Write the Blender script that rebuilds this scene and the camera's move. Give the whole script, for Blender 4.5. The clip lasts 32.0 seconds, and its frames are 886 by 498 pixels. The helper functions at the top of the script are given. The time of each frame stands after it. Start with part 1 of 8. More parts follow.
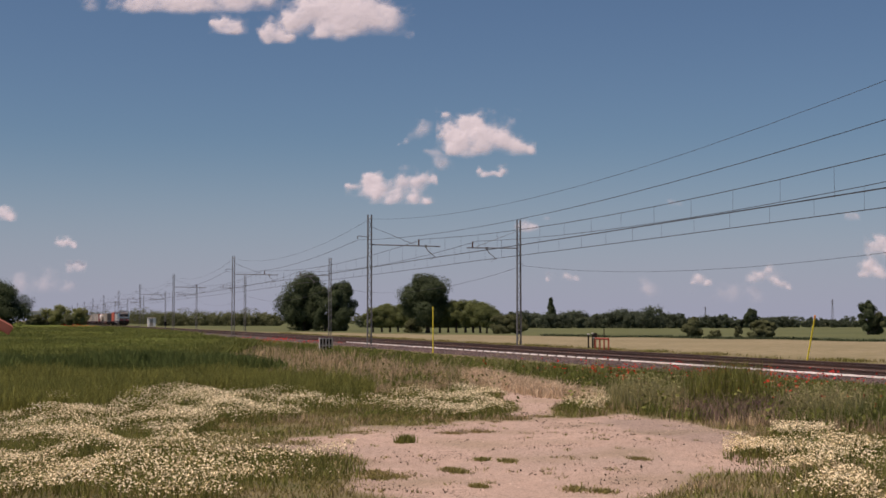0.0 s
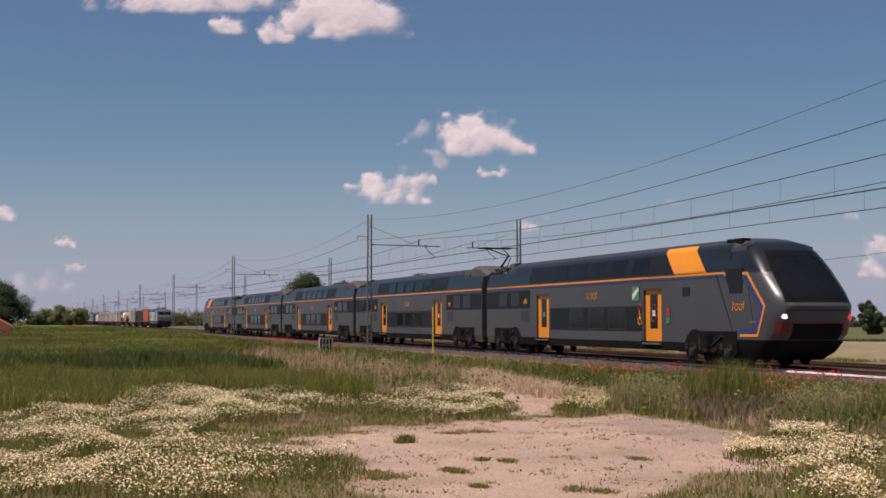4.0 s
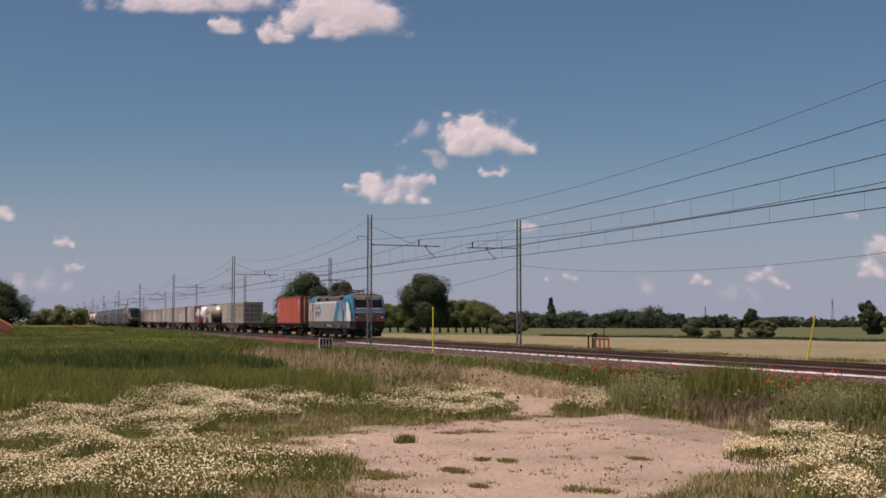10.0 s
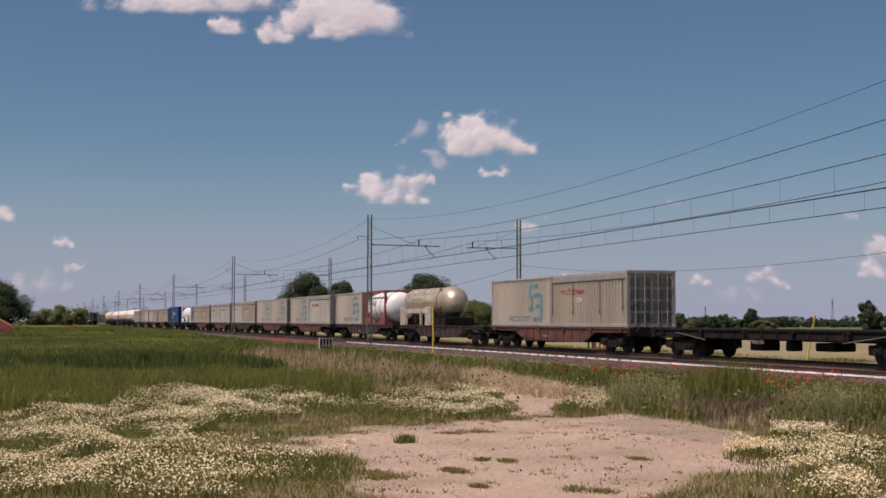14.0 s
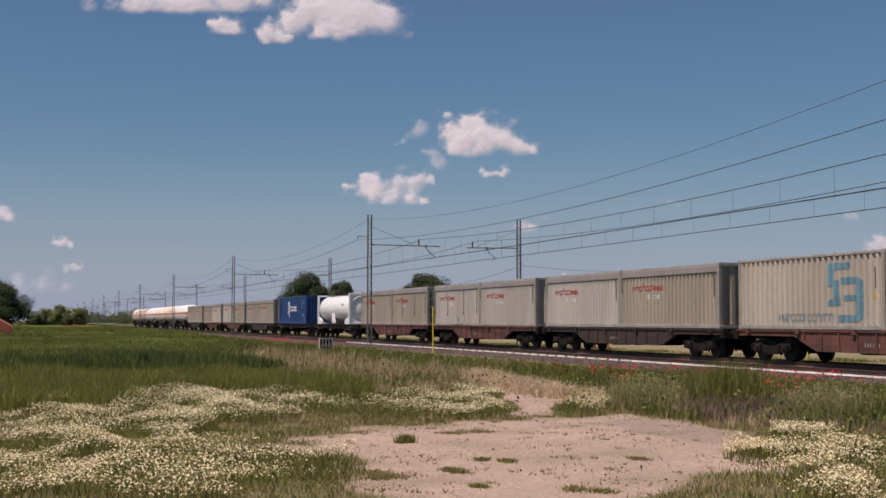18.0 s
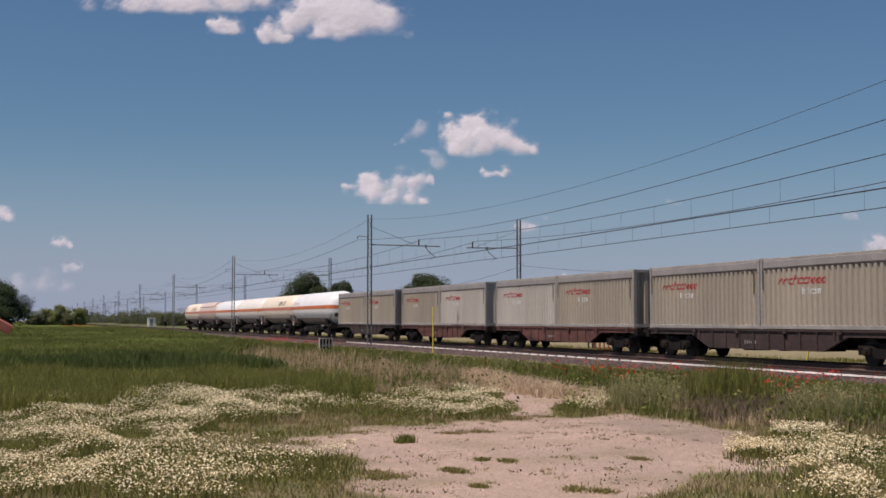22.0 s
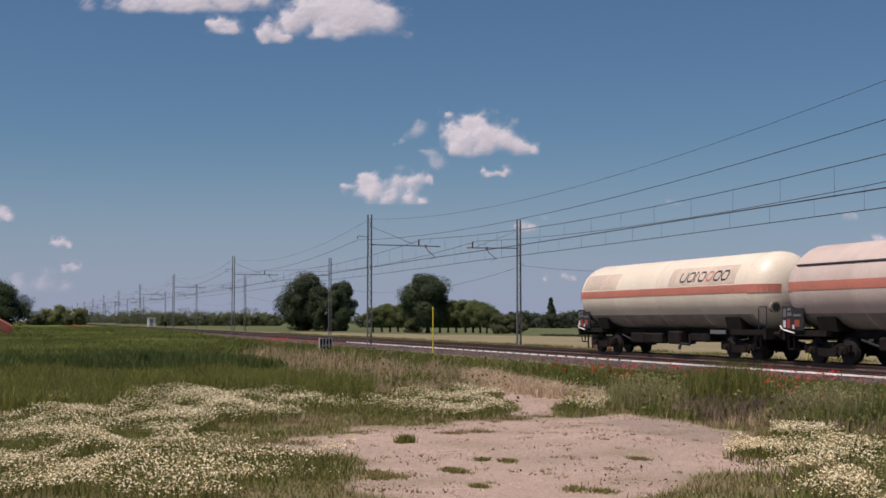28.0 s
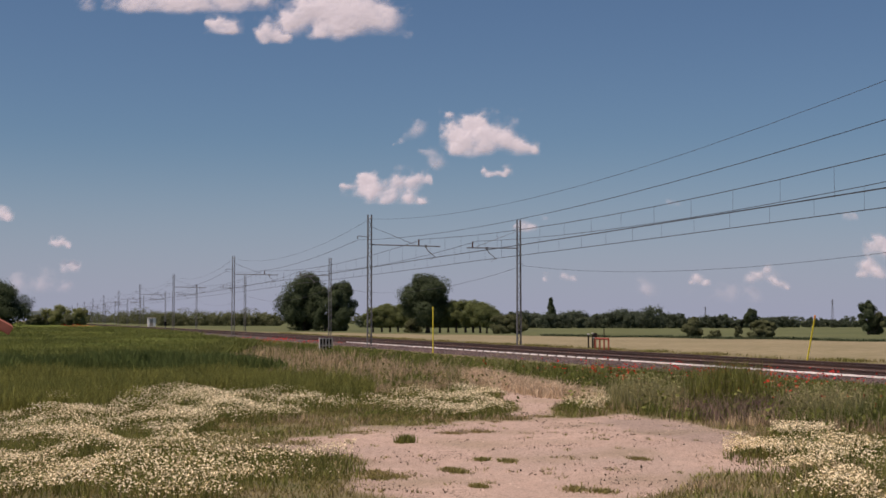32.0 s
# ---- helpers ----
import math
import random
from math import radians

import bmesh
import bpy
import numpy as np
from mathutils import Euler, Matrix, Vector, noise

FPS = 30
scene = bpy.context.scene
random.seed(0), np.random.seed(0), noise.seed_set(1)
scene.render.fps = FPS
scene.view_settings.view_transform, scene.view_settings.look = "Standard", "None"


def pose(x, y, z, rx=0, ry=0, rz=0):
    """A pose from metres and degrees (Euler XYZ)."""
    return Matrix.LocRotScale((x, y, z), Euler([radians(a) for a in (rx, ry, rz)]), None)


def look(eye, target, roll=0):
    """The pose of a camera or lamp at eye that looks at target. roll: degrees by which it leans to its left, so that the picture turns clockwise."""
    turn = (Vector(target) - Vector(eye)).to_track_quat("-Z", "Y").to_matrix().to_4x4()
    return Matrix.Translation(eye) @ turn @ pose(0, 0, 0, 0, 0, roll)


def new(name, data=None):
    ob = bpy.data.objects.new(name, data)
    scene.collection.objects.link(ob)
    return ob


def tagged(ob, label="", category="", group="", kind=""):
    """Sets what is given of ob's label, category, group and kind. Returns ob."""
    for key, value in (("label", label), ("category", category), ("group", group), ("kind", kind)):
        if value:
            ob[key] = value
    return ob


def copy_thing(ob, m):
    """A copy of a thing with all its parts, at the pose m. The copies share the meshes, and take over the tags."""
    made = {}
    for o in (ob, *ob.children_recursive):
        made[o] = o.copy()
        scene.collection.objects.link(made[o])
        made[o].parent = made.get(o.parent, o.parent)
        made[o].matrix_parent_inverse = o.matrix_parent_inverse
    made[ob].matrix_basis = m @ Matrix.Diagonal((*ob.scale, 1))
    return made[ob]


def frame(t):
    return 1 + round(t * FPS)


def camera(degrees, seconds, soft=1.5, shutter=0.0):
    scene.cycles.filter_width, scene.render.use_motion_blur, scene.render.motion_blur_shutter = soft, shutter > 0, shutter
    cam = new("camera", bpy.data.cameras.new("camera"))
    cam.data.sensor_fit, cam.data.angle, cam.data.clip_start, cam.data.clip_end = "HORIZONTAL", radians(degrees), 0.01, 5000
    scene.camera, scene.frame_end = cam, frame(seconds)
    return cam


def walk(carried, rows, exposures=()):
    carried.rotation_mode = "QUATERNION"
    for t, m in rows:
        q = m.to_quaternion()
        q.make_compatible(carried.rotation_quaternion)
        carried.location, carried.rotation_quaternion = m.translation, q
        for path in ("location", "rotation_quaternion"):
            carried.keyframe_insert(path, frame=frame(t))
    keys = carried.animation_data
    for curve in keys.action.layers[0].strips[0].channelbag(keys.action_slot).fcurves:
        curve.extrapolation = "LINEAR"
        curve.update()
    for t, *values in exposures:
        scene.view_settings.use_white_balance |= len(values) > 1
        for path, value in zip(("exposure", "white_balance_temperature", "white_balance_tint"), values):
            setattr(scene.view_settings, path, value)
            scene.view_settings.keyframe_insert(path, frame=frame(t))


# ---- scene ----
# ---------- camera: a tripod beside the line, standing still ----------
EYE = Vector((0.0, 0.0, 1.63))
TURN, RISE = radians(17.705), radians(3.09)
AIM = EYE + 100 * Vector((-math.cos(TURN) * math.cos(RISE), math.sin(TURN) * math.cos(RISE), math.sin(RISE)))
cam = camera(37.06, 32.0, soft=1.6)
walk(cam, [(0.0, look(EYE, AIM)), (32.0, look(EYE, AIM))], exposures=[(0.0, -0.01, 6750, 26), (1.0, -0.01, 6745, 26), (2.0, 0.10, 6740, 26), (3.0, 0.18, 6735, 26), (5.5, -0.01, 6720, 25), (10.0, 0.0, 6700, 25), (14.0, 0.03, 6590, 23), (19.0, 0.02, 6400, 21), (24.0, -0.03, 6210, 20), (25.5, -0.10, 6190, 20), (28.0, -0.05, 6150, 20), (32.0, 0.0, 6600, 25)])

# plan: X runs along the line (trains to +X come towards the camera), Y away across it
NEAR_TRACK, FAR_TRACK, RAIL = 23.5, 27.4, 0.13
SUN_DIR = Vector((0.10, -0.42, 0.90)).normalized()

# ---------- world and sun ----------
world = bpy.data.worlds.new("world")
scene.world = world
world.use_nodes = True
wn = world.node_tree.nodes
sky = wn.new("ShaderNodeTexSky")
sky.sky_type, sky.sun_disc = "NISHITA", False
sky.sun_elevation = math.asin(SUN_DIR.z)
sky.sun_rotation = math.atan2(SUN_DIR.x, SUN_DIR.y)
sky.altitude, sky.air_density, sky.dust_density, sky.ozone_density = 0, 1.0, 0.3, 1.0
wl = world.node_tree.links
clear = wn.new("ShaderNodeMix")  # the clear sky, a little greener than the model's
clear.data_type, clear.blend_type = "RGBA", "MULTIPLY"
clear.inputs[0].default_value, clear.inputs[7].default_value = 1.0, (0.73, 0.965, 1.07, 1)
wl.new(sky.outputs[0], clear.inputs[6])
wtc, wsep, wmr = wn.new("ShaderNodeTexCoord"), wn.new("ShaderNodeSeparateXYZ"), wn.new("ShaderNodeMapRange")
wl.new(wtc.outputs["Generated"], wsep.inputs[0])
wl.new(wsep.outputs[2], wmr.inputs[0])
wmr.interpolation_type = "SMOOTHSTEP"
wmr.inputs[1].default_value, wmr.inputs[2].default_value, wmr.inputs[3].default_value, wmr.inputs[4].default_value = -0.03, 0.145, 0.95, 0.0
haze = wn.new("ShaderNodeMix")  # summer haze that thickens all round towards the horizon
haze.data_type = "RGBA"
wl.new(wmr.outputs[0], haze.inputs[0])
wl.new(clear.outputs[2], haze.inputs[6])
haze.inputs[7].default_value = (5.65, 6.42, 8.25, 1)
wl.new(haze.outputs[2], wn["Background"].inputs[0])
wn["Background"].inputs[1].default_value = 0.055
sun_data = bpy.data.lights.new("sun", "SUN")
sun_data.energy, sun_data.angle, sun_data.color = 4.5, radians(0.55), (1.0, 0.925, 0.80)
sun = new("sun", sun_data)
sun.matrix_basis = look(SUN_DIR * 500, (0, 0, 0))


# ---------- materials ----------
def surf(name, col, col2=None, rough=0.6, metal=0.0, big=0.7, fine=18.0, mixfine=0.25, bump=0.15, streak=1.0, island=0.0, perobj=0.0, spec=0.5, trans=0.0):
    """A painted, stone or leaf surface: two colours mixed at two scales, fine relief."""
    m = bpy.data.materials.new(name)
    m.use_nodes = True
    t = m.node_tree
    n, l = t.nodes, t.links
    p = n["Principled BSDF"]
    col2 = col2 or [c * 0.72 for c in col]
    tc = n.new("ShaderNodeTexCoord")
    mp = n.new("ShaderNodeMapping")
    mp.inputs["Scale"].default_value = (1, 1, streak)
    l.new(tc.outputs["Object"], mp.inputs[0])
    a = n.new("ShaderNodeTexNoise")
    a.inputs["Scale"].default_value, a.inputs["Detail"].default_value = big, 5
    b = n.new("ShaderNodeTexNoise")
    b.inputs["Scale"].default_value, b.inputs["Detail"].default_value = fine, 4
    l.new(mp.outputs[0], a.inputs[0])
    l.new(mp.outputs[0], b.inputs[0])
    r = n.new("ShaderNodeMapRange")
    r.inputs[1].default_value, r.inputs[2].default_value = 0.35, 0.68
    l.new(a.outputs[0], r.inputs[0])
    m1 = n.new("ShaderNodeMix")
    m1.data_type = "RGBA"
    m1.inputs[6].default_value, m1.inputs[7].default_value = (*col, 1), (*col2, 1)
    l.new(r.outputs[0], m1.inputs[0])
    last = m1.outputs[2]
    hsv = n.new("ShaderNodeHueSaturation")
    fr = n.new("ShaderNodeMapRange")
    fr.inputs[1].default_value, fr.inputs[2].default_value = 0.25, 0.75
    fr.inputs[3].default_value, fr.inputs[4].default_value = 1 - mixfine, 1 + mixfine
    l.new(b.outputs[0], fr.inputs[0])
    val = fr.outputs[0]
    for amount, node, sock in ((island, "ShaderNodeNewGeometry", "Random Per Island"), (perobj, "ShaderNodeObjectInfo", "Random")):
        if amount:
            g = n.new(node)
            gr = n.new("ShaderNodeMapRange")
            gr.inputs[3].default_value, gr.inputs[4].default_value = 1 - amount, 1 + amount
            l.new(g.outputs[sock], gr.inputs[0])
            mu = n.new("ShaderNodeMath")
            mu.operation = "MULTIPLY"
            l.new(val, mu.inputs[0])
            l.new(gr.outputs[0], mu.inputs[1])
            val = mu.outputs[0]
    l.new(val, hsv.inputs["Value"])
    l.new(last, hsv.inputs["Color"])
    l.new(hsv.outputs[0], p.inputs["Base Color"])
    p.inputs["Roughness"].default_value, p.inputs["Metallic"].default_value = rough, metal
    p.inputs["Specular IOR Level"].default_value = spec
    if bump:
        bu = n.new("ShaderNodeBump")
        bu.inputs["Strength"].default_value, bu.inputs["Distance"].default_value = bump, 0.02
        l.new(b.outputs[0], bu.inputs["Height"])
        l.new(bu.outputs[0], p.inputs["Normal"])
    if trans:
        tr = n.new("ShaderNodeBsdfTranslucent")
        l.new(hsv.outputs[0], tr.inputs[0])
        mx = n.new("ShaderNodeMixShader")
        mx.inputs[0].default_value = trans
        l.new(p.outputs[0], mx.inputs[1])
        l.new(tr.outputs[0], mx.inputs[2])
        l.new(mx.outputs[0], n["Material Output"].inputs[0])
    return m


def glow(name, col, strength):
    m = bpy.data.materials.new(name)
    m.use_nodes = True
    p = m.node_tree.nodes["Principled BSDF"]
    p.inputs["Base Color"].default_value = (*col, 1)
    p.inputs["Emission Color"].default_value, p.inputs["Emission Strength"].default_value = (*col, 1), strength
    return m


GALV = surf("galvanised_steel", (0.195, 0.19, 0.185), (0.132, 0.125, 0.118), 0.6, 0.35, fine=30)
WIRE = surf("wire_copper_dark", (0.085, 0.08, 0.078), rough=0.5, metal=0.5, bump=0)
INSUL = surf("insulator", (0.10, 0.05, 0.035), rough=0.3)
CONCRETE = surf("concrete", (0.70, 0.66, 0.61), (0.52, 0.49, 0.45), 0.85, fine=12, perobj=0.15)
RAILSTEEL = surf("rail_rust", (0.12, 0.065, 0.045), (0.075, 0.045, 0.035), 0.75, 0.3, fine=14)
RAILWHITE = surf("rail_white_paint", (0.74, 0.67, 0.60), (0.55, 0.48, 0.43), 0.7, big=1.5, fine=14, perobj=0.15)
COACHTAN = surf("roof_unit_tan", (0.076, 0.068, 0.060), (0.060, 0.053, 0.047), 0.7)
BANDGLASS = surf("window_band_slate", (0.013, 0.016, 0.019), (0.010, 0.012, 0.015), 0.5, mixfine=0.05, bump=0, spec=0.2)
RAILTOP = surf("rail_polished", (0.15, 0.125, 0.11), rough=0.6, metal=0.6, bump=0)
BALLAST = surf("ballast", (0.098, 0.067, 0.058), (0.058, 0.040, 0.035), 0.9, big=0.35, fine=14, mixfine=0.6, bump=1.0)
FOOTING = surf("weathered_footing", (0.15, 0.125, 0.105), (0.10, 0.082, 0.07), 0.9)
FRONTBLUE = surf("loco_front_blue", (0.030, 0.105, 0.155), (0.026, 0.090, 0.135), 0.45)
NOSEGREY = surf("loco_nose_grey", (0.17, 0.165, 0.16), (0.14, 0.135, 0.13), 0.45)
STONE = surf("ballast_stone", (0.142, 0.090, 0.077), (0.074, 0.051, 0.046), 0.9, island=0.55)
DARKMETAL = surf("underframe_black", (0.014, 0.011, 0.009), (0.026, 0.019, 0.015), 0.85, 0.0, big=1.5, spec=0.15)
BROWNBLACK = surf("wagon_dark_brown", (0.060, 0.034, 0.026), (0.035, 0.022, 0.018), 0.8, big=1.2, fine=9, mixfine=0.35)
RUSTBROWN = surf("wagon_red_brown", (0.165, 0.058, 0.039), (0.080, 0.036, 0.027), 0.75, big=1.2, fine=9, mixfine=0.35)
WHEEL = surf("wheel_steel", (0.030, 0.022, 0.018), (0.016, 0.014, 0.013), 0.75, 0.1)
GREYPALE = surf("container_pale_grey", (0.51, 0.46, 0.40), (0.43, 0.385, 0.33), 0.55, big=0.5, mixfine=0.08, bump=0.05, streak=0.25, perobj=0.06)
GREYTAN = surf("container_tan_grey", (0.39, 0.33, 0.25), (0.325, 0.275, 0.21), 0.6, big=0.5, mixfine=0.08, bump=0.05, streak=0.25, perobj=0.06)
GREYCREAM = surf("container_cream", (0.50, 0.43, 0.345), (0.40, 0.34, 0.27), 0.6, big=0.45, mixfine=0.10, bump=0.05, streak=0.2, perobj=0.06)
GREYTRIM = surf("container_trim_grey", (0.36, 0.325, 0.285), (0.26, 0.235, 0.205), 0.55, big=1.0, bump=0.05)
GREYROOF = surf("container_curtain_grey", (0.31, 0.28, 0.265), (0.25, 0.225, 0.21), 0.7, big=0.9, bump=0.1)
GREYDOOR = surf("container_door_dark_grey", (0.140, 0.128, 0.098), (0.092, 0.084, 0.066), 0.6)
REDBOX = surf("container_orange_red", (0.50, 0.105, 0.055), (0.42, 0.085, 0.048), 0.5, big=0.6, mixfine=0.08, bump=0.04, streak=0.3)
REDDARK = surf("container_red_dark", (0.26, 0.060, 0.042), (0.18, 0.045, 0.034), 0.6)
REDDOOR = surf("container_red_door", (0.40, 0.085, 0.052), (0.30, 0.065, 0.042), 0.55)
PALEROD = surf("pale_lock_rod", (0.58, 0.54, 0.50), (0.45, 0.41, 0.37), 0.5)
BLUEBOX = surf("container_blue", (0.014, 0.055, 0.185), (0.011, 0.044, 0.145), 0.45, big=0.6, mixfine=0.08, bump=0.04, streak=0.3)
WHITEPAINT = surf("white_paint", (0.88, 0.85, 0.81), (0.80, 0.77, 0.73), 0.35, big=0.8, mixfine=0.04, bump=0.02, streak=0.4)
CREAMPAINT = surf("cream_tank_paint", (0.86, 0.73, 0.56), (0.77, 0.645, 0.49), 0.45, big=0.9, mixfine=0.07, bump=0.03, streak=0.3)
PALETANK = surf("pale_grey_tank_paint", (0.84, 0.77, 0.68), (0.76, 0.69, 0.61), 0.45, big=0.9, mixfine=0.06, bump=0.03, streak=0.3)
ORANGESTRIPE = surf("stripe_orange", (0.62, 0.17, 0.04), rough=0.5, bump=0)
PINKSTRIPE = surf("stripe_faded_red", (0.56, 0.19, 0.125), (0.48, 0.17, 0.115), rough=0.55, bump=0)
TANKDIRTSHADE = surf("tank_grime_and_shade", (0.33, 0.29, 0.245), (0.23, 0.195, 0.165), 0.7, big=1.4)
DUSTYLEG = surf("dusty_support_paint", (0.56, 0.47, 0.38), (0.36, 0.28, 0.21), 0.7, big=2.2, fine=9, mixfine=0.4)
SILVER = surf("polished_tank_steel", (0.56, 0.47, 0.36), (0.38, 0.30, 0.22), 0.42, 0.40, big=1.2, mixfine=0.1, bump=0.03)
REDMARK = surf("red_mark", (0.42, 0.045, 0.045), rough=0.5, bump=0)
BLUEMARK = surf("blue_mark", (0.17, 0.31, 0.37), rough=0.5, bump=0)
WHITEMARK = surf("white_mark", (0.72, 0.72, 0.70), rough=0.5, bump=0)
YELLOWMARK = surf("yellow_mark", (0.70, 0.46, 0.04), rough=0.5, bump=0)
GREENMARK = surf("green_mark", (0.05, 0.27, 0.13), rough=0.5, bump=0)
HEADERBROWN = surf("door_header_brown", (0.075, 0.045, 0.025), rough=0.5, bump=0)
DARKMARK = surf("dark_mark", (0.05, 0.045, 0.045), rough=0.5, bump=0)
FRAMERED = surf("tank_frame_red", (0.34, 0.05, 0.045), (0.24, 0.04, 0.035), 0.5)
COACHGREY = surf("coach_grey", (0.058, 0.061, 0.066), (0.050, 0.053, 0.057), 0.35, big=0.5, mixfine=0.05, bump=0.02, streak=0.4)
COACHLOW = surf("coach_mid_grey", (0.064, 0.068, 0.074), (0.056, 0.060, 0.065), 0.4, big=0.5, mixfine=0.05, bump=0.02)
FRAMEDARK = surf("window_frame_dark", (0.018, 0.020, 0.023), (0.015, 0.017, 0.020), 0.4, mixfine=0.05, bump=0)
COACHBLUE = surf("coach_slate_blue", (0.015, 0.020, 0.026), (0.012, 0.016, 0.021), 0.28, big=0.5, mixfine=0.05, bump=0.02, spec=0.35)
COACHROOF = surf("coach_roof_grey", (0.040, 0.042, 0.046), (0.030, 0.032, 0.036), 0.5)
COACHORANGE = surf("coach_orange", (0.84, 0.29, 0.013), (0.76, 0.26, 0.013), 0.4, mixfine=0.05, bump=0.02)
STRIPEBLUE = surf("coach_stripe_blue", (0.03, 0.05, 0.20), rough=0.4, bump=0)
DARKGLASS = surf("dark_window_glass", (0.008, 0.009, 0.011), (0.012, 0.013, 0.015), 0.08, mixfine=0.02, bump=0, spec=0.14)
BLACKRUBBER = surf("black_rubber", (0.010, 0.010, 0.011), rough=0.9, spec=0.1)
GEAR = surf("bogie_gear", (0.026, 0.024, 0.022), (0.012, 0.011, 0.011), 0.7)
CABRED = surf("cab_dark_red", (0.17, 0.026, 0.026), rough=0.5, bump=0)
LOCOWHITE = surf("loco_white", (0.52, 0.485, 0.45), (0.42, 0.39, 0.355), 0.35, big=0.7, mixfine=0.05, bump=0.02, streak=0.3)
LOCOBLUE = surf("loco_blue", (0.020, 0.165, 0.29), (0.018, 0.145, 0.25), 0.35, mixfine=0.04, bump=0.02)
LOCOGREY = surf("loco_grey", (0.118, 0.102, 0.088), (0.088, 0.075, 0.064), 0.55)
LOCOSILL = surf("loco_sill_grey", (0.088, 0.078, 0.068), (0.060, 0.052, 0.045), 0.6)
TEAL = surf("teal_mark", (0.04, 0.22, 0.29), rough=0.45, bump=0)
YELLOWPAINT = surf("marker_yellow", (0.80, 0.66, 0.03), (0.70, 0.56, 0.03), 0.5, fine=9)
RUSTRED = surf("rig_red", (0.36, 0.075, 0.035), (0.22, 0.05, 0.03), 0.6)
BARK = surf("bark", (0.085, 0.065, 0.048), (0.05, 0.04, 0.03), 0.9, big=3, bump=0.6)
LEAF_OAK = surf("oak_leaves", (0.084, 0.106, 0.055), (0.064, 0.083, 0.044), 0.75, big=0.12, island=0.15, bump=0, trans=0.35, spec=0.03)
LEAF_BUSH = surf("bush_leaves", (0.190, 0.214, 0.086), (0.162, 0.186, 0.076), 0.6, big=0.12, island=0.12, bump=0, trans=0.5, spec=0.03)
LEAF_DULL = surf("dull_hedge_leaves", (0.160, 0.168, 0.084), (0.125, 0.136, 0.068), 0.7, big=0.2, island=0.10, bump=0, trans=0.45, spec=0.0)
LEAF_WILLOW = surf("willow_leaves", (0.255, 0.270, 0.115), (0.205, 0.222, 0.098), 0.7, big=0.03, island=0.06, bump=0, trans=0.5, spec=0.0)
# distant woods: haze is mixed into the leaf colour, paler and greyer than near trees
LEAF_FAR_HAZED = surf("far_leaves_hazed", (0.128, 0.152, 0.098), (0.114, 0.137, 0.089), 0.8, big=0.02, island=0.03, bump=0, trans=0.7, spec=0.0)
TILE = surf("roof_tile_red", (0.36, 0.12, 0.075), (0.25, 0.085, 0.06), 0.8, island=0.3, perobj=0.2)
TIMBER = surf("dark_timber", (0.06, 0.042, 0.03), rough=0.8, big=3)
PLASTER = surf("rough_plaster", (0.46, 0.40, 0.32), rough=0.9)
HEADLAMP = glow("headlamp", (1.0, 0.95, 0.85), 1.4)
LOCOLAMP = glow("loco_lamp", (1.0, 0.95, 0.88), 0.45)
LAMPGLASS = surf("lamp_glass_grey", (0.16, 0.15, 0.15), rough=0.2, bump=0)
TAILLAMP = glow("tail_lamp", (0.9, 0.05, 0.04), 0.6)


# ---------- mesh helpers ----------
def box(bm, x0, x1, y0, y1, z0, z1, bev=0.0):
    g = bmesh.ops.create_cube(bm, size=1, matrix=Matrix.Translation(((x0 + x1) / 2, (y0 + y1) / 2, (z0 + z1) / 2)) @ Matrix.Diagonal((abs(x1 - x0), abs(y1 - y0), abs(z1 - z0), 1)))
    if bev:
        es = list({e for v in g["verts"] for e in v.link_edges})
        bmesh.ops.bevel(bm, geom=es, offset=bev, segments=1, affect="EDGES")


def rod(bm, a, b, r, seg=8, r2=None):
    a, b = Vector(a), Vector(b)
    d = b - a
    m = Matrix.Translation((a + b) / 2) @ d.to_track_quat("Z", "Y").to_matrix().to_4x4()
    bmesh.ops.create_cone(bm, cap_ends=True, segments=seg, radius1=r, radius2=r if r2 is None else r2, depth=d.length, matrix=m)


def prism(bm, prof, x0, x1, axis="x", caps=True):
    """A closed outline [(a, b)] pushed along an axis: x takes (y, z), y takes (x, z)."""
    def at(p, s):
        return (s, p[0], p[1]) if axis == "x" else (p[0], s, p[1])
    va, vb = [bm.verts.new(at(p, x0)) for p in prof], [bm.verts.new(at(p, x1)) for p in prof]
    k = len(prof)
    for i in range(k):
        bm.faces.new((va[i], va[(i + 1) % k], vb[(i + 1) % k], vb[i]))
    if caps:
        bm.faces.new(va[::-1])
        bm.faces.new(vb)
    bmesh.ops.recalc_face_normals(bm, faces=bm.faces[:])


def loft(bm, rings, cap=True):
    """Skins a row of rings (lists of points, all of one length)."""
    vs = [[bm.verts.new(p) for p in r] for r in rings]
    k = len(rings[0])
    for a, b in zip(vs, vs[1:]):
        for i in range(k):
            bm.faces.new((a[i], a[(i + 1) % k], b[(i + 1) % k], b[i]))
    if cap:
        bm.faces.new(vs[0][::-1])
        bm.faces.new(vs[-1])
    bmesh.ops.recalc_face_normals(bm, faces=bm.faces[:])


def part(name, bm, material, parent=None, label="", smooth=False):
    me = bpy.data.meshes.new(name)
    bm.to_mesh(me)
    bm.free()
    me.materials.append(material)
    if smooth:
        me.polygons.foreach_set("use_smooth", [True] * len(me.polygons))
        me.set_sharp_from_angle(angle=radians(42))
    ob = new(name, me)
    if parent is not None:
        ob.parent = parent
    if label:
        tagged(ob, label)
    if name == "lettering":
        tagged(ob, kind="stuff")
    return ob


def made(fn, *a, **k):
    bm = bmesh.new()
    fn(bm, *a, **k)
    return bm


def boxes(*rows, bev=0.0):
    bm = bmesh.new()
    for r in rows:
        box(bm, *r, bev=bev)
    return bm


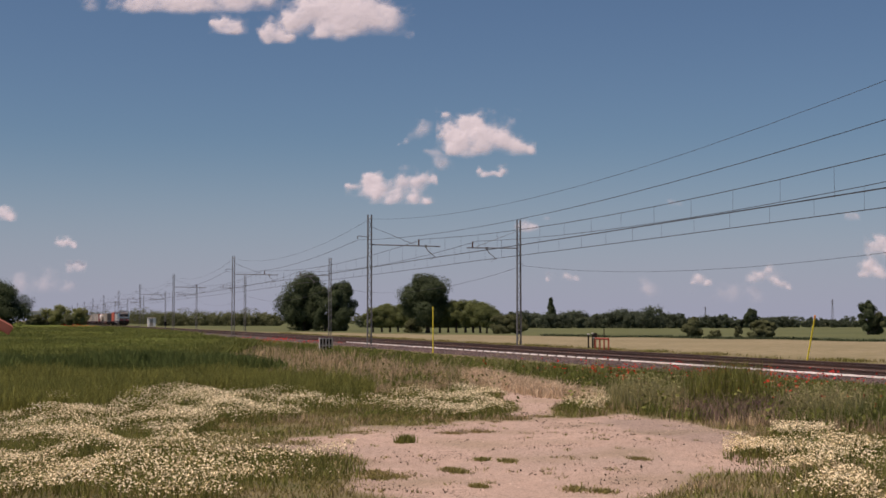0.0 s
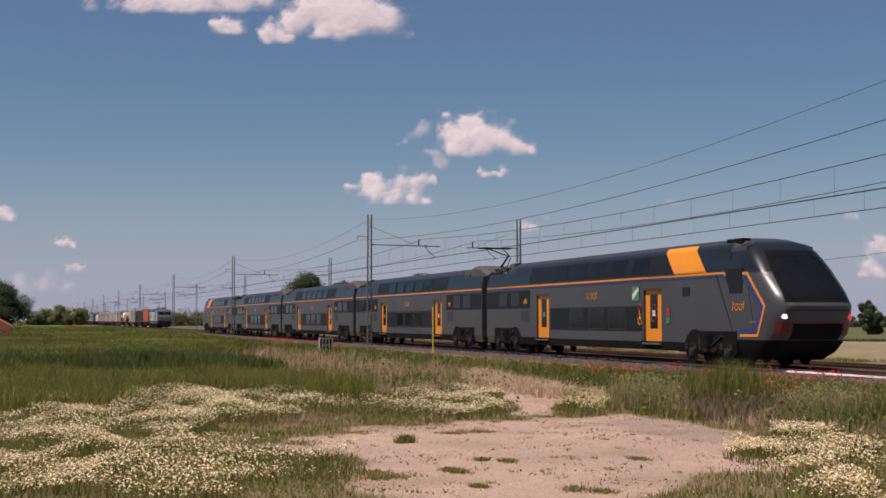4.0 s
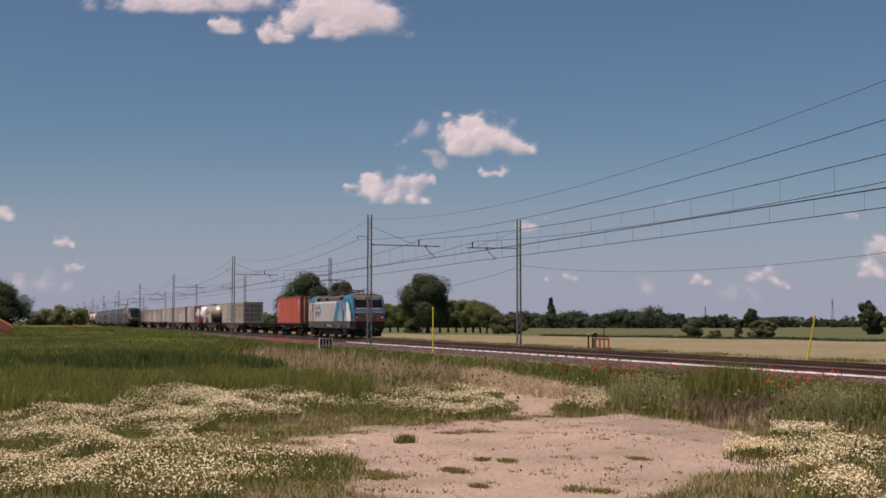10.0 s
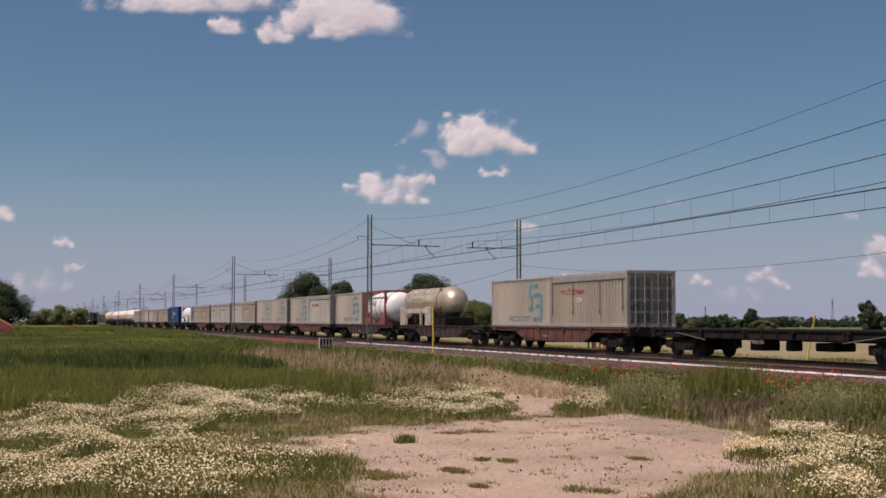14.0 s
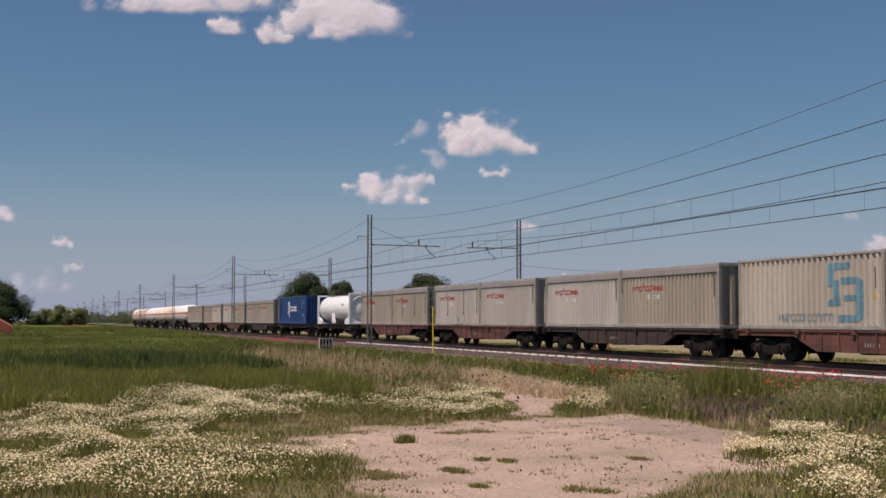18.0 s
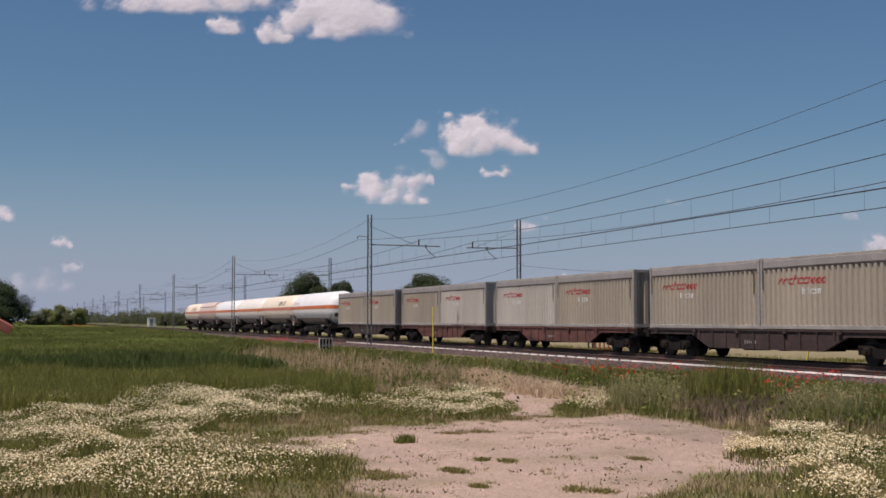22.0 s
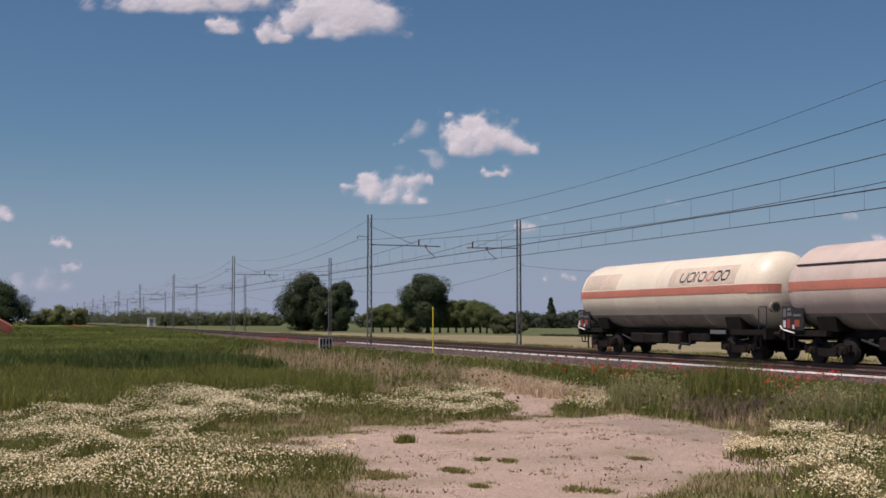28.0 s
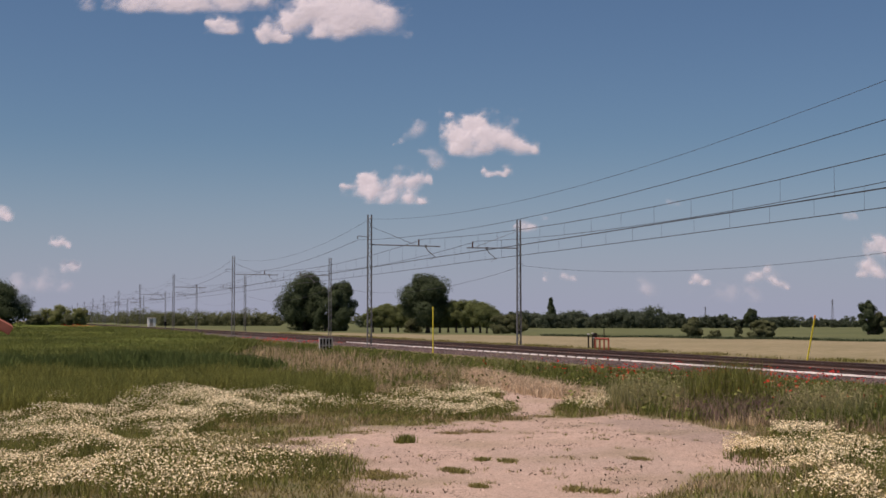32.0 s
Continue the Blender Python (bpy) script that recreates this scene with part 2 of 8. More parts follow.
def rods(*rows, seg=8):
    bm = bmesh.new()
    for a, b, r in rows:
        rod(bm, a, b, r, seg)
    return bm


def plate(pts, t=0.012, side=-1):
    """A thin raised plate with outline [(x, z)] that lies on the plane y = 0 and stands out by t towards -y."""
    return made(prism, pts, 0.0, side * t, "y")


def thing(name, x, y, z, label, category, group="", rz=0.0):
    e = new(name)
    e.empty_display_size = 0.3
    e.matrix_basis = pose(x, y, z, 0, 0, rz)
    return tagged(e, label, category, group)


def soup(name, verts, faces, material, smooth=False):
    """A mesh object from arrays: verts (n, 3), faces (m, k)."""
    me = bpy.data.meshes.new(name)
    m, k = faces.shape
    me.vertices.add(len(verts))
    me.vertices.foreach_set("co", np.asarray(verts, dtype=np.float32).ravel())
    me.loops.add(m * k)
    me.loops.foreach_set("vertex_index", faces.astype(np.int32).ravel())
    me.polygons.add(m)
    me.polygons.foreach_set("loop_start", np.arange(m, dtype=np.int32) * k)
    me.update(calc_edges=True)
    me.materials.append(material)
    if smooth:
        me.polygons.foreach_set("use_smooth", [True] * m)
    return new(name, me)


rng = np.random.default_rng(7)


def again(name, src, parent, m):
    """One more object on the mesh of src, as a part of parent."""
    ob = new(name, src.data)
    ob.parent = parent
    ob.matrix_basis = m
    return ob

# ---------- ground: one sheet to the horizon ----------
def inside(poly, x, y):
    """Whether points lie in an outline of the plan."""
    r = np.zeros(x.shape, bool)
    for (ax, ay), (bx, by) in zip(poly, poly[1:] + poly[:1]):
        if ay != by:
            r ^= ((ay > y) != (by > y)) & (x < (bx - ax) * (y - ay) / (by - ay) + ax)
    return r


def waves(x, y, s, seed):
    """Smooth uneven field between about -1 and 1, patches about s metres wide."""
    g = np.random.default_rng(seed)
    out = np.zeros(x.shape)
    for i in range(14):
        a, f, ph = g.uniform(0, 6.283), g.uniform(0.5, 1.9) * 3.0 / s, g.uniform(0, 6.283)
        out += np.sin((x * np.cos(a) + y * np.sin(a)) * f + ph)
    return out / 5.0


GRAVEL = [(-17.4, 2.4), (-16.8, 3.0), (-16.3, 3.4), (-15.1, 3.8), (-14.0, 3.5), (-13.1, 3.1), (-12.2, 3.0), (-11.0, 3.1), (-10.2, 4.4), (-11.0, 5.4), (-11.9, 6.1), (-12.5, 7.2), (-12.3, 7.7), (-13.0, 8.3), (-14.1, 8.4), (-14.9, 8.7), (-16.3, 9.7), (-18.2, 10.2), (-19.4, 10.1), (-20.8, 10.2), (-20.8, 8.8), (-23.1, 9.3), (-24.0, 10.2), (-25.9, 10.5), (-29.3, 11.0), (-37.1, 12.8), (-36.0, 12.2), (-28.9, 10.5), (-25.2, 9.4), (-21.4, 8.1), (-20.3, 7.5), (-20.5, 7.0), (-19.3, 5.8), (-19.2, 4.8), (-18.1, 4.2), (-18.6, 3.9), (-17.5, 3.1)]
WHEAT = [(-42, -60), (-41, -6), (-44, 0), (-43, 5.5), (-72.3, 12.4), (-158, 16.7), (-900, 17.5), (-900, -400)]
TALLGRASS = [(-23.5, -1.5), (-24.4, 0.3), (-23.6, 1.3), (-28.5, 2.4), (-30.1, 4.5), (-27.1, 4.8), (-24.7, 5.4), (-25.2, 6.4), (-30.2, 7.8), (-36.2, 6.9), (-38.1, 5.6), (-39.8, -12), (-30, -12)]


def wob(x, y, poly, amp=0.45, s=1.4, seed=3):
    return inside(poly, x + amp * waves(x, y, s, seed), y + amp * 0.7 * waves(x, y, s, seed + 50))


def land(x, y):
    """Height of the ground."""
    z = 0.04 * waves(x, y, 5.0, 11) + 0.015 * waves(x, y, 0.9, 12)
    flat = np.clip((20.0 - y) / 4.0, 0, 1) + np.clip((y - 31.0) / 4.0, 0, 1)
    z = z * flat - 0.10 * (1 - flat)
    return np.where((x < -600) | (y > 400) | (y < -300), -0.05, z)


def steps(edges):
    out = [edges[0][0]]
    for a, b, n in edges:
        out += list(np.linspace(a, b, n + 1)[1:])
    return np.array(out)


gx = steps([(-4200, -900, 14), (-900, -200, 35), (-200, -60, 70), (-60, -36, 60), (-36, -8, 190), (-8, 30, 20), (30, 1500, 12)])
gy = steps([(-3000, -300, 10), (-300, -40, 20), (-40, -4, 40), (-4, 14, 130), (14, 32, 50), (32, 120, 44), (120, 600, 24), (600, 4200, 12)])
GX, GY = np.meshgrid(gx, gy, indexing="ij")
verts = np.stack([GX, GY, land(GX, GY)], -1).reshape(-1, 3)
ni, nj = GX.shape
idx = np.arange(ni * nj).reshape(ni, nj)
faces = np.stack([idx[:-1, :-1], idx[1:, :-1], idx[1:, 1:], idx[:-1, 1:]], -1).reshape(-1, 4)


def ground_material():
    m = bpy.data.materials.new("ground_earth_and_fields")
    m.use_nodes = True
    t = m.node_tree
    n, l = t.nodes, t.links
    p = n["Principled BSDF"]
    p.inputs["Roughness"].default_value, p.inputs["Specular IOR Level"].default_value = 0.95, 0.1
    tc = n.new("ShaderNodeTexCoord")

    def noise_at(scale, detail=6, lo=0.35, hi=0.65, rough=0.6):
        a = n.new("ShaderNodeTexNoise")
        a.inputs["Scale"].default_value, a.inputs["Detail"].default_value, a.inputs["Roughness"].default_value = scale, detail, rough
        l.new(tc.outputs["Object"], a.inputs[0])
        r = n.new("ShaderNodeMapRange")
        r.inputs[1].default_value, r.inputs[2].default_value = lo, hi
        l.new(a.outputs[0], r.inputs[0])
        return r.outputs[0], a.outputs[0]

    def mix(f, a, b):
        x = n.new("ShaderNodeMix")
        x.data_type = "RGBA"
        for s, v in ((0, f), (6, a), (7, b)):
            if isinstance(v, tuple):
                x.inputs[s].default_value = (*v, 1)
            else:
                l.new(v, x.inputs[s])
        return x.outputs[2]

    def attr(name):
        a = n.new("ShaderNodeAttribute")
        a.attribute_name = name
        return a.outputs["Fac"]

    pebbles = noise_at(34, 5, 0.42, 0.66, 0.8)
    damp = noise_at(0.55, 6, 0.38, 0.66)
    speck = noise_at(5.5, 5, 0.45, 0.62)
    dust = mix(damp[0], (0.47, 0.325, 0.245), (0.36, 0.245, 0.185))
    dust = mix(speck[0], dust, (0.34, 0.245, 0.185))
    dust = mix(noise_at(0.22, 5, 0.52, 0.7)[0], dust, (0.29, 0.225, 0.18))
    dust = mix(pebbles[0], dust, (0.56, 0.42, 0.33))
    dust = mix(noise_at(15, 4, 0.57, 0.66, 0.8)[0], dust, (0.20, 0.145, 0.11))
    dust = mix(noise_at(60, 3, 0.56, 0.66, 0.7)[0], dust, (0.17, 0.125, 0.10))
    dust = mix(attr("pebbly"), dust, mix(noise_at(9, 5, 0.4, 0.6, 0.8)[0], (0.38, 0.288, 0.23), (0.20, 0.148, 0.118)))
    soil = mix(noise_at(1.3)[0], (0.24, 0.185, 0.10), (0.16, 0.15, 0.065))
    soil = mix(pebbles[0], soil, (0.14, 0.12, 0.06))
    straw = mix(noise_at(0.09, 8, 0.36, 0.64, 0.75)[0], (0.31, 0.25, 0.15), (0.225, 0.19, 0.108))
    straw = mix(noise_at(1.1, 8, 0.45, 0.62, 0.8)[0], straw, (0.20, 0.17, 0.09))
    green = mix(noise_at(0.06, 6)[0], (0.122, 0.132, 0.056), (0.090, 0.100, 0.044))
    c = mix(attr("straw"), soil, straw)
    c = mix(attr("green"), c, green)
    c = mix(attr("gravel"), c, dust)
    l.new(c, p.inputs["Base Color"])
    bu = n.new("ShaderNodeBump")
    bu.inputs["Strength"].default_value, bu.inputs["Distance"].default_value = 0.55, 0.03
    l.new(pebbles[1], bu.inputs["Height"])
    l.new(bu.outputs[0], p.inputs["Normal"])
    return m


ground = tagged(soup("ground", verts, faces, ground_material(), True), "flat farmland with a dusty gravel yard, weeds and fields", kind="structure")


def soft_mask(m):
    m = m.astype(np.float32)
    for _ in range(2):
        q = m.copy()
        q[1:-1, 1:-1] = (m[1:-1, 1:-1] * 4 + m[:-2, 1:-1] + m[2:, 1:-1] + m[1:-1, :-2] + m[1:-1, 2:]) / 8
        m = q
    return m


STRAW_FAR = np.maximum(63.9 + 0.295 * (GX + 87), 34.0)  # where the pale field ends beyond the line
PEBBLY = [(-21.0, 9.3), (-20.2, 10.0), (-16.4, 10.2), (-14.8, 8.9), (-17.2, 8.4)]
masks = {
    "pebbly": wob(GX, GY, PEBBLY, 0.4, 0.8, 8) * 0.75,
    "gravel": wob(GX, GY, GRAVEL, 0.3) * np.clip(1.1 - 0.55 * np.clip(waves(GX, GY, 1.0, 21), 0, 2), 0, 1),
    "straw": (GY > 32.0) & (GY < STRAW_FAR),
    "green": (GY >= STRAW_FAR) | ((GY < -40) & (GX < -20)) | inside(WHEAT, GX, GY),
}
for key, m in masks.items():
    at = ground.data.attributes.new(key, "FLOAT", "POINT")
    at.data.foreach_set("value", soft_mask(m).ravel())

# ---------- the double track ----------
X_FAR, X_OUT = -1600.0, 320.0


def build_track(name, yc, label):
    t = thing(name, 0, yc, 0, label, "railway track", "tracks of the line")
    for s in (-1, 1):
        y = s * 0.752
        prof = [(y - 0.07, RAIL - 0.15), (y + 0.07, RAIL - 0.15), (y + 0.07, RAIL - 0.135), (y + 0.012, RAIL - 0.115), (y + 0.012, RAIL - 0.04), (y + 0.036, RAIL - 0.03), (y + 0.036, RAIL - 0.004), (y - 0.036, RAIL - 0.004), (y - 0.036, RAIL - 0.03), (y - 0.012, RAIL - 0.04), (y - 0.012, RAIL - 0.115), (y - 0.07, RAIL - 0.135)]
        r = part("rail", made(prism, prof, X_FAR, X_OUT), RAILSTEEL, t)
        if yc == NEAR_TRACK and s < 0:
            band = None
            for i in range(76):
                x = -94 + 1.08 * i
                if i in (0, 44):
                    q = 0.44 if i == 0 else 0.535
                    band = part("white_paint", made(prism, [(y - 0.056, 0.026), (y - 0.016, 0.090), (y - 0.010, 0.090), (y - 0.010, 0.026)], -q, q), RAILWHITE, r, "white heat-reflecting paint")
                    band.matrix_basis = pose(x, 0, 0)
                else:
                    again("white_paint", band, r, pose(x, 0, 0.004 * (i % 2)))
        part("rail_head", boxes((X_FAR, X_OUT, y - 0.03, y + 0.03, RAIL - 0.004, RAIL)), RAILTOP, r, "polished running surface")
    return t


near_track = build_track("railway_track", NEAR_TRACK, "rusty steel rails on pale concrete sleepers, nearer track")
far_track = build_track("railway_track", FAR_TRACK, "rusty steel rails on concrete sleepers, farther track")
bed = [(19.4, -0.26), (20.6, -0.15), (21.7, -0.015), (22.55, 0.005), (22.68, -0.045), (28.8, -0.05), (29.2, -0.04), (30.9, -0.16), (30.9, -0.5), (19.5, -0.5)]
tagged(part("ballast_bed", made(prism, bed, X_FAR, X_OUT), BALLAST), "crushed stone ballast, brown and grey", kind="structure")


def stones(n, seed):
    g = np.random.default_rng(seed)
    x = -14 - 90 * g.random(n) ** 1.3
    y = np.where(g.random(n) < 0.62, g.uniform(19.5, 22.6, n), g.uniform(22.85, 29.4, n))
    z = np.interp(y, [19.4, 20.6, 21.7, 22.6, 22.7], [-0.26, -0.15, -0.015, 0.0, -0.055])
    r = g.uniform(0.025, 0.055, n)
    o = np.array([[1, 0, 0], [0, 1, 0], [0, 0, 1], [-1, 0, 0], [0, -1, 0], [0, 0, -1]], float)
    v = o[None] * (r[:, None, None] * g.uniform(0.6, 1.3, (n, 6, 1)))
    a = g.uniform(0, 6.28, n)
    ca, sa = np.cos(a)[:, None], np.sin(a)[:, None]
    v = np.stack([v[..., 0] * ca - v[..., 1] * sa, v[..., 0] * sa + v[..., 1] * ca, v[..., 2]], -1)
    v += np.stack([x, y, z], -1)[:, None]
    f = np.array([[0, 1, 2], [1, 3, 2], [3, 4, 2], [4, 0, 2], [1, 0, 5], [3, 1, 5], [4, 3, 5], [0, 4, 5]])
    fa = (np.arange(n)[:, None, None] * 6 + f[None]).reshape(-1, 3)
    return v.reshape(-1, 3), fa


v, f_ = stones(26000, 5)
tagged(soup("ballast_stones", v, f_, STONE), "loose crushed stones on the ballast shoulder", "stones", kind="stuff")

# ---------- overhead line masts ----------
MAST_X, SPAN = -78.6, 54.6


def build_mast(name, x, y, s, label):
    """A lattice mast; s = 1 reaches over the track at +Y, -1 at -Y."""
    t = thing(name, x, y, -0.1, label, "mast", "overhead line masts")
    H = 8.22
    for sy in (-1, 1):
        c = sy * 0.13
        prof = [(-0.07, c - 0.035 * sy), (-0.07, c + 0.03 * sy), (0.07, c + 0.03 * sy), (0.07, c - 0.035 * sy), (0.055, c - 0.035 * sy), (0.055, c + 0.018 * sy), (-0.055, c + 0.018 * sy), (-0.055, c - 0.035 * sy)]
        part("post", made(loft, [[(px_, py_, 0.15) for px_, py_ in prof], [(px_, py_ * 0.88, H) for px_, py_ in prof]]), GALV, t)
    bm = bmesh.new()
    k = 30
    for i in range(k):
        z0, z1 = 0.25 + i * (H - 0.35) / k, 0.25 + (i + 1) * (H - 0.35) / k
        a = 1 if i % 2 else -1
        for xx in (-0.06, 0.06):
            rod(bm, (xx, -0.12 * a, z0), (xx, 0.12 * a, z1), 0.010, 4)
    part("lacing", bm, GALV, t, "zigzag lacing bars")
    part("footing", boxes((-0.34, 0.34, -0.34, 0.34, -0.4, 0.12), bev=0.03), FOOTING, t, "weathered concrete footing block")
    reach = 4.55 * (1 if s > 0 else 0.78)
    c = part("cantilever", rods(((0, s * 0.06, 6.38), (0, s * reach, 6.34), 0.035), seg=8), GALV, t, "horizontal tube over the track")
    ym = s * (3.15 if s > 0 else 3.15)
    part("stay", rods(((0, s * 0.06, 7.5), (0, ym * 0.92, 6.42), 0.014), seg=5), GALV, c)
    part("insulator", rods(((0, ym, 6.38), (0, ym, 6.75), 0.05), seg=8), INSUL, c)
    ya = reach - 0.95 if s > 0 else -(reach - 1.35)
    part("steady_arm", rods(((0, ya, 6.32), (0.1, ya + 0.12, 6.02), 0.03), ((0.1, ya + 0.10, 6.06), (0.25, ya + 0.55, 5.66), 0.03), ((0.25, ya + 0.55, 5.66), (0.25, ya + 0.2, 5.5), 0.012), seg=5), GALV, c)
    part("hook", boxes((-0.03, 0.03, ya - 0.05, ya + 0.08, 6.26, 6.42)), GALV, c)
    if s > 0:
        part("feeder_bracket", rods(((0, -0.06, 6.85), (0, -0.75, 6.9), 0.02), ((0, -0.75, 6.9), (0, -0.75, 6.68), 0.025), seg=6), GALV, t)
    else:
        part("cable_bracket", rods(((0, 0.06, 5.35), (0, 0.3, 5.35), 0.02), seg=5), GALV, t)
    return t


near_mast = build_mast("lattice_mast", MAST_X, 20.36, 1, "grey steel lattice mast with arm over the track")
far_mast = build_mast("lattice_mast", MAST_X - 1.0, 30.54, -1, "grey steel lattice mast with arm over the track")
for i in range(-1, 13):
    if i:
        copy_thing(near_mast, pose(MAST_X - SPAN * i, 20.36, -0.1))
        copy_thing(far_mast, pose(MAST_X - 1.0 - SPAN * i, 30.54, -0.1))


# ---------- wires ----------
def line_of(bm, pts, r):
    k = 4
    rings = []
    for i, p in enumerate(pts):
        d = (Vector(pts[min(i + 1, len(pts) - 1)]) - Vector(pts[max(i - 1, 0)])).normalized()
        a = d.cross(Vector((0, 0, 1))).normalized()
        b = d.cross(a)
        rings.append([Vector(p) + r * (math.cos(q) * a + math.sin(q) * b) for q in (0.785, 2.356, 3.927, 5.498)])
    loft(bm, rings)


def hung(y, z, sag, r, first=-2, last=11, off=0.0, dy=0.0):
    """A wire over the spans, hung at each mast at height z."""
    pts = []
    for i in range(last, first - 1, -1):
        n = 12 if i < 4 else 5
        for j in range(n):
            u = j / n
            yy = y + dy * ((1 if i % 2 else -1) * (1 - 2 * u))
            pts.append((MAST_X + off - SPAN * (i + 1) + SPAN * u, yy, z - sag * 4 * u * (1 - u)))
    return made(line_of, pts, r)


for y, off, nm in ((NEAR_TRACK, 0.3, "over the nearer track"), (FAR_TRACK, -0.7, "over the farther track")):
    t = thing("overhead_wire", 0, 0, 0, "dark contact and carrying wires " + nm, "overhead wire", "overhead wires")
    part("contact_wire", hung(y, 5.42, 0.06, 0.025 if y == NEAR_TRACK else 0.020, off=off, dy=0.2), WIRE, t)
    part("carrying_wire", hung(y, 6.66, 0.62, 0.016, off=off, dy=0.2), WIRE, t)
    for i in range(-1, 4):
        for j in range(18):
            u = (j + 0.5) / 18
            yy = y + 0.2 * ((1 if i % 2 else -1) * (1 - 2 * u))
            x = MAST_X + off - SPAN * (i + 1) + SPAN * u
            part("dropper", rods(((x, yy, 5.36), (x, yy, 6.66 - 0.62 * 4 * u * (1 - u)), 0.0055), seg=4), WIRE, t)
for nm, y, z, sag, r, off in (("earth_wire", 20.36, 7.85, 1.10, 0.008, 0), ("feeder_cable", 19.6, 6.55, 0.74, 0.012, 0), ("hanging_cable", 30.85, 5.15, 1.15, 0.011, -1.0)):
    ob = part(nm, hung(y, z, sag, r, off=off), WIRE)
    tagged(ob, "thin dark cable sagging between the masts", "cable", "cables along the line")


# ---------- rolling stock: running gear ----------
def wheel_mesh(bm, r=0.46):
    for y0, y1, rr in ((-0.07, 0.06, r), (0.06, 0.10, r + 0.03), (-0.12, -0.07, r * 0.45)):
        rod(bm, (0, y0, 0), (0, y1, 0), rr, 20)
    rod(bm, (0, -0.09, 0), (0, -0.06, 0), r * 0.82, 20)


PROTO = {}


def bogie(parent, x, wb=1.8, r=0.46, heavy=False):
    key = (wb, r, heavy)
    bm = bmesh.new()
    for s in (-1, 1):
        y = s * 1.0
        w = 0.06
        prof = [(-wb / 2 - 0.42, r - 0.02), (-wb / 2 - 0.42, r + 0.22), (-wb / 2 + 0.2, r + 0.26), (-0.35, r + 0.12), (0.35, r + 0.12), (wb / 2 - 0.2, r + 0.26), (wb / 2 + 0.42, r + 0.22), (wb / 2 + 0.42, r - 0.02), (wb / 2 + 0.1, r + 0.02), (0.4, r - 0.20), (-0.4, r - 0.20), (-wb / 2 - 0.1, r + 0.02)]
        prism(bm, prof, y - w, y + w, "y")
        for sx in (-1, 1):
            box(bm, sx * wb / 2 - 0.15, sx * wb / 2 + 0.15, y - 0.10, y + 0.10, r - 0.13, r + 0.15, 0.04)
            rod(bm, (sx * wb / 2, s * 1.05, r), (sx * wb / 2, s * 1.15, r), 0.12, 12)
            for q in (-0.27, 0.27):
                rod(bm, (sx * wb / 2 + q, s * 1.06, r - 0.10), (sx * wb / 2 + q, s * 1.06, r + 0.16), 0.075, 8)
                for z in (-0.06, 0.02, 0.10):
                    rod(bm, (sx * wb / 2 + q, s * 1.06, r + z), (sx * wb / 2 + q, s * 1.06, r + z + 0.03), 0.09, 8)
            rod(bm, (sx * (wb / 2 - 0.62), s * 0.78, r - 0.22), (sx * (wb / 2 - 0.50), s * 0.78, r + 0.16), 0.05, 6)
        if heavy:
            rod(bm, (-0.3, s * 1.05, r + 0.1), (-0.3, s * 1.05, r + 0.55), 0.16, 10)
            rod(bm, (0.3, s * 1.05, r + 0.1), (0.3, s * 1.05, r + 0.55), 0.16, 10)
            rod(bm, (-wb / 2, s * 1.16, r + 0.1), (0.2, s * 1.16, r + 0.5), 0.05, 6)
    box(bm, -0.3, 0.3, -1.0, 1.0, r - 0.1, r + 0.3)
    box(bm, -0.2, 0.2, -0.5, 0.5, r + 0.25, r + 0.52)
    if key in PROTO:
        bm.free()
        b = again("bogie", PROTO[key], parent, pose(x, 0, 0))
    else:
        b = PROTO[key] = part("bogie", bm, DARKMETAL, parent)
        b.matrix_basis = pose(x, 0, 0)
    wk = ("wheel", r)
    for sx in (-1, 1):
        for s in (-1, 1):
            m = pose(sx * wb / 2, s * 0.74, r, 0, 0, 0 if s < 0 else 180)
            if wk not in PROTO:
                PROTO[wk] = part("wheel", made(wheel_mesh, r), WHEEL, b)
                PROTO[wk].matrix_basis = m
            else:
                again("wheel", PROTO[wk], b, m)
    return b


def buffers(parent, half, z=1.0):
    for sx in (-1, 1):
        for s in (-1, 1):
            bm = rods(((sx * (half - 0.62), s * 0.875, z), (sx * (half - 0.1), s * 0.875, z), 0.09), ((sx * (half - 0.06), s * 0.875, z), (sx * half, s * 0.875, z), 0.22), seg=12)
            part("buffer", bm, DARKMETAL, parent)


def text_bars(bm, x, z, w, h, n, lean=0.0, seed=1):
    """Lettering that stays unread, as a row of upright bars of uneven width."""
    g = random.Random(seed)
    x0, step = x, w / n
    for i in range(n):
        k = step * g.uniform(0.34, 0.52)
        hh = h * g.choice((1.0, 0.85, 0.85))
        p = [(x0, z), (x0 + k, z), (x0 + k + lean * hh, z + hh), (x0 + lean * hh, z + hh)]
        prism(bm, p, 0.0, -0.006, "y")
        x0 += step


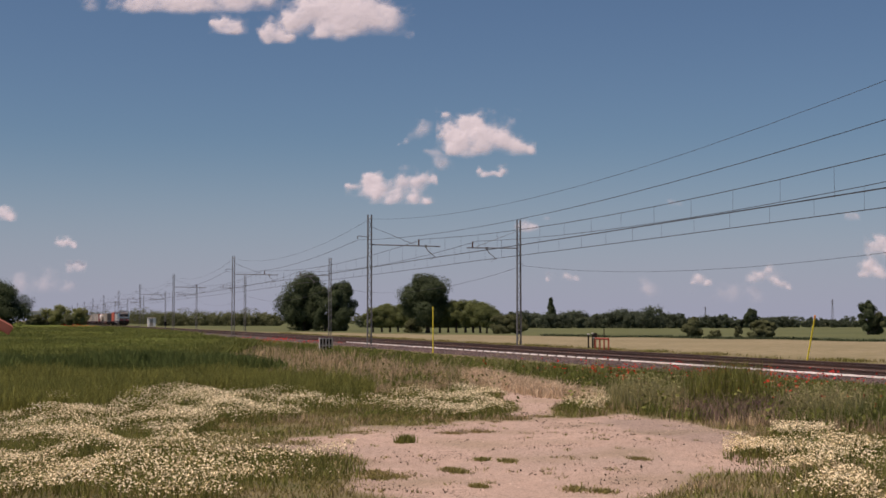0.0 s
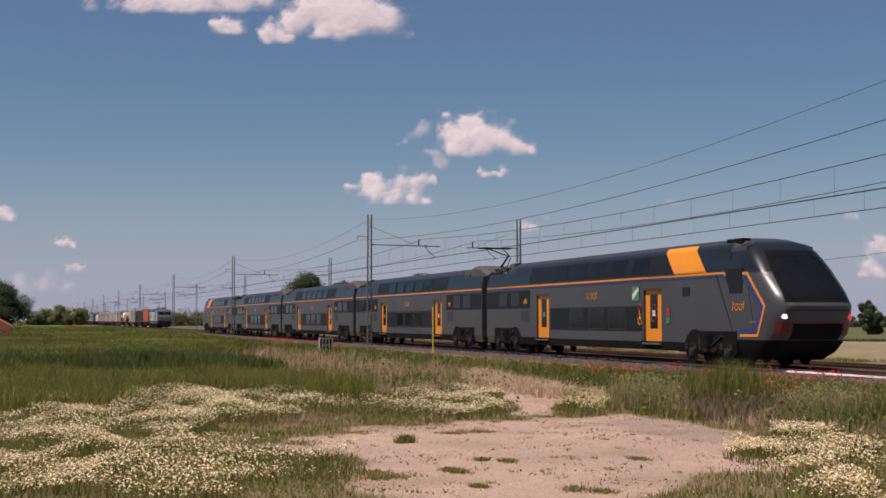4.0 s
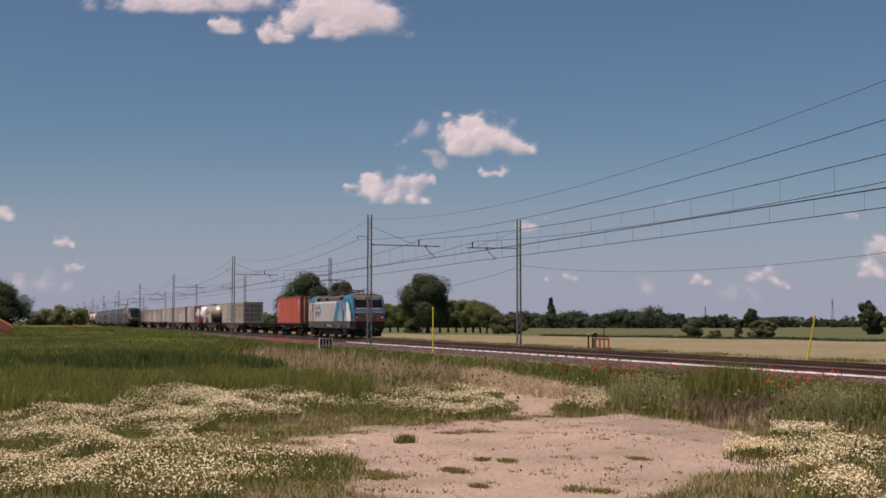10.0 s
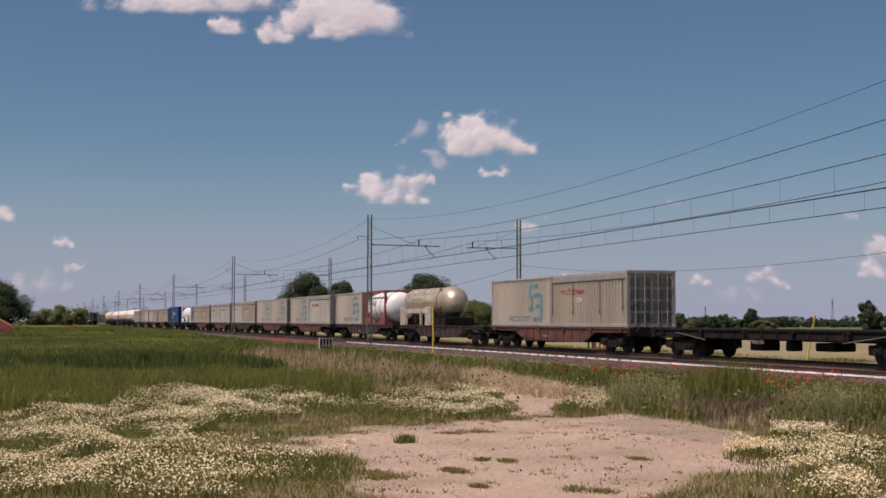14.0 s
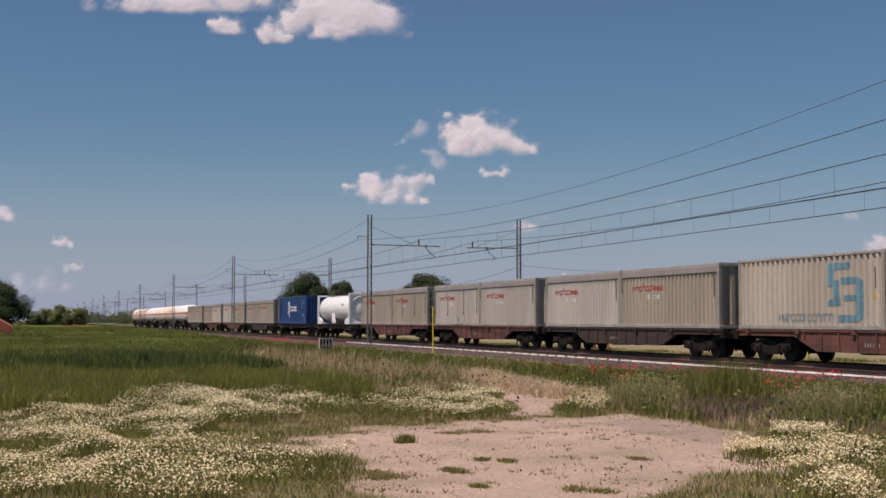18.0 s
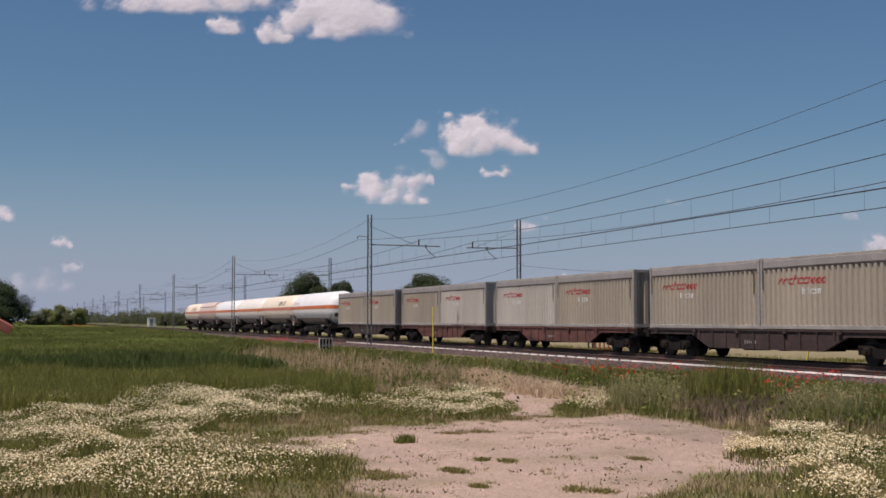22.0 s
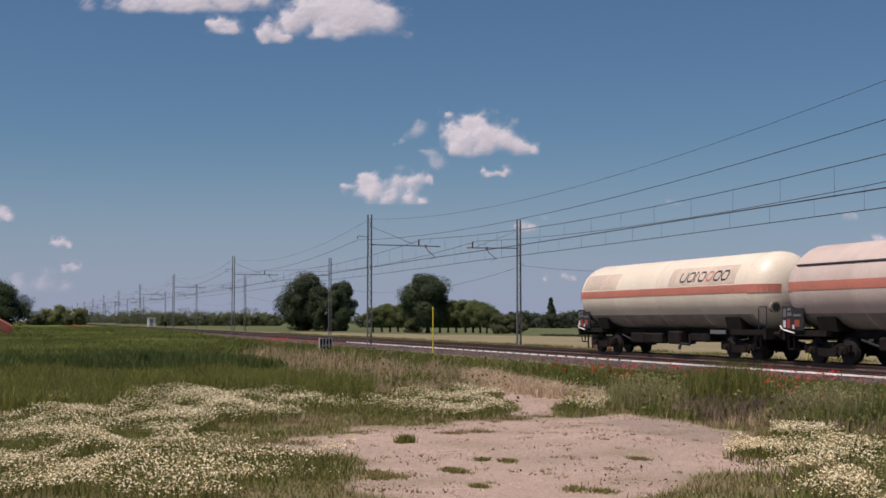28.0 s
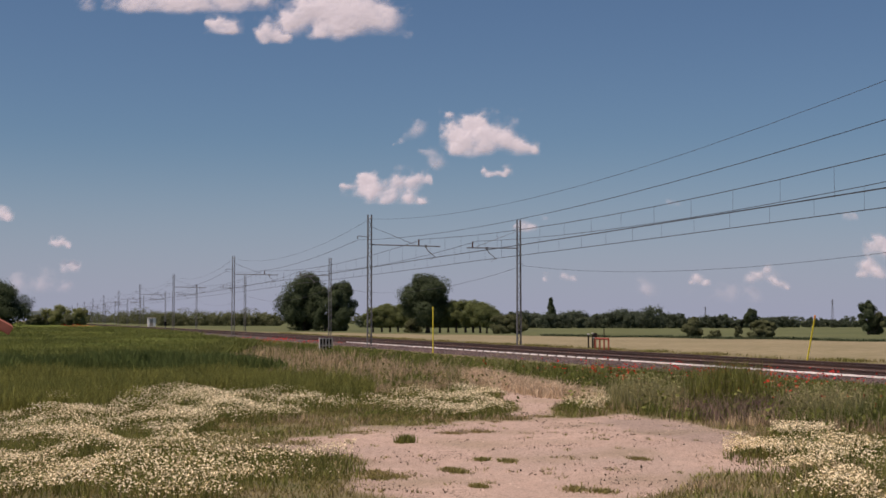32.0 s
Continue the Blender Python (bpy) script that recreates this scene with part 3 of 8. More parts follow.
def shapes(bm, x, z, w, h, kinds, stroke=0.05, lean=0.0):
    """A brand's lettering as plain shapes, h high: o a ring, n an arch, u a cup, i a bar, t a tall bar, j a deep one, - a gap."""
    wide = {"o": 1.0, "n": 1.0, "u": 1.0, "i": 0.45, "t": 0.5, "j": 1.0, "-": 0.5}
    unit = w / sum(wide[k] for k in kinds)

    def bar(x0, x1, z0, z1):
        prism(bm, [(x0 + lean * (z0 - z), z0), (x1 + lean * (z0 - z), z0), (x1 + lean * (z1 - z), z1), (x0 + lean * (z1 - z), z1)], 0.0, -0.006, "y")

    def bent(x0, x1, left_out):
        a, b = 0.30 * min(x1 - x0, h), 0.16 * min(x1 - x0, h)
        rings_ = []
        for q, c in ((0.0, a), (stroke, b)):
            l_, r_, d_, u_ = x0 + q, x1 - q, z + q, z + h - q
            rings_.append([(l_ + c, d_), (r_ - c, d_), (r_, d_ + c), (r_, u_ - c), (r_ - c, u_), (l_ + c, u_), (l_, u_ - c), (l_, d_ + c)])
        out, inn = rings_
        for i in range(8):
            if i in left_out:
                continue
            j = (i + 1) % 8
            quad = (out[i], out[j], inn[j], inn[i])
            prism(bm, [(p + lean * (q - z), q) for p, q in quad], 0.0, -0.006, "y")

    for k in kinds:
        x1 = x + unit * wide[k] - stroke * 0.8
        if k in "onuj":
            bent(x, x1, {"o": (), "j": (), "n": (7, 0, 1), "u": (3, 4, 5)}[k])
        if k == "n":
            bar(x, x + stroke, z, z + 0.31 * h)
            bar(x1 - stroke, x1, z, z + 0.31 * h)
        if k == "u":
            bar(x, x + stroke, z + 0.69 * h, z + h)
            bar(x1 - stroke, x1, z + 0.69 * h, z + h)
        if k == "j":
            bar(x1 - stroke, x1, z - 0.4 * h, z + 0.3 * h)
        if k in "it":
            bar(x, x + stroke, z, z + h * (1.35 if k == "t" else 1.0))
            bar(x + stroke, x + stroke * 2.2, z + h - stroke, z + h)
        x += unit * wide[k]


def lay(bm, depth, xs=(), zs=()):
    """Cuts a flat sign at the folds of the surface beneath it and lays it on that surface, which lies at y = depth(x, z)."""
    lo, hi = min(v.co.x for v in bm.verts), max(v.co.x for v in bm.verts)
    for q in xs:
        if lo < q < hi:
            bmesh.ops.bisect_plane(bm, geom=bm.verts[:] + bm.edges[:] + bm.faces[:], plane_co=(q, 0, 0), plane_no=(1, 0, 0))
    for q in zs:
        bmesh.ops.bisect_plane(bm, geom=bm.verts[:] + bm.edges[:] + bm.faces[:], plane_co=(0, 0, q), plane_no=(0, 0, 1))
    for v in bm.verts:
        v.co.y += depth(v.co.x, v.co.z)
    return bm


# ---------- container wagons ----------
def flat_wagon(x, length, label, sill, pivots, deep=True, group="container wagons"):
    """A skeletal wagon; its root sits on the rails at its middle."""
    t = thing("container_wagon", x, FAR_TRACK, RAIL, label, "wagon", group)
    half = length / 2
    e = half - 0.62
    for s in (-1, 1):
        y = s * 1.12
        if deep:
            prof = [(-e, 0.93), (-e, 1.17), (e, 1.17), (e, 0.93), (e - 3.9, 0.93), (e - 5.3, 0.42), (-e + 5.3, 0.42), (-e + 3.9, 0.93)]
        else:
            prof = [(-e, 0.86), (-e, 1.17), (e, 1.17), (e, 0.86), (e - 4.2, 0.80), (-e + 4.2, 0.80)]
        sl = part("side_sill", made(prism, prof, y - 0.06, y + 0.06, "y"), sill, t)
        bm = bmesh.new()
        box(bm, -e, e, y - 0.11, y + 0.11, 1.10, 1.165)
        k = 9
        for i in range(k + 1):
            px_ = -e + 4.6 + i * (2 * e - 9.2) / k
            z0 = 0.46 if deep and abs(px_) < e - 5.3 else 0.88
            box(bm, px_ - 0.04, px_ + 0.04, y - 0.10, y + 0.10, z0, 1.12)
        for i in range(6):
            px_ = -e + 0.9 + i * (2 * e - 1.8) / 5
            box(bm, px_ - 0.12, px_ + 0.12, y - 0.16, y + 0.16, 1.02, 1.17)
        part("stiffener", bm, sill, sl)
        if s < 0:
            bm = bmesh.new()
            text_bars(bm, -1.2, 0.62, 0.9, 0.14, 6, seed=4)
            for v in bm.verts:
                v.co.y += y - 0.062
            part("lettering", bm, GREYTRIM, sl)
    part("centre_sill", boxes((-e, e, -0.2, 0.2, 0.72, 1.1), (-0.15 - e, -e + 0.15, -1.25, 1.25, 0.80, 1.12), (e - 0.15, e + 0.15, -1.25, 1.25, 0.80, 1.12), *[(px_ - 0.1, px_ + 0.1, -1.1, 1.1, 0.85, 1.08) for px_ in np.linspace(-e + 1.5, e - 1.5, 9)]), DARKMETAL, t)
    for nm, b_ in (("brake_cylinder", (-2.2, -1.3, -0.7, 0.1, 0.35, 0.72)), ("control_box", (0.6, 1.0, -0.9, -0.4, 0.38, 0.75)), ("air_tank", (1.8, 3.0, -0.45, 0.45, 0.40, 0.70))):
        part(nm, boxes(b_, bev=0.05), DARKMETAL, t)
    if not deep:
        part("deck", boxes((-e, e, -1.2, 1.2, 1.10, 1.168)), DARKMETAL, t, "dark worn deck")
        part("brake_pipe", rods(((-e + 2, -1.2, 1.0), (-e + 4.6, -1.26, 0.72), 0.02), ((e - 4.6, -1.26, 0.72), (e - 2, -1.2, 1.0), 0.02), seg=5), GALV, t)
    buffers(t, half)
    for sx in (-1, 1):
        bogie(t, sx * pivots / 2)
    return t


# ---------- containers ----------
def wave_panel(bm, x0, x1, z0, z1, depth=0.036, pitch=0.28, out=-1):
    """A corrugated wall in the plane y = 0, bulging towards out."""
    n = max(2, round((x1 - x0) / pitch))
    p = (x1 - x0) / n
    row = []
    for i in range(n):
        a = x0 + i * p
        row += [(a, 0.0), (a + 0.38 * p, 0.0), (a + 0.5 * p, depth * -out), (a + 0.88 * p, depth * -out)]
    row.append((x1, 0.0))
    lo, hi = [bm.verts.new((a, b, z0)) for a, b in row], [bm.verts.new((a, b, z1)) for a, b in row]
    for i in range(len(row) - 1):
        f = (lo[i], lo[i + 1], hi[i + 1], hi[i])
        bm.faces.new(f if out < 0 else f[::-1])


def moved(bm, m):
    bmesh.ops.transform(bm, matrix=m, verts=bm.verts[:])
    return bm


SIDES = {}


def folds(t):
    """The folds of a container's side wall, and its depth."""
    h, w, pitch, wave = SIDES[t.name]
    n = max(2, round((2 * h - 0.28) / pitch))
    p = (2 * h - 0.28) / n

    def depth(x, z):
        u = ((x + h - 0.14) / p) % 1.0
        return -w + 0.018 + wave * (0 if u < 0.38 else (u - 0.38) / 0.12 if u < 0.5 else 1 if u < 0.88 else (1 - u) / 0.12)

    return [-h + 0.14 + p * (i + q) for i in range(n) for q in (0.0, 0.38, 0.5, 0.88)], depth


def container(x, L, H, box_mat, trim, label, doors="front", door_mat=None, curtain=False, W=2.44, pitch=0.28, hc_plain=False, group="freight containers", rod_mat=None, wave=0.068):
    """A steel box; its root lies at the middle of its underside."""
    t = thing("shipping_container", x, FAR_TRACK, RAIL + 1.18, label, "container", group)
    h, w = L / 2, W / 2
    SIDES[t.name] = (h, w, pitch, wave)
    zt = H - (0.42 if curtain else 0.10)
    for s in (-1, 1):
        bm = made(wave_panel, -h + 0.14, h - 0.14, 0.15, zt, wave, pitch, -1)
        part("side_panel", moved(bm, Matrix.Translation((0, -w + 0.02, 0)) if s < 0 else pose(0, w - 0.02, 0, 0, 0, 180)), box_mat, t)
        part("top_rail", boxes((-h + 0.1, h - 0.1, s * (w - 0.06) - 0.055, s * (w - 0.06) + 0.055, H - 0.11, H - 0.01), bev=0.015), trim, t)
        part("bottom_rail", boxes((-h + 0.1, h - 0.1, s * (w - 0.06) - 0.06, s * (w - 0.06) + 0.06, 0.0, 0.15), bev=0.015), trim, t)
        if curtain:
            part("roller_cover", boxes((-h + 0.14, h - 0.14, s * (w - 0.11) - 0.12, s * (w - 0.11) + 0.12, zt - 0.02, H - 0.03), bev=0.09), GREYROOF, t, "pale rolled side cover under the roof edge")
    bm = made(wave_panel, -h + 0.1, h - 0.1, -w + 0.05, w - 0.05, 0.02, 0.42, 1)
    moved(bm, Matrix(((1, 0, 0, 0), (0, 0, 1, 0), (0, -1, 0, H - 0.02), (0, 0, 0, 1))))
    part("roof_panel", bm, GREYROOF if curtain else trim, t)
    part("floor", boxes((-h + 0.05, h - 0.05, -w + 0.06, w - 0.06, 0.06, 0.16)), DARKMETAL, t)
    for sx in (-1, 1):
        for s in (-1, 1):
            cp = part("corner_post", boxes((sx * (h - 0.08) - 0.08, sx * (h - 0.08) + 0.08, s * (w - 0.07) - 0.08, s * (w - 0.07) + 0.08, 0.0, H), bev=0.012), trim if not hc_plain else box_mat, t)
            for z0, z1 in ((H - 0.13, H + 0.012), (-0.01, 0.12)):
                part("corner_casting", boxes((sx * (h - 0.085) - 0.1, sx * (h - 0.085) + 0.1, s * (w - 0.08) - 0.095, s * (w - 0.08) + 0.095, z0, z1), bev=0.012), trim, cp)
        e = sx * (h - 0.05)
        if (doors == "front") == (sx > 0):
            for s in (-1, 1):
                bm = boxes((e - 0.04, e + 0.0, min(0, s * (w - 0.16)) + 0.01, max(0, s * (w - 0.16)) - 0.01, 0.16, H - 0.14))
                d = part("door", bm, trim, t)
                for i in range(4):
                    z0 = 0.22 + i * (H - 0.42) / 4
                    for ya, yb in ((0.06, w * 0.42), (w * 0.48, w - 0.22)):
                        ya, yb = sorted((s * ya, s * yb))
                        part("door_field", boxes((*sorted((e, e + sx * 0.025)), ya, yb, z0, z0 + (H - 0.42) / 4 - 0.12), bev=0.01), door_mat or box_mat, d)
                for yy in (s * 0.34, s * 0.80):
                    rd = part("lock_rod", rods(((e + sx * 0.07, yy, 0.12), (e + sx * 0.07, yy, H - 0.1), 0.02), seg=6), rod_mat or trim, d, "pale upright locking rod")
                    part("rod_handle", boxes((e + sx * 0.06, e + sx * 0.09, yy - 0.14, yy + 0.14, 1.02, 1.07)), GALV, d)
                for z0 in (0.4, 1.0, 1.6, 2.2):
                    part("hinge", boxes((e, e + sx * 0.05, s * (w - 0.17) - 0.05, s * (w - 0.17) + 0.05, z0, z0 + 0.12)), trim, d)
            for nm, z0, z1 in (("door_header", H - 0.14, H), ("door_sill", 0.0, 0.15)):
                part(nm, boxes((e - 0.04, e + sx * 0.04, -w + 0.15, w - 0.15, z0, z1)), trim, t)
        else:
            bm = made(wave_panel, -w + 0.14, w - 0.14, 0.15, H - 0.12, 0.085, 0.40 if L < 10 else 0.32, -1)
            part("end_panel", moved(bm, pose(e, 0, 0, 0, 0, 90 * sx)), box_mat, t)
            for z0, z1 in ((H - 0.13, H), (0.0, 0.15)):
                part("end_rail", boxes((e - 0.05, e + 0.04, -w + 0.15, w - 0.15, z0, z1)), trim, t)
    return t


def mark(t, pts_list, material, w, name="mark", label=""):
    """Painted shapes [(x, z)...] on the side that faces -Y; on a corrugated wall they follow its folds."""
    bm = bmesh.new()
    for pts in pts_list:
        prism(bm, pts, 0.0, -0.006, "y")
    return painted(t, bm, material, w, name, label)


def painted(t, bm, material, w, name, label=""):
    if t.name in SIDES and w < 1.26:
        xs, depth = folds(t)
        lay(bm, depth, xs)
    else:
        moved(bm, Matrix.Translation((0, -w, 0)))
    return part(name, bm, material, t, label)


def word(t, x, z, w_, h_, n, material, w, lean=0.0, seed=1, name="lettering"):
    bm = bmesh.new()
    text_bars(bm, x, z, w_, h_, n, lean, seed)
    return painted(t, bm, material, w, name)


def brand(t, x, z, w_, h_, kinds, material, w, stroke=0.05, lean=0.0, name="lettering"):
    bm = bmesh.new()
    shapes(bm, x, z, w_, h_, kinds, stroke, lean)
    return painted(t, bm, material, w, name)


FREIGHT = []  # things and their place behind the first container's front

# wagon and containers are built at the middle of the plan's x = 0 and then set in motion
wagon60 = flat_wagon(0, 19.74, "rusty red-brown skeletal container wagon with deep side sills", RUSTBROWN, 14.2)
wagon60_dark = flat_wagon(0, 19.74, "dark brown grimy skeletal container wagon with deep side sills", BROWNBLACK, 14.2)
wagon_low = flat_wagon(0, 19.74, "black empty flat container wagon", DARKMETAL, 14.2, deep=False)
wagon40 = flat_wagon(0, 14.0, "black short container wagon", DARKMETAL, 9.6, deep=False)

LB, HB, WB = 9.0, 2.60, 1.225


def metro_box(paint, straps, doors, label):
    """A grey curtain-roofed container with red and pale lettering."""
    t = container(0, LB, HB, paint, GREYTRIM, label, doors=doors, door_mat=GREYDOOR, curtain=True, pitch=0.335)
    brand(t, -3.3, 1.60, 3.0, 0.24, "nnotiooiojo", REDMARK, WB, 0.055, 0.3)
    brand(t, -1.85, 1.24, 1.35, 0.18, "titoii", WHITEMARK, WB, 0.04, 0.0)
    mark(t, [[(3.90, 0.62), (3.97, 0.62), (3.97, 0.85), (3.90, 0.85)], [(3.90, 1.35), (3.97, 1.35), (3.97, 1.62), (3.90, 1.62)]], YELLOWMARK, WB, "warning_mark")
    mark(t, [[(3.90, 1.0), (3.98, 1.0), (3.98, 1.2), (3.90, 1.2)]], WHITEMARK, WB, "code_mark")
    for px_, z0 in ((-4.3, 1.45), (4.12, 1.3)) if not straps else ((-4.3, 0.8), (-1.65, 0.78), (1.55, 0.8), (4.06, 0.95)):
        st = part("strap", boxes((px_ - 0.022, px_ + 0.022, -WB - 0.012, -WB, z0, HB - 0.42)), DARKMARK, t)
        if straps:
            part("buckle", boxes((px_ - 0.045, px_ + 0.045, -WB - 0.03, -WB - 0.002, z0 - 0.16, z0 + 0.04), bev=0.01), DARKMARK, st)
    return t


FADEDTEXT = surf("faded_letters", (0.17, 0.215, 0.235), (0.30, 0.32, 0.31), rough=0.6, big=2.0, bump=0)


def emblem_box(doors, label):
    """A cream container with a large angular emblem."""
    t = container(0, LB, HB, GREYCREAM, GREYTRIM, label, doors=doors, door_mat=GREYDOOR, pitch=0.335)
    upper = [(1.42, 2.26), (2.55, 2.26), (2.55, 2.02), (1.75, 2.02), (1.68, 1.68), (1.92, 1.68), (1.92, 1.05), (2.08, 1.05), (2.08, 0.80), (1.34, 0.80), (1.34, 1.0), (1.55, 1.05), (1.55, 1.45), (1.22, 1.45), (1.32, 2.02)]
    lower = [(2.1, 1.76), (3.05, 1.76), (3.26, 1.6), (3.26, 0.42), (3.08, 0.26), (1.85, 0.26), (1.85, 0.50), (2.85, 0.50), (2.85, 0.96), (2.18, 0.96), (2.18, 1.16), (2.85, 1.16), (2.85, 1.52), (2.1, 1.52)]
    mark(t, [upper], BLUEMARK, WB, "emblem", "faded blue angular emblem")
    mark(t, [lower], BLUEMARK, WB, "emblem", "faded blue angular emblem")
    brand(t, -1.84, 0.26, 3.5, 0.30, "ouitoooiooninn", FADEDTEXT, WB, 0.065)
    for px_, z0, z1 in ((3.6, 0.75, 2.05), (3.87, 1.35, 2.05)):
        mark(t, [[(px_, z0), (px_ + 0.05, z0), (px_ + 0.05, z1), (px_, z1)]], DARKMARK, WB, "code_mark")
    mark(t, [[(3.84, 1.0), (3.94, 1.0), (3.94, 1.2), (3.84, 1.2)]], YELLOWMARK, WB, "warning_mark")
    return t


g_label = "ribbed container with rolled side cover and red lettering"
pale_red = metro_box(GREYPALE, False, "rear", "pale grey " + g_label)
tan_red = metro_box(GREYTAN, False, "rear", "weathered tan-grey " + g_label)
pale_strap = metro_box(GREYPALE, True, "rear", "pale grey ribbed container with dark straps and red lettering")
tan_strap = metro_box(GREYTAN, True, "front", "tan-grey ribbed container with dark straps, red lettering and dark doors")
grey_blue = emblem_box("rear", "weathered cream ribbed container with a large faded blue emblem")
grey_blue_doors = emblem_box("front", "weathered cream ribbed container with a faded blue emblem and dark doors")

# red container, blue container
red_box = container(0, 12.19, 2.72, REDBOX, REDDARK, "orange-red ribbed steel container with closed doors", doors="front", door_mat=REDDOOR, pitch=0.27, rod_mat=PALEROD, wave=0.022)
mark(red_box, [q for i, z0 in enumerate((0.78, 1.0, 1.22, 1.44, 1.66, 1.88, 2.1)) for q in ([(-5.60, z0), (-5.28 - 0.05 * (i % 2), z0), (-5.28 - 0.05 * (i % 2), z0 + 0.045), (-5.60, z0 + 0.045)], [(-5.60 + 0.27 * (i % 2), z0 + 0.05), (-5.55 + 0.27 * (i % 2), z0 + 0.05), (-5.52 + 0.22 * (i % 2), z0 + 0.17), (-5.57 + 0.22 * (i % 2), z0 + 0.17)])], WHITEMARK, 1.225, "lettering")
mark(red_box, [[(px_, z0), (px_ + 0.06, z0), (px_ + 0.06, z0 + hh), (px_, z0 + hh)] for px_, z0, hh in ((5.0, 1.15, 1.25), (5.38, 1.95, 0.45), (5.38, 1.5, 0.14))], WHITEMARK, 1.225, "code_mark")
mark(red_box, [[(5.34, 1.1), (5.56, 1.1), (5.45, 1.32)], [(5.38, 1.72), (5.48, 1.72), (5.48, 1.86), (5.38, 1.86)]], YELLOWMARK, 1.225, "warning_mark")
part("hazard_label", boxes((6.06, 6.075, -0.35, -0.10, 1.0, 1.2), (6.06, 6.075, 0.62, 0.88, 0.85, 1.25)), YELLOWMARK, red_box)
part("door_lettering", boxes(*[(6.065, 6.078, y0, y0 + 0.22, z0, z0 + 0.1) for y0, z0 in ((0.3, 2.2), (0.62, 2.2), (0.3, 1.62), (0.62, 1.62), (0.3, 1.45), (0.62, 1.45), (-0.5, 2.15))]), WHITEMARK, red_box)

blue_box = container(0, 13.72, 2.72, BLUEBOX, BLUEBOX, "dark blue steel container with a round white emblem", doors="rear", W=2.5, hc_plain=True, pitch=0.5)
for px_ in (-6.1, 6.1):
    part("middle_post", boxes((px_ - 0.1, px_ + 0.1, -1.27, -1.23, 0, 2.74), bev=0.01), BLUEBOX, blue_box)
ring = [(-1.78 + 0.74 * math.cos(a), 1.56 + 0.66 * math.sin(a)) for a in np.linspace(0, 2 * math.pi, 28, endpoint=False)]
mark(blue_box, [ring, [(-1.95, 0.95), (-1.35, 0.98), (-1.42, 0.68), (-1.85, 0.68)]], WHITEMARK, 1.2, "emblem", "round white emblem")
gaps = [[(-2.32, 1.15), (-2.22, 1.1), (-1.98, 1.55), (-2.08, 2.05), (-2.16, 2.0), (-2.10, 1.55)], [(-1.9, 1.05), (-1.8, 1.05), (-1.55, 1.35), (-1.25, 1.30), (-1.25, 1.4), (-1.62, 1.45)], [(-1.85, 1.62), (-1.5, 1.9), (-1.25, 2.05), (-1.3, 2.12), (-1.62, 1.98), (-1.92, 1.75)], [(-1.45, 1.55), (-1.15, 1.72), (-1.12, 1.64), (-1.4, 1.47)], [(-2.05, 0.9), (-1.3, 0.96), (-1.3, 1.02), (-2.05, 0.97)]]
for q in gaps:
    painted(blue_box, moved(plate(q, 0.006), Matrix.Translation((0, -0.005, 0))), BLUEBOX, 1.2, "emblem_gap")
brand(blue_box, -0.80, 1.24, 3.0, 0.50, "ooooio", WHITEMARK, 1.2, 0.11, 0)
mark(blue_box, [[(4.9, 1.4), (4.94, 1.4), (4.94, 2.35), (4.9, 2.35)], [(5.6, 1.95), (5.65, 1.95), (5.65, 2.3), (5.6, 2.3)], [(5.2, 0.85), (5.8, 0.85), (5.8, 0.9), (5.2, 0.9)], [(6.0, 0.3), (6.06, 0.3), (6.06, 0.7), (6.0, 0.7)]], WHITEMARK, 1.265, "code_mark")
part("placard", boxes((6.86, 6.875, -0.2, 0.1, 0.9, 1.05)), REDMARK, blue_box)


# ---------- tanks ----------
def tank_shell(bm, x0, x1, r, zc, bulge=0.5, seg=32, squash=1.0):
    rings = [(x0 + bulge * (1 - math.sin(a)), max(0.03, r * math.cos(a) ** 0.8)) for a in np.linspace(math.pi / 2 * 0.98, 0, 8)]
    rings += [(x1 - bulge * (1 - math.sin(a)), max(0.03, r * math.cos(a) ** 0.8)) for a in np.linspace(0, math.pi / 2 * 0.98, 8)]
    loft(bm, [[(px_, rr * math.cos(q), zc + squash * rr * math.sin(q)) for q in np.linspace(0, 2 * math.pi, seg, endpoint=False)] for px_, rr in rings])


def band(bm, x0, x1, r, zc, a0, a1, t=0.008, seg=10):
    """A strip of a tank's skin between two angles (degrees up from level), on the side facing -Y."""
    aa = [radians(a0 + (a1 - a0) * i / seg) for i in range(seg + 1)]
    pts = [(-(r + t) * math.cos(a), zc + (r + t) * math.sin(a)) for a in aa] + [(-(r - 0.05) * math.cos(a), zc + (r - 0.05) * math.sin(a)) for a in aa[::-1]]
    prism(bm, pts, x0, x1)


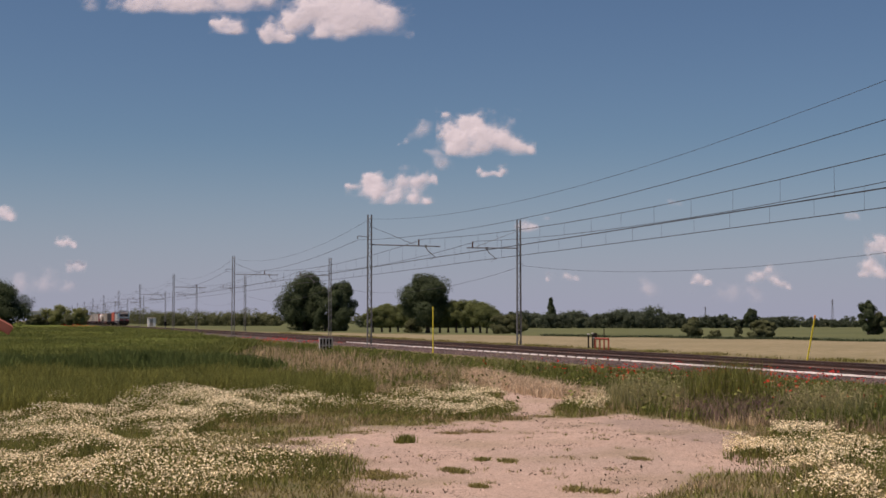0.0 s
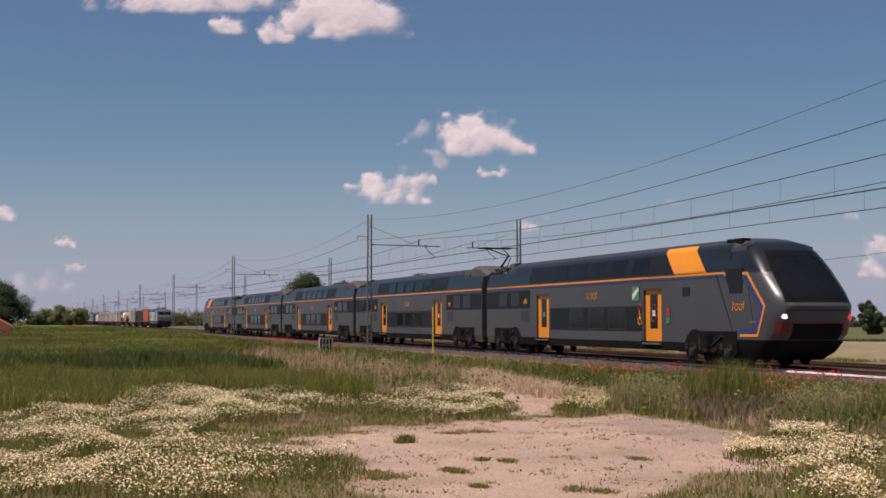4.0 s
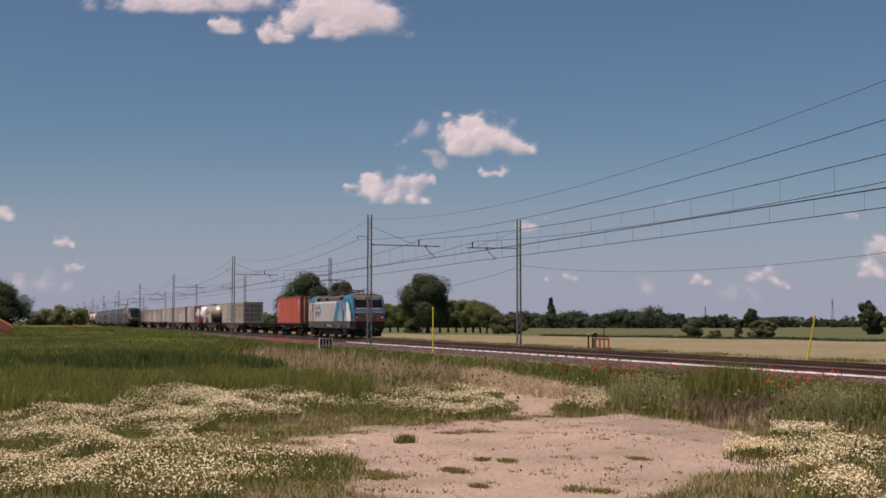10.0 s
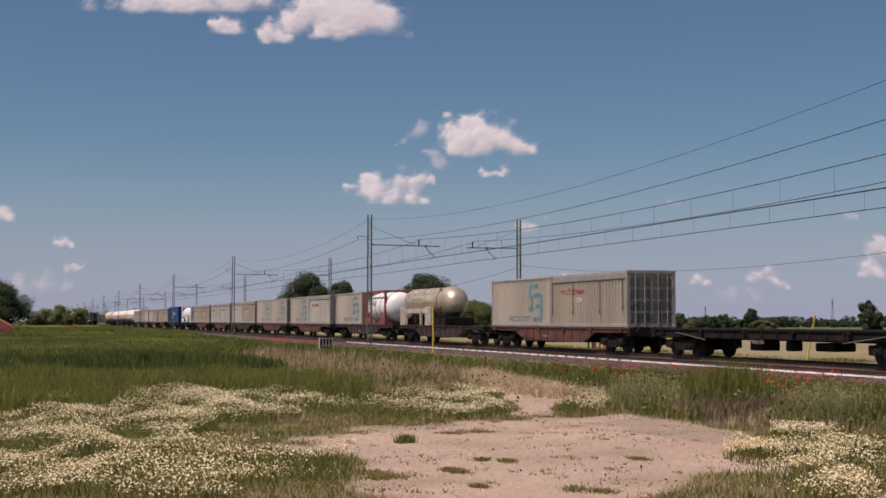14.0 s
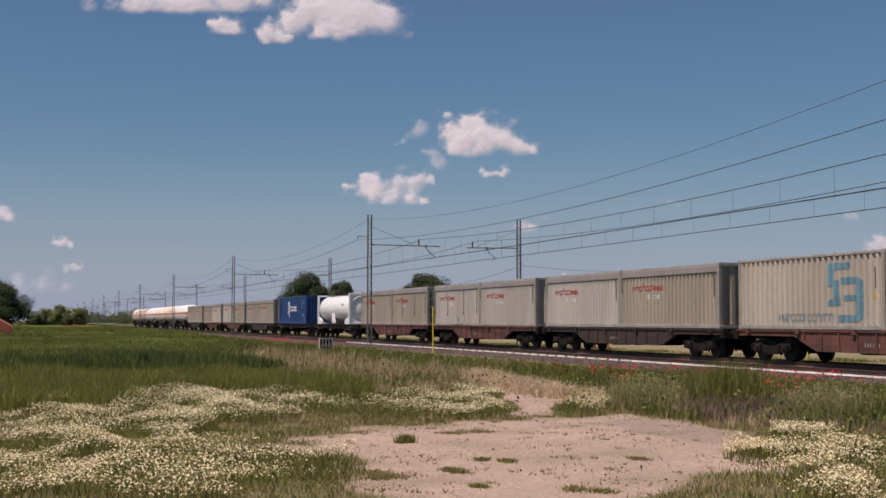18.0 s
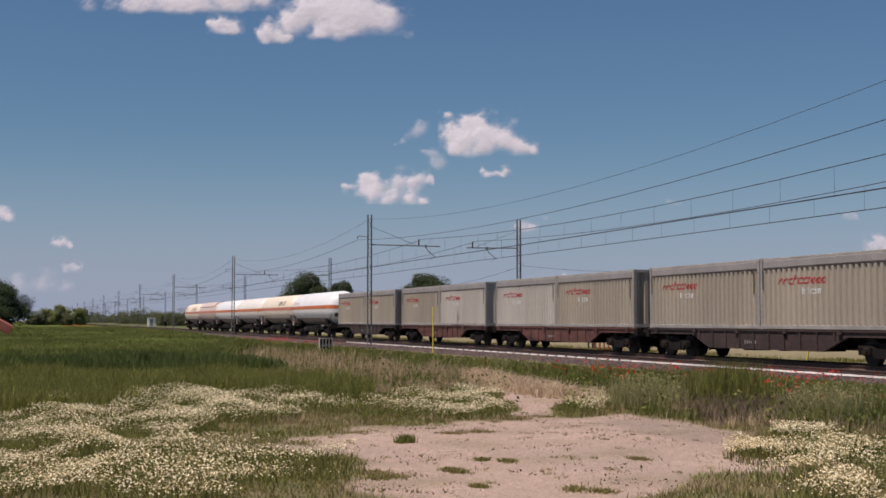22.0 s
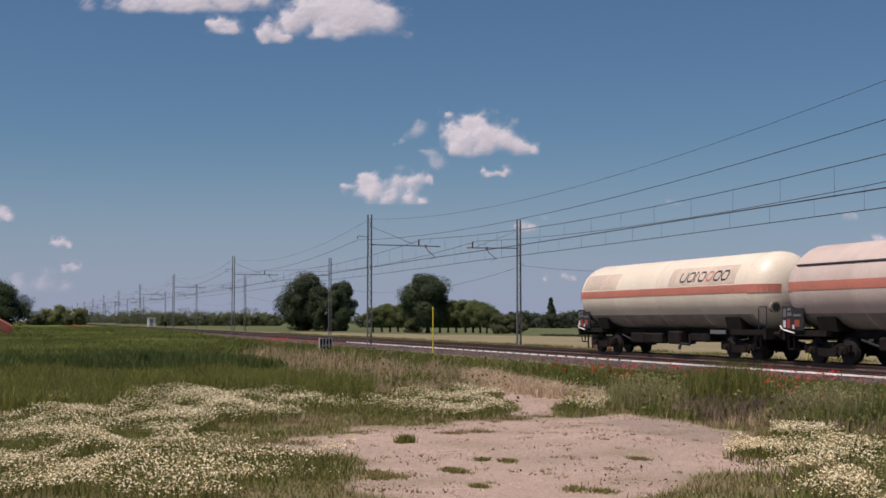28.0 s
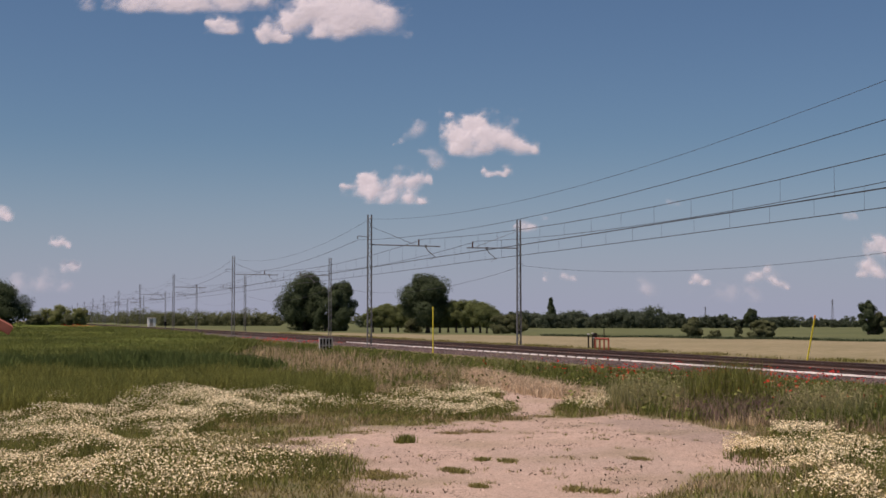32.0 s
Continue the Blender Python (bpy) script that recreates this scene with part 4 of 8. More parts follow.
def gas_wagon(x, paint, stripe, label, lettered=False, cap_line=False, patches=False):
    t = thing("tank_wagon", x, FAR_TRACK, RAIL, label, "wagon", "gas tank wagons")
    R, ZC, h = 1.50, 2.62, 8.55
    tank = part("tank", made(tank_shell, -h, h, R, ZC, 0.95, 40), paint, t, smooth=True)
    for s in (-1, 1):
        bm = made(band, -h + 0.95, h - 0.95, R, ZC, -3, 9)
        if s > 0:
            moved(bm, Matrix.Diagonal((1, -1, 1, 1)))
            bmesh.ops.reverse_faces(bm, faces=bm.faces[:])
        part("stripe", bm, stripe, tank)
    for sx in (-1, 1):
        rr = []
        for k in np.linspace(0, math.pi / 2 * 0.8, 8):
            rr.append((sx * (h - 0.95 * (1 - math.sin(k))), R * math.cos(k) ** 0.8 + 0.022))
        for s in (-1, 1):
            ends = bmesh.new()
            for a, b in zip(rr, rr[1:]):
                q = [(a[0], s * a[1], ZC - 0.08), (a[0], s * a[1], ZC + 0.235), (b[0], s * b[1], ZC + 0.235), (b[0], s * b[1], ZC - 0.08)]
                q = [(p[0], s * math.sqrt(max(0.001, p[1] ** 2 - (p[2] - ZC) ** 2)), p[2]) for p in q]
                ends.faces.new([ends.verts.new(p) for p in q])
            bmesh.ops.remove_doubles(ends, verts=ends.verts[:], dist=0.001)
            bmesh.ops.recalc_face_normals(ends, faces=ends.faces[:])
            part("end_stripe", ends, stripe, tank)
    for px_ in (-7.5, -3.7, 0.1, 3.8, 7.4):
        part("weld_seam", made(lambda bm: band(bm, px_ - 0.015, px_ + 0.015, R, ZC, -60, 88, 0.006, 24)), paint, tank)
    if cap_line:
        sh = part("sun_shield", made(band, -h + 1.0, h - 0.9, R, ZC, 33, 90, 0.05, 16), paint, tank, "raised sun shield over the upper half")
        part("shield_edge", made(band, -h + 1.0, h - 0.9, R, ZC, 31.5, 33, 0.06, 2), DARKMARK, sh)
        part("shield_rim", made(band, h - 0.95, h - 0.88, R, ZC, 33, 90, 0.06, 16), DARKMARK, sh)
    if lettered:
        wrap = lambda x, z: -math.sqrt(max(0.01, (R + 0.002) ** 2 - (z - ZC) ** 2))
        for kinds, x0, ww, m, nm in (("uoio", 2.1, 2.15, DARKMARK, ""), ("o", 4.28, 0.58, PINKSTRIPE, "one letter in faded red"), ("oo", 4.88, 1.2, DARKMARK, "")):
            bm = bmesh.new()
            shapes(bm, x0, ZC + 0.42, ww, 0.42, kinds, 0.072, 0.2)
            part("lettering", lay(bm, wrap, (), (ZC + 0.5, ZC + 0.6, ZC + 0.7, ZC + 0.8)), m, tank, nm)
    if patches:
        beige = surf("faded_patch", (0.72, 0.56, 0.43), rough=0.6, bump=0.02)
        part("label_patch", made(band, -7.55, -3.9, R, ZC, 12, 42, 0.006, 6), beige, tank, "faded beige label field")
        part("label_patch", made(band, 1.2, 6.6, R, ZC, 11, 43, 0.004, 6), beige, tank, "faded beige label field")
    # darker belly strip: dirt, with the shade under the barrel coloured in
    part("grime", made(band, -h + 1.0, h - 1.0, R, ZC, -80, -36, 0.004, 12), TANKDIRTSHADE, tank, "dirty underside, its shade put into the colour too")
    e = 8.5
    part("underframe", boxes((-e, e, -0.55, -0.4, 0.88, 1.15), (-e, e, 0.4, 0.55, 0.88, 1.15), (-e, -e + 2.6, -1.25, 1.25, 0.95, 1.15), (e - 2.6, e, -1.25, 1.25, 0.95, 1.15), (-e - 0.05, -e + 0.12, -1.3, 1.3, 0.8, 1.2), (e - 0.12, e + 0.05, -1.3, 1.3, 0.8, 1.2)), DARKMETAL, t)
    for sx in (-1, 1):
        part("saddle", made(prism, [(-1.1, 1.12), (1.1, 1.12), (1.2, 1.62), (0.9, 1.42), (0, 1.2), (-0.9, 1.42), (-1.2, 1.62)], sx * 6.0 - 0.55, sx * 6.0 + 0.55), DARKMETAL, t)
        part("handrail", rods(*[((sx * (e - 0.2) + a, -1.22, 1.1), (sx * (e - 0.2) + a, -1.22, 2.0), 0.02) for a in (-0.35, 0.2)], ((sx * (e - 0.2) - 0.35, -1.22, 2.0), (sx * (e - 0.2) + 0.2, -1.22, 2.0), 0.02), seg=5), GEAR, t)
        part("step", boxes((sx * (e - 0.5) - 0.2, sx * (e - 0.5) + 0.2, -1.3, -1.1, 0.45, 0.5), (sx * (e - 0.5) - 0.2, sx * (e - 0.5) - 0.17, -1.3, -1.26, 0.45, 1.0), (sx * (e - 0.5) + 0.17, sx * (e - 0.5) + 0.2, -1.3, -1.26, 0.45, 1.0)), DARKMETAL, t)
        bogie(t, sx * 6.2)
    part("placard_board", boxes((-e + 0.0, -e + 1.35, -1.33, -1.30, 1.15, 2.0)), GEAR, t, "dark board with small placards")
    for a, b, z0, z1, m, lab in ((0.08, 0.24, 1.62, 1.92, NOSEGREY, "small grey plate"), (0.08, 0.22, 1.25, 1.5, WHITEMARK, "small white plate"), (0.32, 0.52, 1.22, 1.55, REDMARK, "red placard"), (0.34, 0.60, 1.66, 1.78, NOSEGREY, "small grey plate"), (0.34, 0.56, 1.84, 1.94, NOSEGREY, "small grey plate"), (0.66, 0.78, 1.2, 1.34, WHITEMARK, "small white plate"), (0.80, 1.12, 1.28, 1.52, RUSTRED, "faded red placard"), (0.72, 1.2, 1.64, 1.72, NOSEGREY, "small grey plate")):
        part("placard", boxes((-e + a, -e + b, -1.345, -1.33, z0, z1)), m, t, lab)
    part("hose", rods(((-e - 0.3, -1.2, 1.25), (-e + 0.1, -1.34, 1.16), 0.03), ((-e + 0.1, -1.34, 1.16), (-e + 0.8, -1.34, 1.05), 0.03), ((-e - 0.5, -1.1, 1.3), (-e - 0.3, -1.2, 1.25), 0.03), seg=6), PALETANK, t, "pale hose at the wagon end")
    part("pipework", boxes((-3.4, -0.4, -1.0, 0.3, 0.50, 0.95), (0.4, 1.5, -1.1, -0.3, 0.5, 1.05), (2.0, 3.6, -0.9, 0.2, 0.62, 1.0), (-4.6, 4.6, -0.35, 0.35, 0.75, 1.12), bev=0.06), DARKMETAL, t)
    part("brake_wheel", rods(((-1.8, -1.25, 0.75), (-1.8, -1.22, 0.75), 0.24), seg=14), DARKMETAL, t)
    part("valve_pipe", rods(((0.9, -1.0, 1.05), (0.9, -1.0, 0.55), 0.05), ((0.9, -1.0, 0.55), (2.3, -1.05, 0.5), 0.05), ((2.3, -1.05, 0.5), (2.3, -1.05, 0.95), 0.05), ((1.5, -1.05, 0.52), (1.5, -1.12, 0.3), 0.07), seg=6), GEAR, t)
    part("drain_pipe", rods(((-4.4, -0.9, 0.85), (-3.2, -0.95, 0.6), 0.04), seg=6), GEAR, t)
    part("lettering_field", boxes((4.4, 5.6, -1.27, -1.255, 0.97, 1.12)), NOSEGREY, t)
    valve = part("end_valve", rods(((h - 0.40, -0.75, 2.0), (h - 0.08, -0.80, 2.0), 0.21), seg=18), TANKDIRTSHADE, t, "round flange on the tank end")
    part("flange_cover", rods(((h - 0.08, -0.80, 2.0), (h - 0.06, -0.803, 2.0), 0.15), seg=14), GEAR, valve)
    buffers(t, 9.1)
    return t


def tank_container(x, L, frame_mat, skin, label, full=True):
    """A tank in a steel frame on a wagon; root at the middle of its underside."""
    t = thing("tank_container", x, FAR_TRACK, RAIL + 1.18, label, "tank container", "freight containers")
    h, H = L / 2, 2.6
    R = 1.16
    part("tank", made(tank_shell, -h + 0.12, h - 0.06 if full else h + 0.55, R, 1.34, 0.48 if full else 0.75, 36), skin, t, smooth=True)
    for sx in (-1, 1):
        fr = bmesh.new()
        e = sx * (h - 0.09)
        for s in (-1, 1):
            box(fr, e - 0.09, e + 0.09, s * 1.14 - 0.085, s * 1.14 + 0.085, 0, H, 0.01)
        box(fr, e - 0.08, e + 0.08, -1.1, 1.1, H - 0.14, H, 0.01)
        box(fr, e - 0.08, e + 0.08, -1.1, 1.1, 0, 0.14, 0.01)
        if full and sx > 0:
            n = 40
            qs = np.linspace(0, 2 * math.pi, n, endpoint=False)
            inner = [(1.08 * math.cos(q), 1.3 + 1.12 * math.sin(q)) for q in qs]
            outer = []
            for q in qs:
                k = min(1.1 / max(abs(math.cos(q)), 1e-6), 1.26 / max(abs(math.sin(q)), 1e-6))
                outer.append((k * math.cos(q), 1.3 + k * math.sin(q)))
            for xa in (e - 0.02, e + 0.05):
                vi, vo = [fr.verts.new((xa, *p)) for p in inner], [fr.verts.new((xa, *p)) for p in outer]
                for i in range(n):
                    fr.faces.new((vi[i], vi[(i + 1) % n], vo[(i + 1) % n], vo[i]))
            rim_in = [fr.verts.new((e + 0.05, *p)) for p in inner]
            rim_out = [fr.verts.new((e - 0.2, p[0] * 1.02, p[1])) for p in inner]
            for i in range(n):
                fr.faces.new((rim_in[i], rim_in[(i + 1) % n], rim_out[(i + 1) % n], rim_out[i]))
            bmesh.ops.recalc_face_normals(fr, faces=fr.faces[:])
        part("end_frame", fr, frame_mat, t)
        for s in (-1, 1):
            part("foot_plate", made(prism, [(e, 0.0), (e - sx * 1.5, 0.0), (e - sx * 1.45, 0.32), (e - sx * 0.6, 0.55), (e, 0.62)], s * 1.12 - 0.1, s * 1.12 + 0.1, "y"), frame_mat, t)
    if full:
        part("saddle_rib", made(prism, [(-0.25, 0.1), (0.35, 0.1), (0.0, 0.95), (-0.25, 0.95)], -1.24, -1.0, "y"), frame_mat, t)
        part("walkway", boxes((-h + 0.3, h - 1.2, -0.35, 0.35, H - 0.1, H - 0.05), (h - 1.2, h - 0.3, -0.4, 0.4, H - 0.06, H - 0.01)), GALV, t)
        part("manhole", rods(((-3.6, 0, 2.4), (-3.6, 0, 2.62), 0.35), seg=16), GALV, t)
        mark(t, [[(px_, 1.62), (px_ + 0.14, 1.62), (px_ + 0.14, 1.74), (px_, 1.74)] for px_ in (3.0, 3.25, 3.5, 3.75)], DARKMARK, 1.14, "lettering")
    else:
        part("top_rail", boxes((-h, h, -1.2, -1.08, H - 0.12, H), (-h, h, 1.08, 1.2, H - 0.12, H), (-h, h, -1.2, -1.08, 0, 0.12), (-h, h, 1.08, 1.2, 0, 0.12)), frame_mat, t)
        part("brace", rods(((h - 0.1, -1.14, 0.1), (h - 1.2, -1.14, 0.9), 0.05), ((-h + 0.1, -1.14, 0.1), (-h + 1.2, -1.14, 0.9), 0.05), seg=4), frame_mat, t)
        word(t, -1.7, 1.45, 2.0, 0.5, 5, DARKMARK, 1.19, 0.1, 4)
        part("belt", made(lambda bm: [rod(bm, (px_ - 0.03, 0, 1.34), (px_ + 0.03, 0, 1.34), 1.18, 32) for px_ in (-1.6, 0, 1.3)]), LOCOGREY, t)
    return t


def silo_tank(x):
    t = thing("silo_tank", x, FAR_TRACK, RAIL + 1.18, "dusty stainless steel bulk tank on a pale skirt", "tank container", "freight containers")
    R, ZC = 0.98, 1.60
    tank = part("tank", made(tank_shell, -6.4, 2.9, R, ZC, 0.6, 36), SILVER, t, smooth=True)
    def ring(px_, rr, z_):
        return [(px_, rr * math.cos(q), z_ + rr * math.sin(q)) for q in np.linspace(0, 2 * math.pi, 32, endpoint=False)]
    part("tank_end", made(loft, [ring(1.9, R + 0.02, ZC), ring(2.3, R + 0.02, ZC), ring(2.8, 0.93, 1.57), ring(3.25, 0.74, 1.50), ring(3.52, 0.48, 1.44), ring(3.62, 0.2, 1.42)]), SILVER, tank, "tapering dusty tank end", True)
    for px_ in (-3.9, -0.9, 1.85):
        part("hoop", made(lambda bm: [rod(bm, (px_, (R + 0.02) * math.cos(q), ZC + (R + 0.02) * math.sin(q)), (px_, (R + 0.02) * math.cos(q + 0.314), ZC + (R + 0.02) * math.sin(q + 0.314)), 0.03, 5) for q in np.arange(0, 6.2, 0.314)]), GEAR if px_ > 0 else SILVER, t, "steel hoop round the tank")
    part("label_field", made(band, -4.4, 0.9, R, ZC, 0, 24, 0.012, 6), surf("pale_label", (0.46, 0.41, 0.27), (0.40, 0.35, 0.23), 0.6), t, "pale yellow label field")
    part("lettering", moved(made(text_bars, -4.0, 1.70, 2.6, 0.2, 8, 0, 6), Matrix.Translation((0, -R - 0.014, 0))), GREYTRIM, t)
    part("emblem", made(band, -6.0, -5.1, R, ZC, 4, 40, 0.010, 5), GREYTRIM, t, "dull round emblem")
    for s_ in (-1, 1):
        for a, b, lean in ((-6.5, -5.3, 0.25), (-0.4, 0.9, 0.12)):
            part("leg", made(prism, [(a, 0.0), (b, 0.0), (b - lean, 1.15), (a, 1.25)], s_ * 1.02 - 0.10, s_ * 1.02 + 0.10, "y"), DUSTYLEG, t, "pale dusty support leg")
        part("leg", boxes((-1.9, -1.6, s_ * 0.98 - 0.06, s_ * 0.98 + 0.06, 0.0, 1.0)), DUSTYLEG, t)
        part("skirt", made(prism, [(-5.4, 0.82), (-0.3, 0.82), (-0.3, 1.12), (-5.4, 1.12)], s_ * 0.90 - 0.06, s_ * 0.90 + 0.06, "y"), DUSTYLEG, t, "pale strip between the legs")
    part("hopper", made(loft, [[(-4.1 + q, -q * 0.5, z), (-4.1 + q, q * 0.5, z), (-4.1 - q, q * 0.5, z), (-4.1 - q, -q * 0.5, z)] for q, z in ((0.25, 0.1), (1.0, 0.95))]), GEAR, t)
    part("ladder", rods(((2.45, -1.08, 0.0), (1.75, -0.70, 2.62), 0.03), ((2.85, -1.08, 0.0), (2.15, -0.70, 2.62), 0.03), *[((2.45 - 0.07 * i, -1.08 + 0.038 * i, 0.262 * i), (2.85 - 0.07 * i, -1.08 + 0.038 * i, 0.262 * i), 0.02) for i in range(1, 10)], seg=5), DARKMETAL, t)
    part("catwalk", boxes((-5.4, 2.1, -0.33, 0.33, 2.58, 2.63)), GEAR, t)
    part("rail", rods(((-5.4, -0.4, 2.72), (2.1, -0.4, 2.72), 0.02), *[((px_, -0.4, 2.55), (px_, -0.4, 2.72), 0.015) for px_ in (-5.4, -2.9, -0.4, 2.1)], seg=5), DARKMETAL, t)
    for px_ in (-4.6, -2.6, -0.6):
        part("manhole", rods(((px_, 0, 2.5), (px_, 0, 2.68), 0.26), seg=14), GEAR, t)
    part("end_frame", rods(*[((3.75, s_ * 0.95, 0.0), (3.75, s_ * 0.95, 0.85), 0.04) for s_ in (-1, 1)], ((3.75, -0.95, 0.5), (3.75, 0.95, 0.5), 0.04), ((3.75, -0.95, 0.85), (3.75, 0.95, 0.85), 0.03), seg=6), GEAR, t, "dark guard frame at the tank end")
    part("outlet", rods(((3.0, 0, 0.2), (3.2, 0, 1.2), 0.22), ((2.2, -0.6, 0.3), (2.2, 0.6, 0.3), 0.28), seg=10), DARKMETAL, t)
    part("base_frame", boxes((-6.5, 3.8, -0.6, -0.45, 0.0, 0.16), (-6.5, 3.8, 0.45, 0.6, 0.0, 0.16), (1.6, 3.8, -1.0, 1.0, 0.0, 0.5)), DARKMETAL, t)
    return t


# place the freight train's vehicles: distance ahead of the red container's front
FREIGHT.append((wagon40, -5.35))
FREIGHT.append((red_box, -6.1))
FREIGHT.append((copy_thing(wagon_low, wagon_low.matrix_basis), -23.0))


def put(proto, u, first=[]):
    """The prototype itself the first time, a copy after that."""
    ob = proto if proto not in first else copy_thing(proto, proto.matrix_basis)
    first.append(proto)
    FREIGHT.append((ob, u))
    return ob


MIDS = (-43.9, -63.55, -83.75, -104.35, -124.45, -144.0, -163.5, -183.25, -202.9, -220.95, -240.35, -260.0, -279.85, -299.75)
PAIRS = {0: (tan_strap, grey_blue), 3: (pale_red, grey_blue), 4: (grey_blue_doors, grey_blue), 5: (tan_red, pale_red), 6: (pale_red, pale_strap), 7: (tan_strap, tan_red), 10: (tan_red, tan_red), 11: (tan_red, pale_red), 12: (pale_red, tan_red), 13: (tan_red, tan_red)}
for slot, mid in enumerate(MIDS):
    put(wagon60_dark if slot in (1, 2, 5, 10, 13) else (wagon_low if slot in (8, 9) else wagon60), mid)
    if slot == 2:
        put(grey_blue, mid - 4.53)
    if slot in PAIRS:
        put(PAIRS[slot][0], mid + 4.53)
        put(PAIRS[slot][1], mid - 4.53)
silo = silo_tank(0)
FREIGHT.append((silo, -66.3))
FREIGHT.append((tank_container(0, 6.06, FRAMERED, WHITEPAINT, "white tank in a dark red steel frame", False), -79.8))
FREIGHT.append((tank_container(0, 12.3, WHITEPAINT, WHITEPAINT, "long clean white tank container with round recessed end"), -202.7))
FREIGHT.append((blue_box, -220.8))
for i, (paint, stripe, let, cap, pat, label) in enumerate([
        (WHITEPAINT, ORANGESTRIPE, False, False, False, "clean white gas tank wagon with an orange stripe"),
        (CREAMPAINT, PINKSTRIPE, True, False, False, "cream gas tank wagon with a faded red stripe and dark lettering"),
        (PALETANK, ORANGESTRIPE, False, False, False, "pale gas tank wagon with an orange stripe"),
        (WHITEPAINT, ORANGESTRIPE, False, False, False, "white gas tank wagon with an orange stripe"),
        (surf("dusty_pink_tank_paint", (0.66, 0.52, 0.44), (0.56, 0.43, 0.36), 0.5, big=0.9, mixfine=0.07, bump=0.03, streak=0.3), PINKSTRIPE, False, True, False, "dusty pinkish gas tank wagon with raised sun shield"),
        (CREAMPAINT, PINKSTRIPE, True, False, True, "cream gas tank wagon with beige patches and dark lettering")]):
    wagon = gas_wagon(0, paint, stripe, label, let, cap, pat)
    FREIGHT.append((wagon, -310.75 - 18.23 * (i + 0.5)))
    if i == 0:
        pale = surf("faded_pink_mark", (0.82, 0.60, 0.57), rough=0.5, bump=0)
        shell = [k for k in wagon.children if k.name.startswith("tank")][0]
        part("faded_emblem", made(band, -7.5, -6.95, 1.50, 2.62, 14, 32, 0.008, 5), pale, shell, "faded pink round emblem")
        for k in range(6):
            part("faded_letter", made(band, -6.75 + 0.33 * k, -6.55 + 0.33 * k, 1.50, 2.62, 15, 24, 0.008, 4), pale, shell)


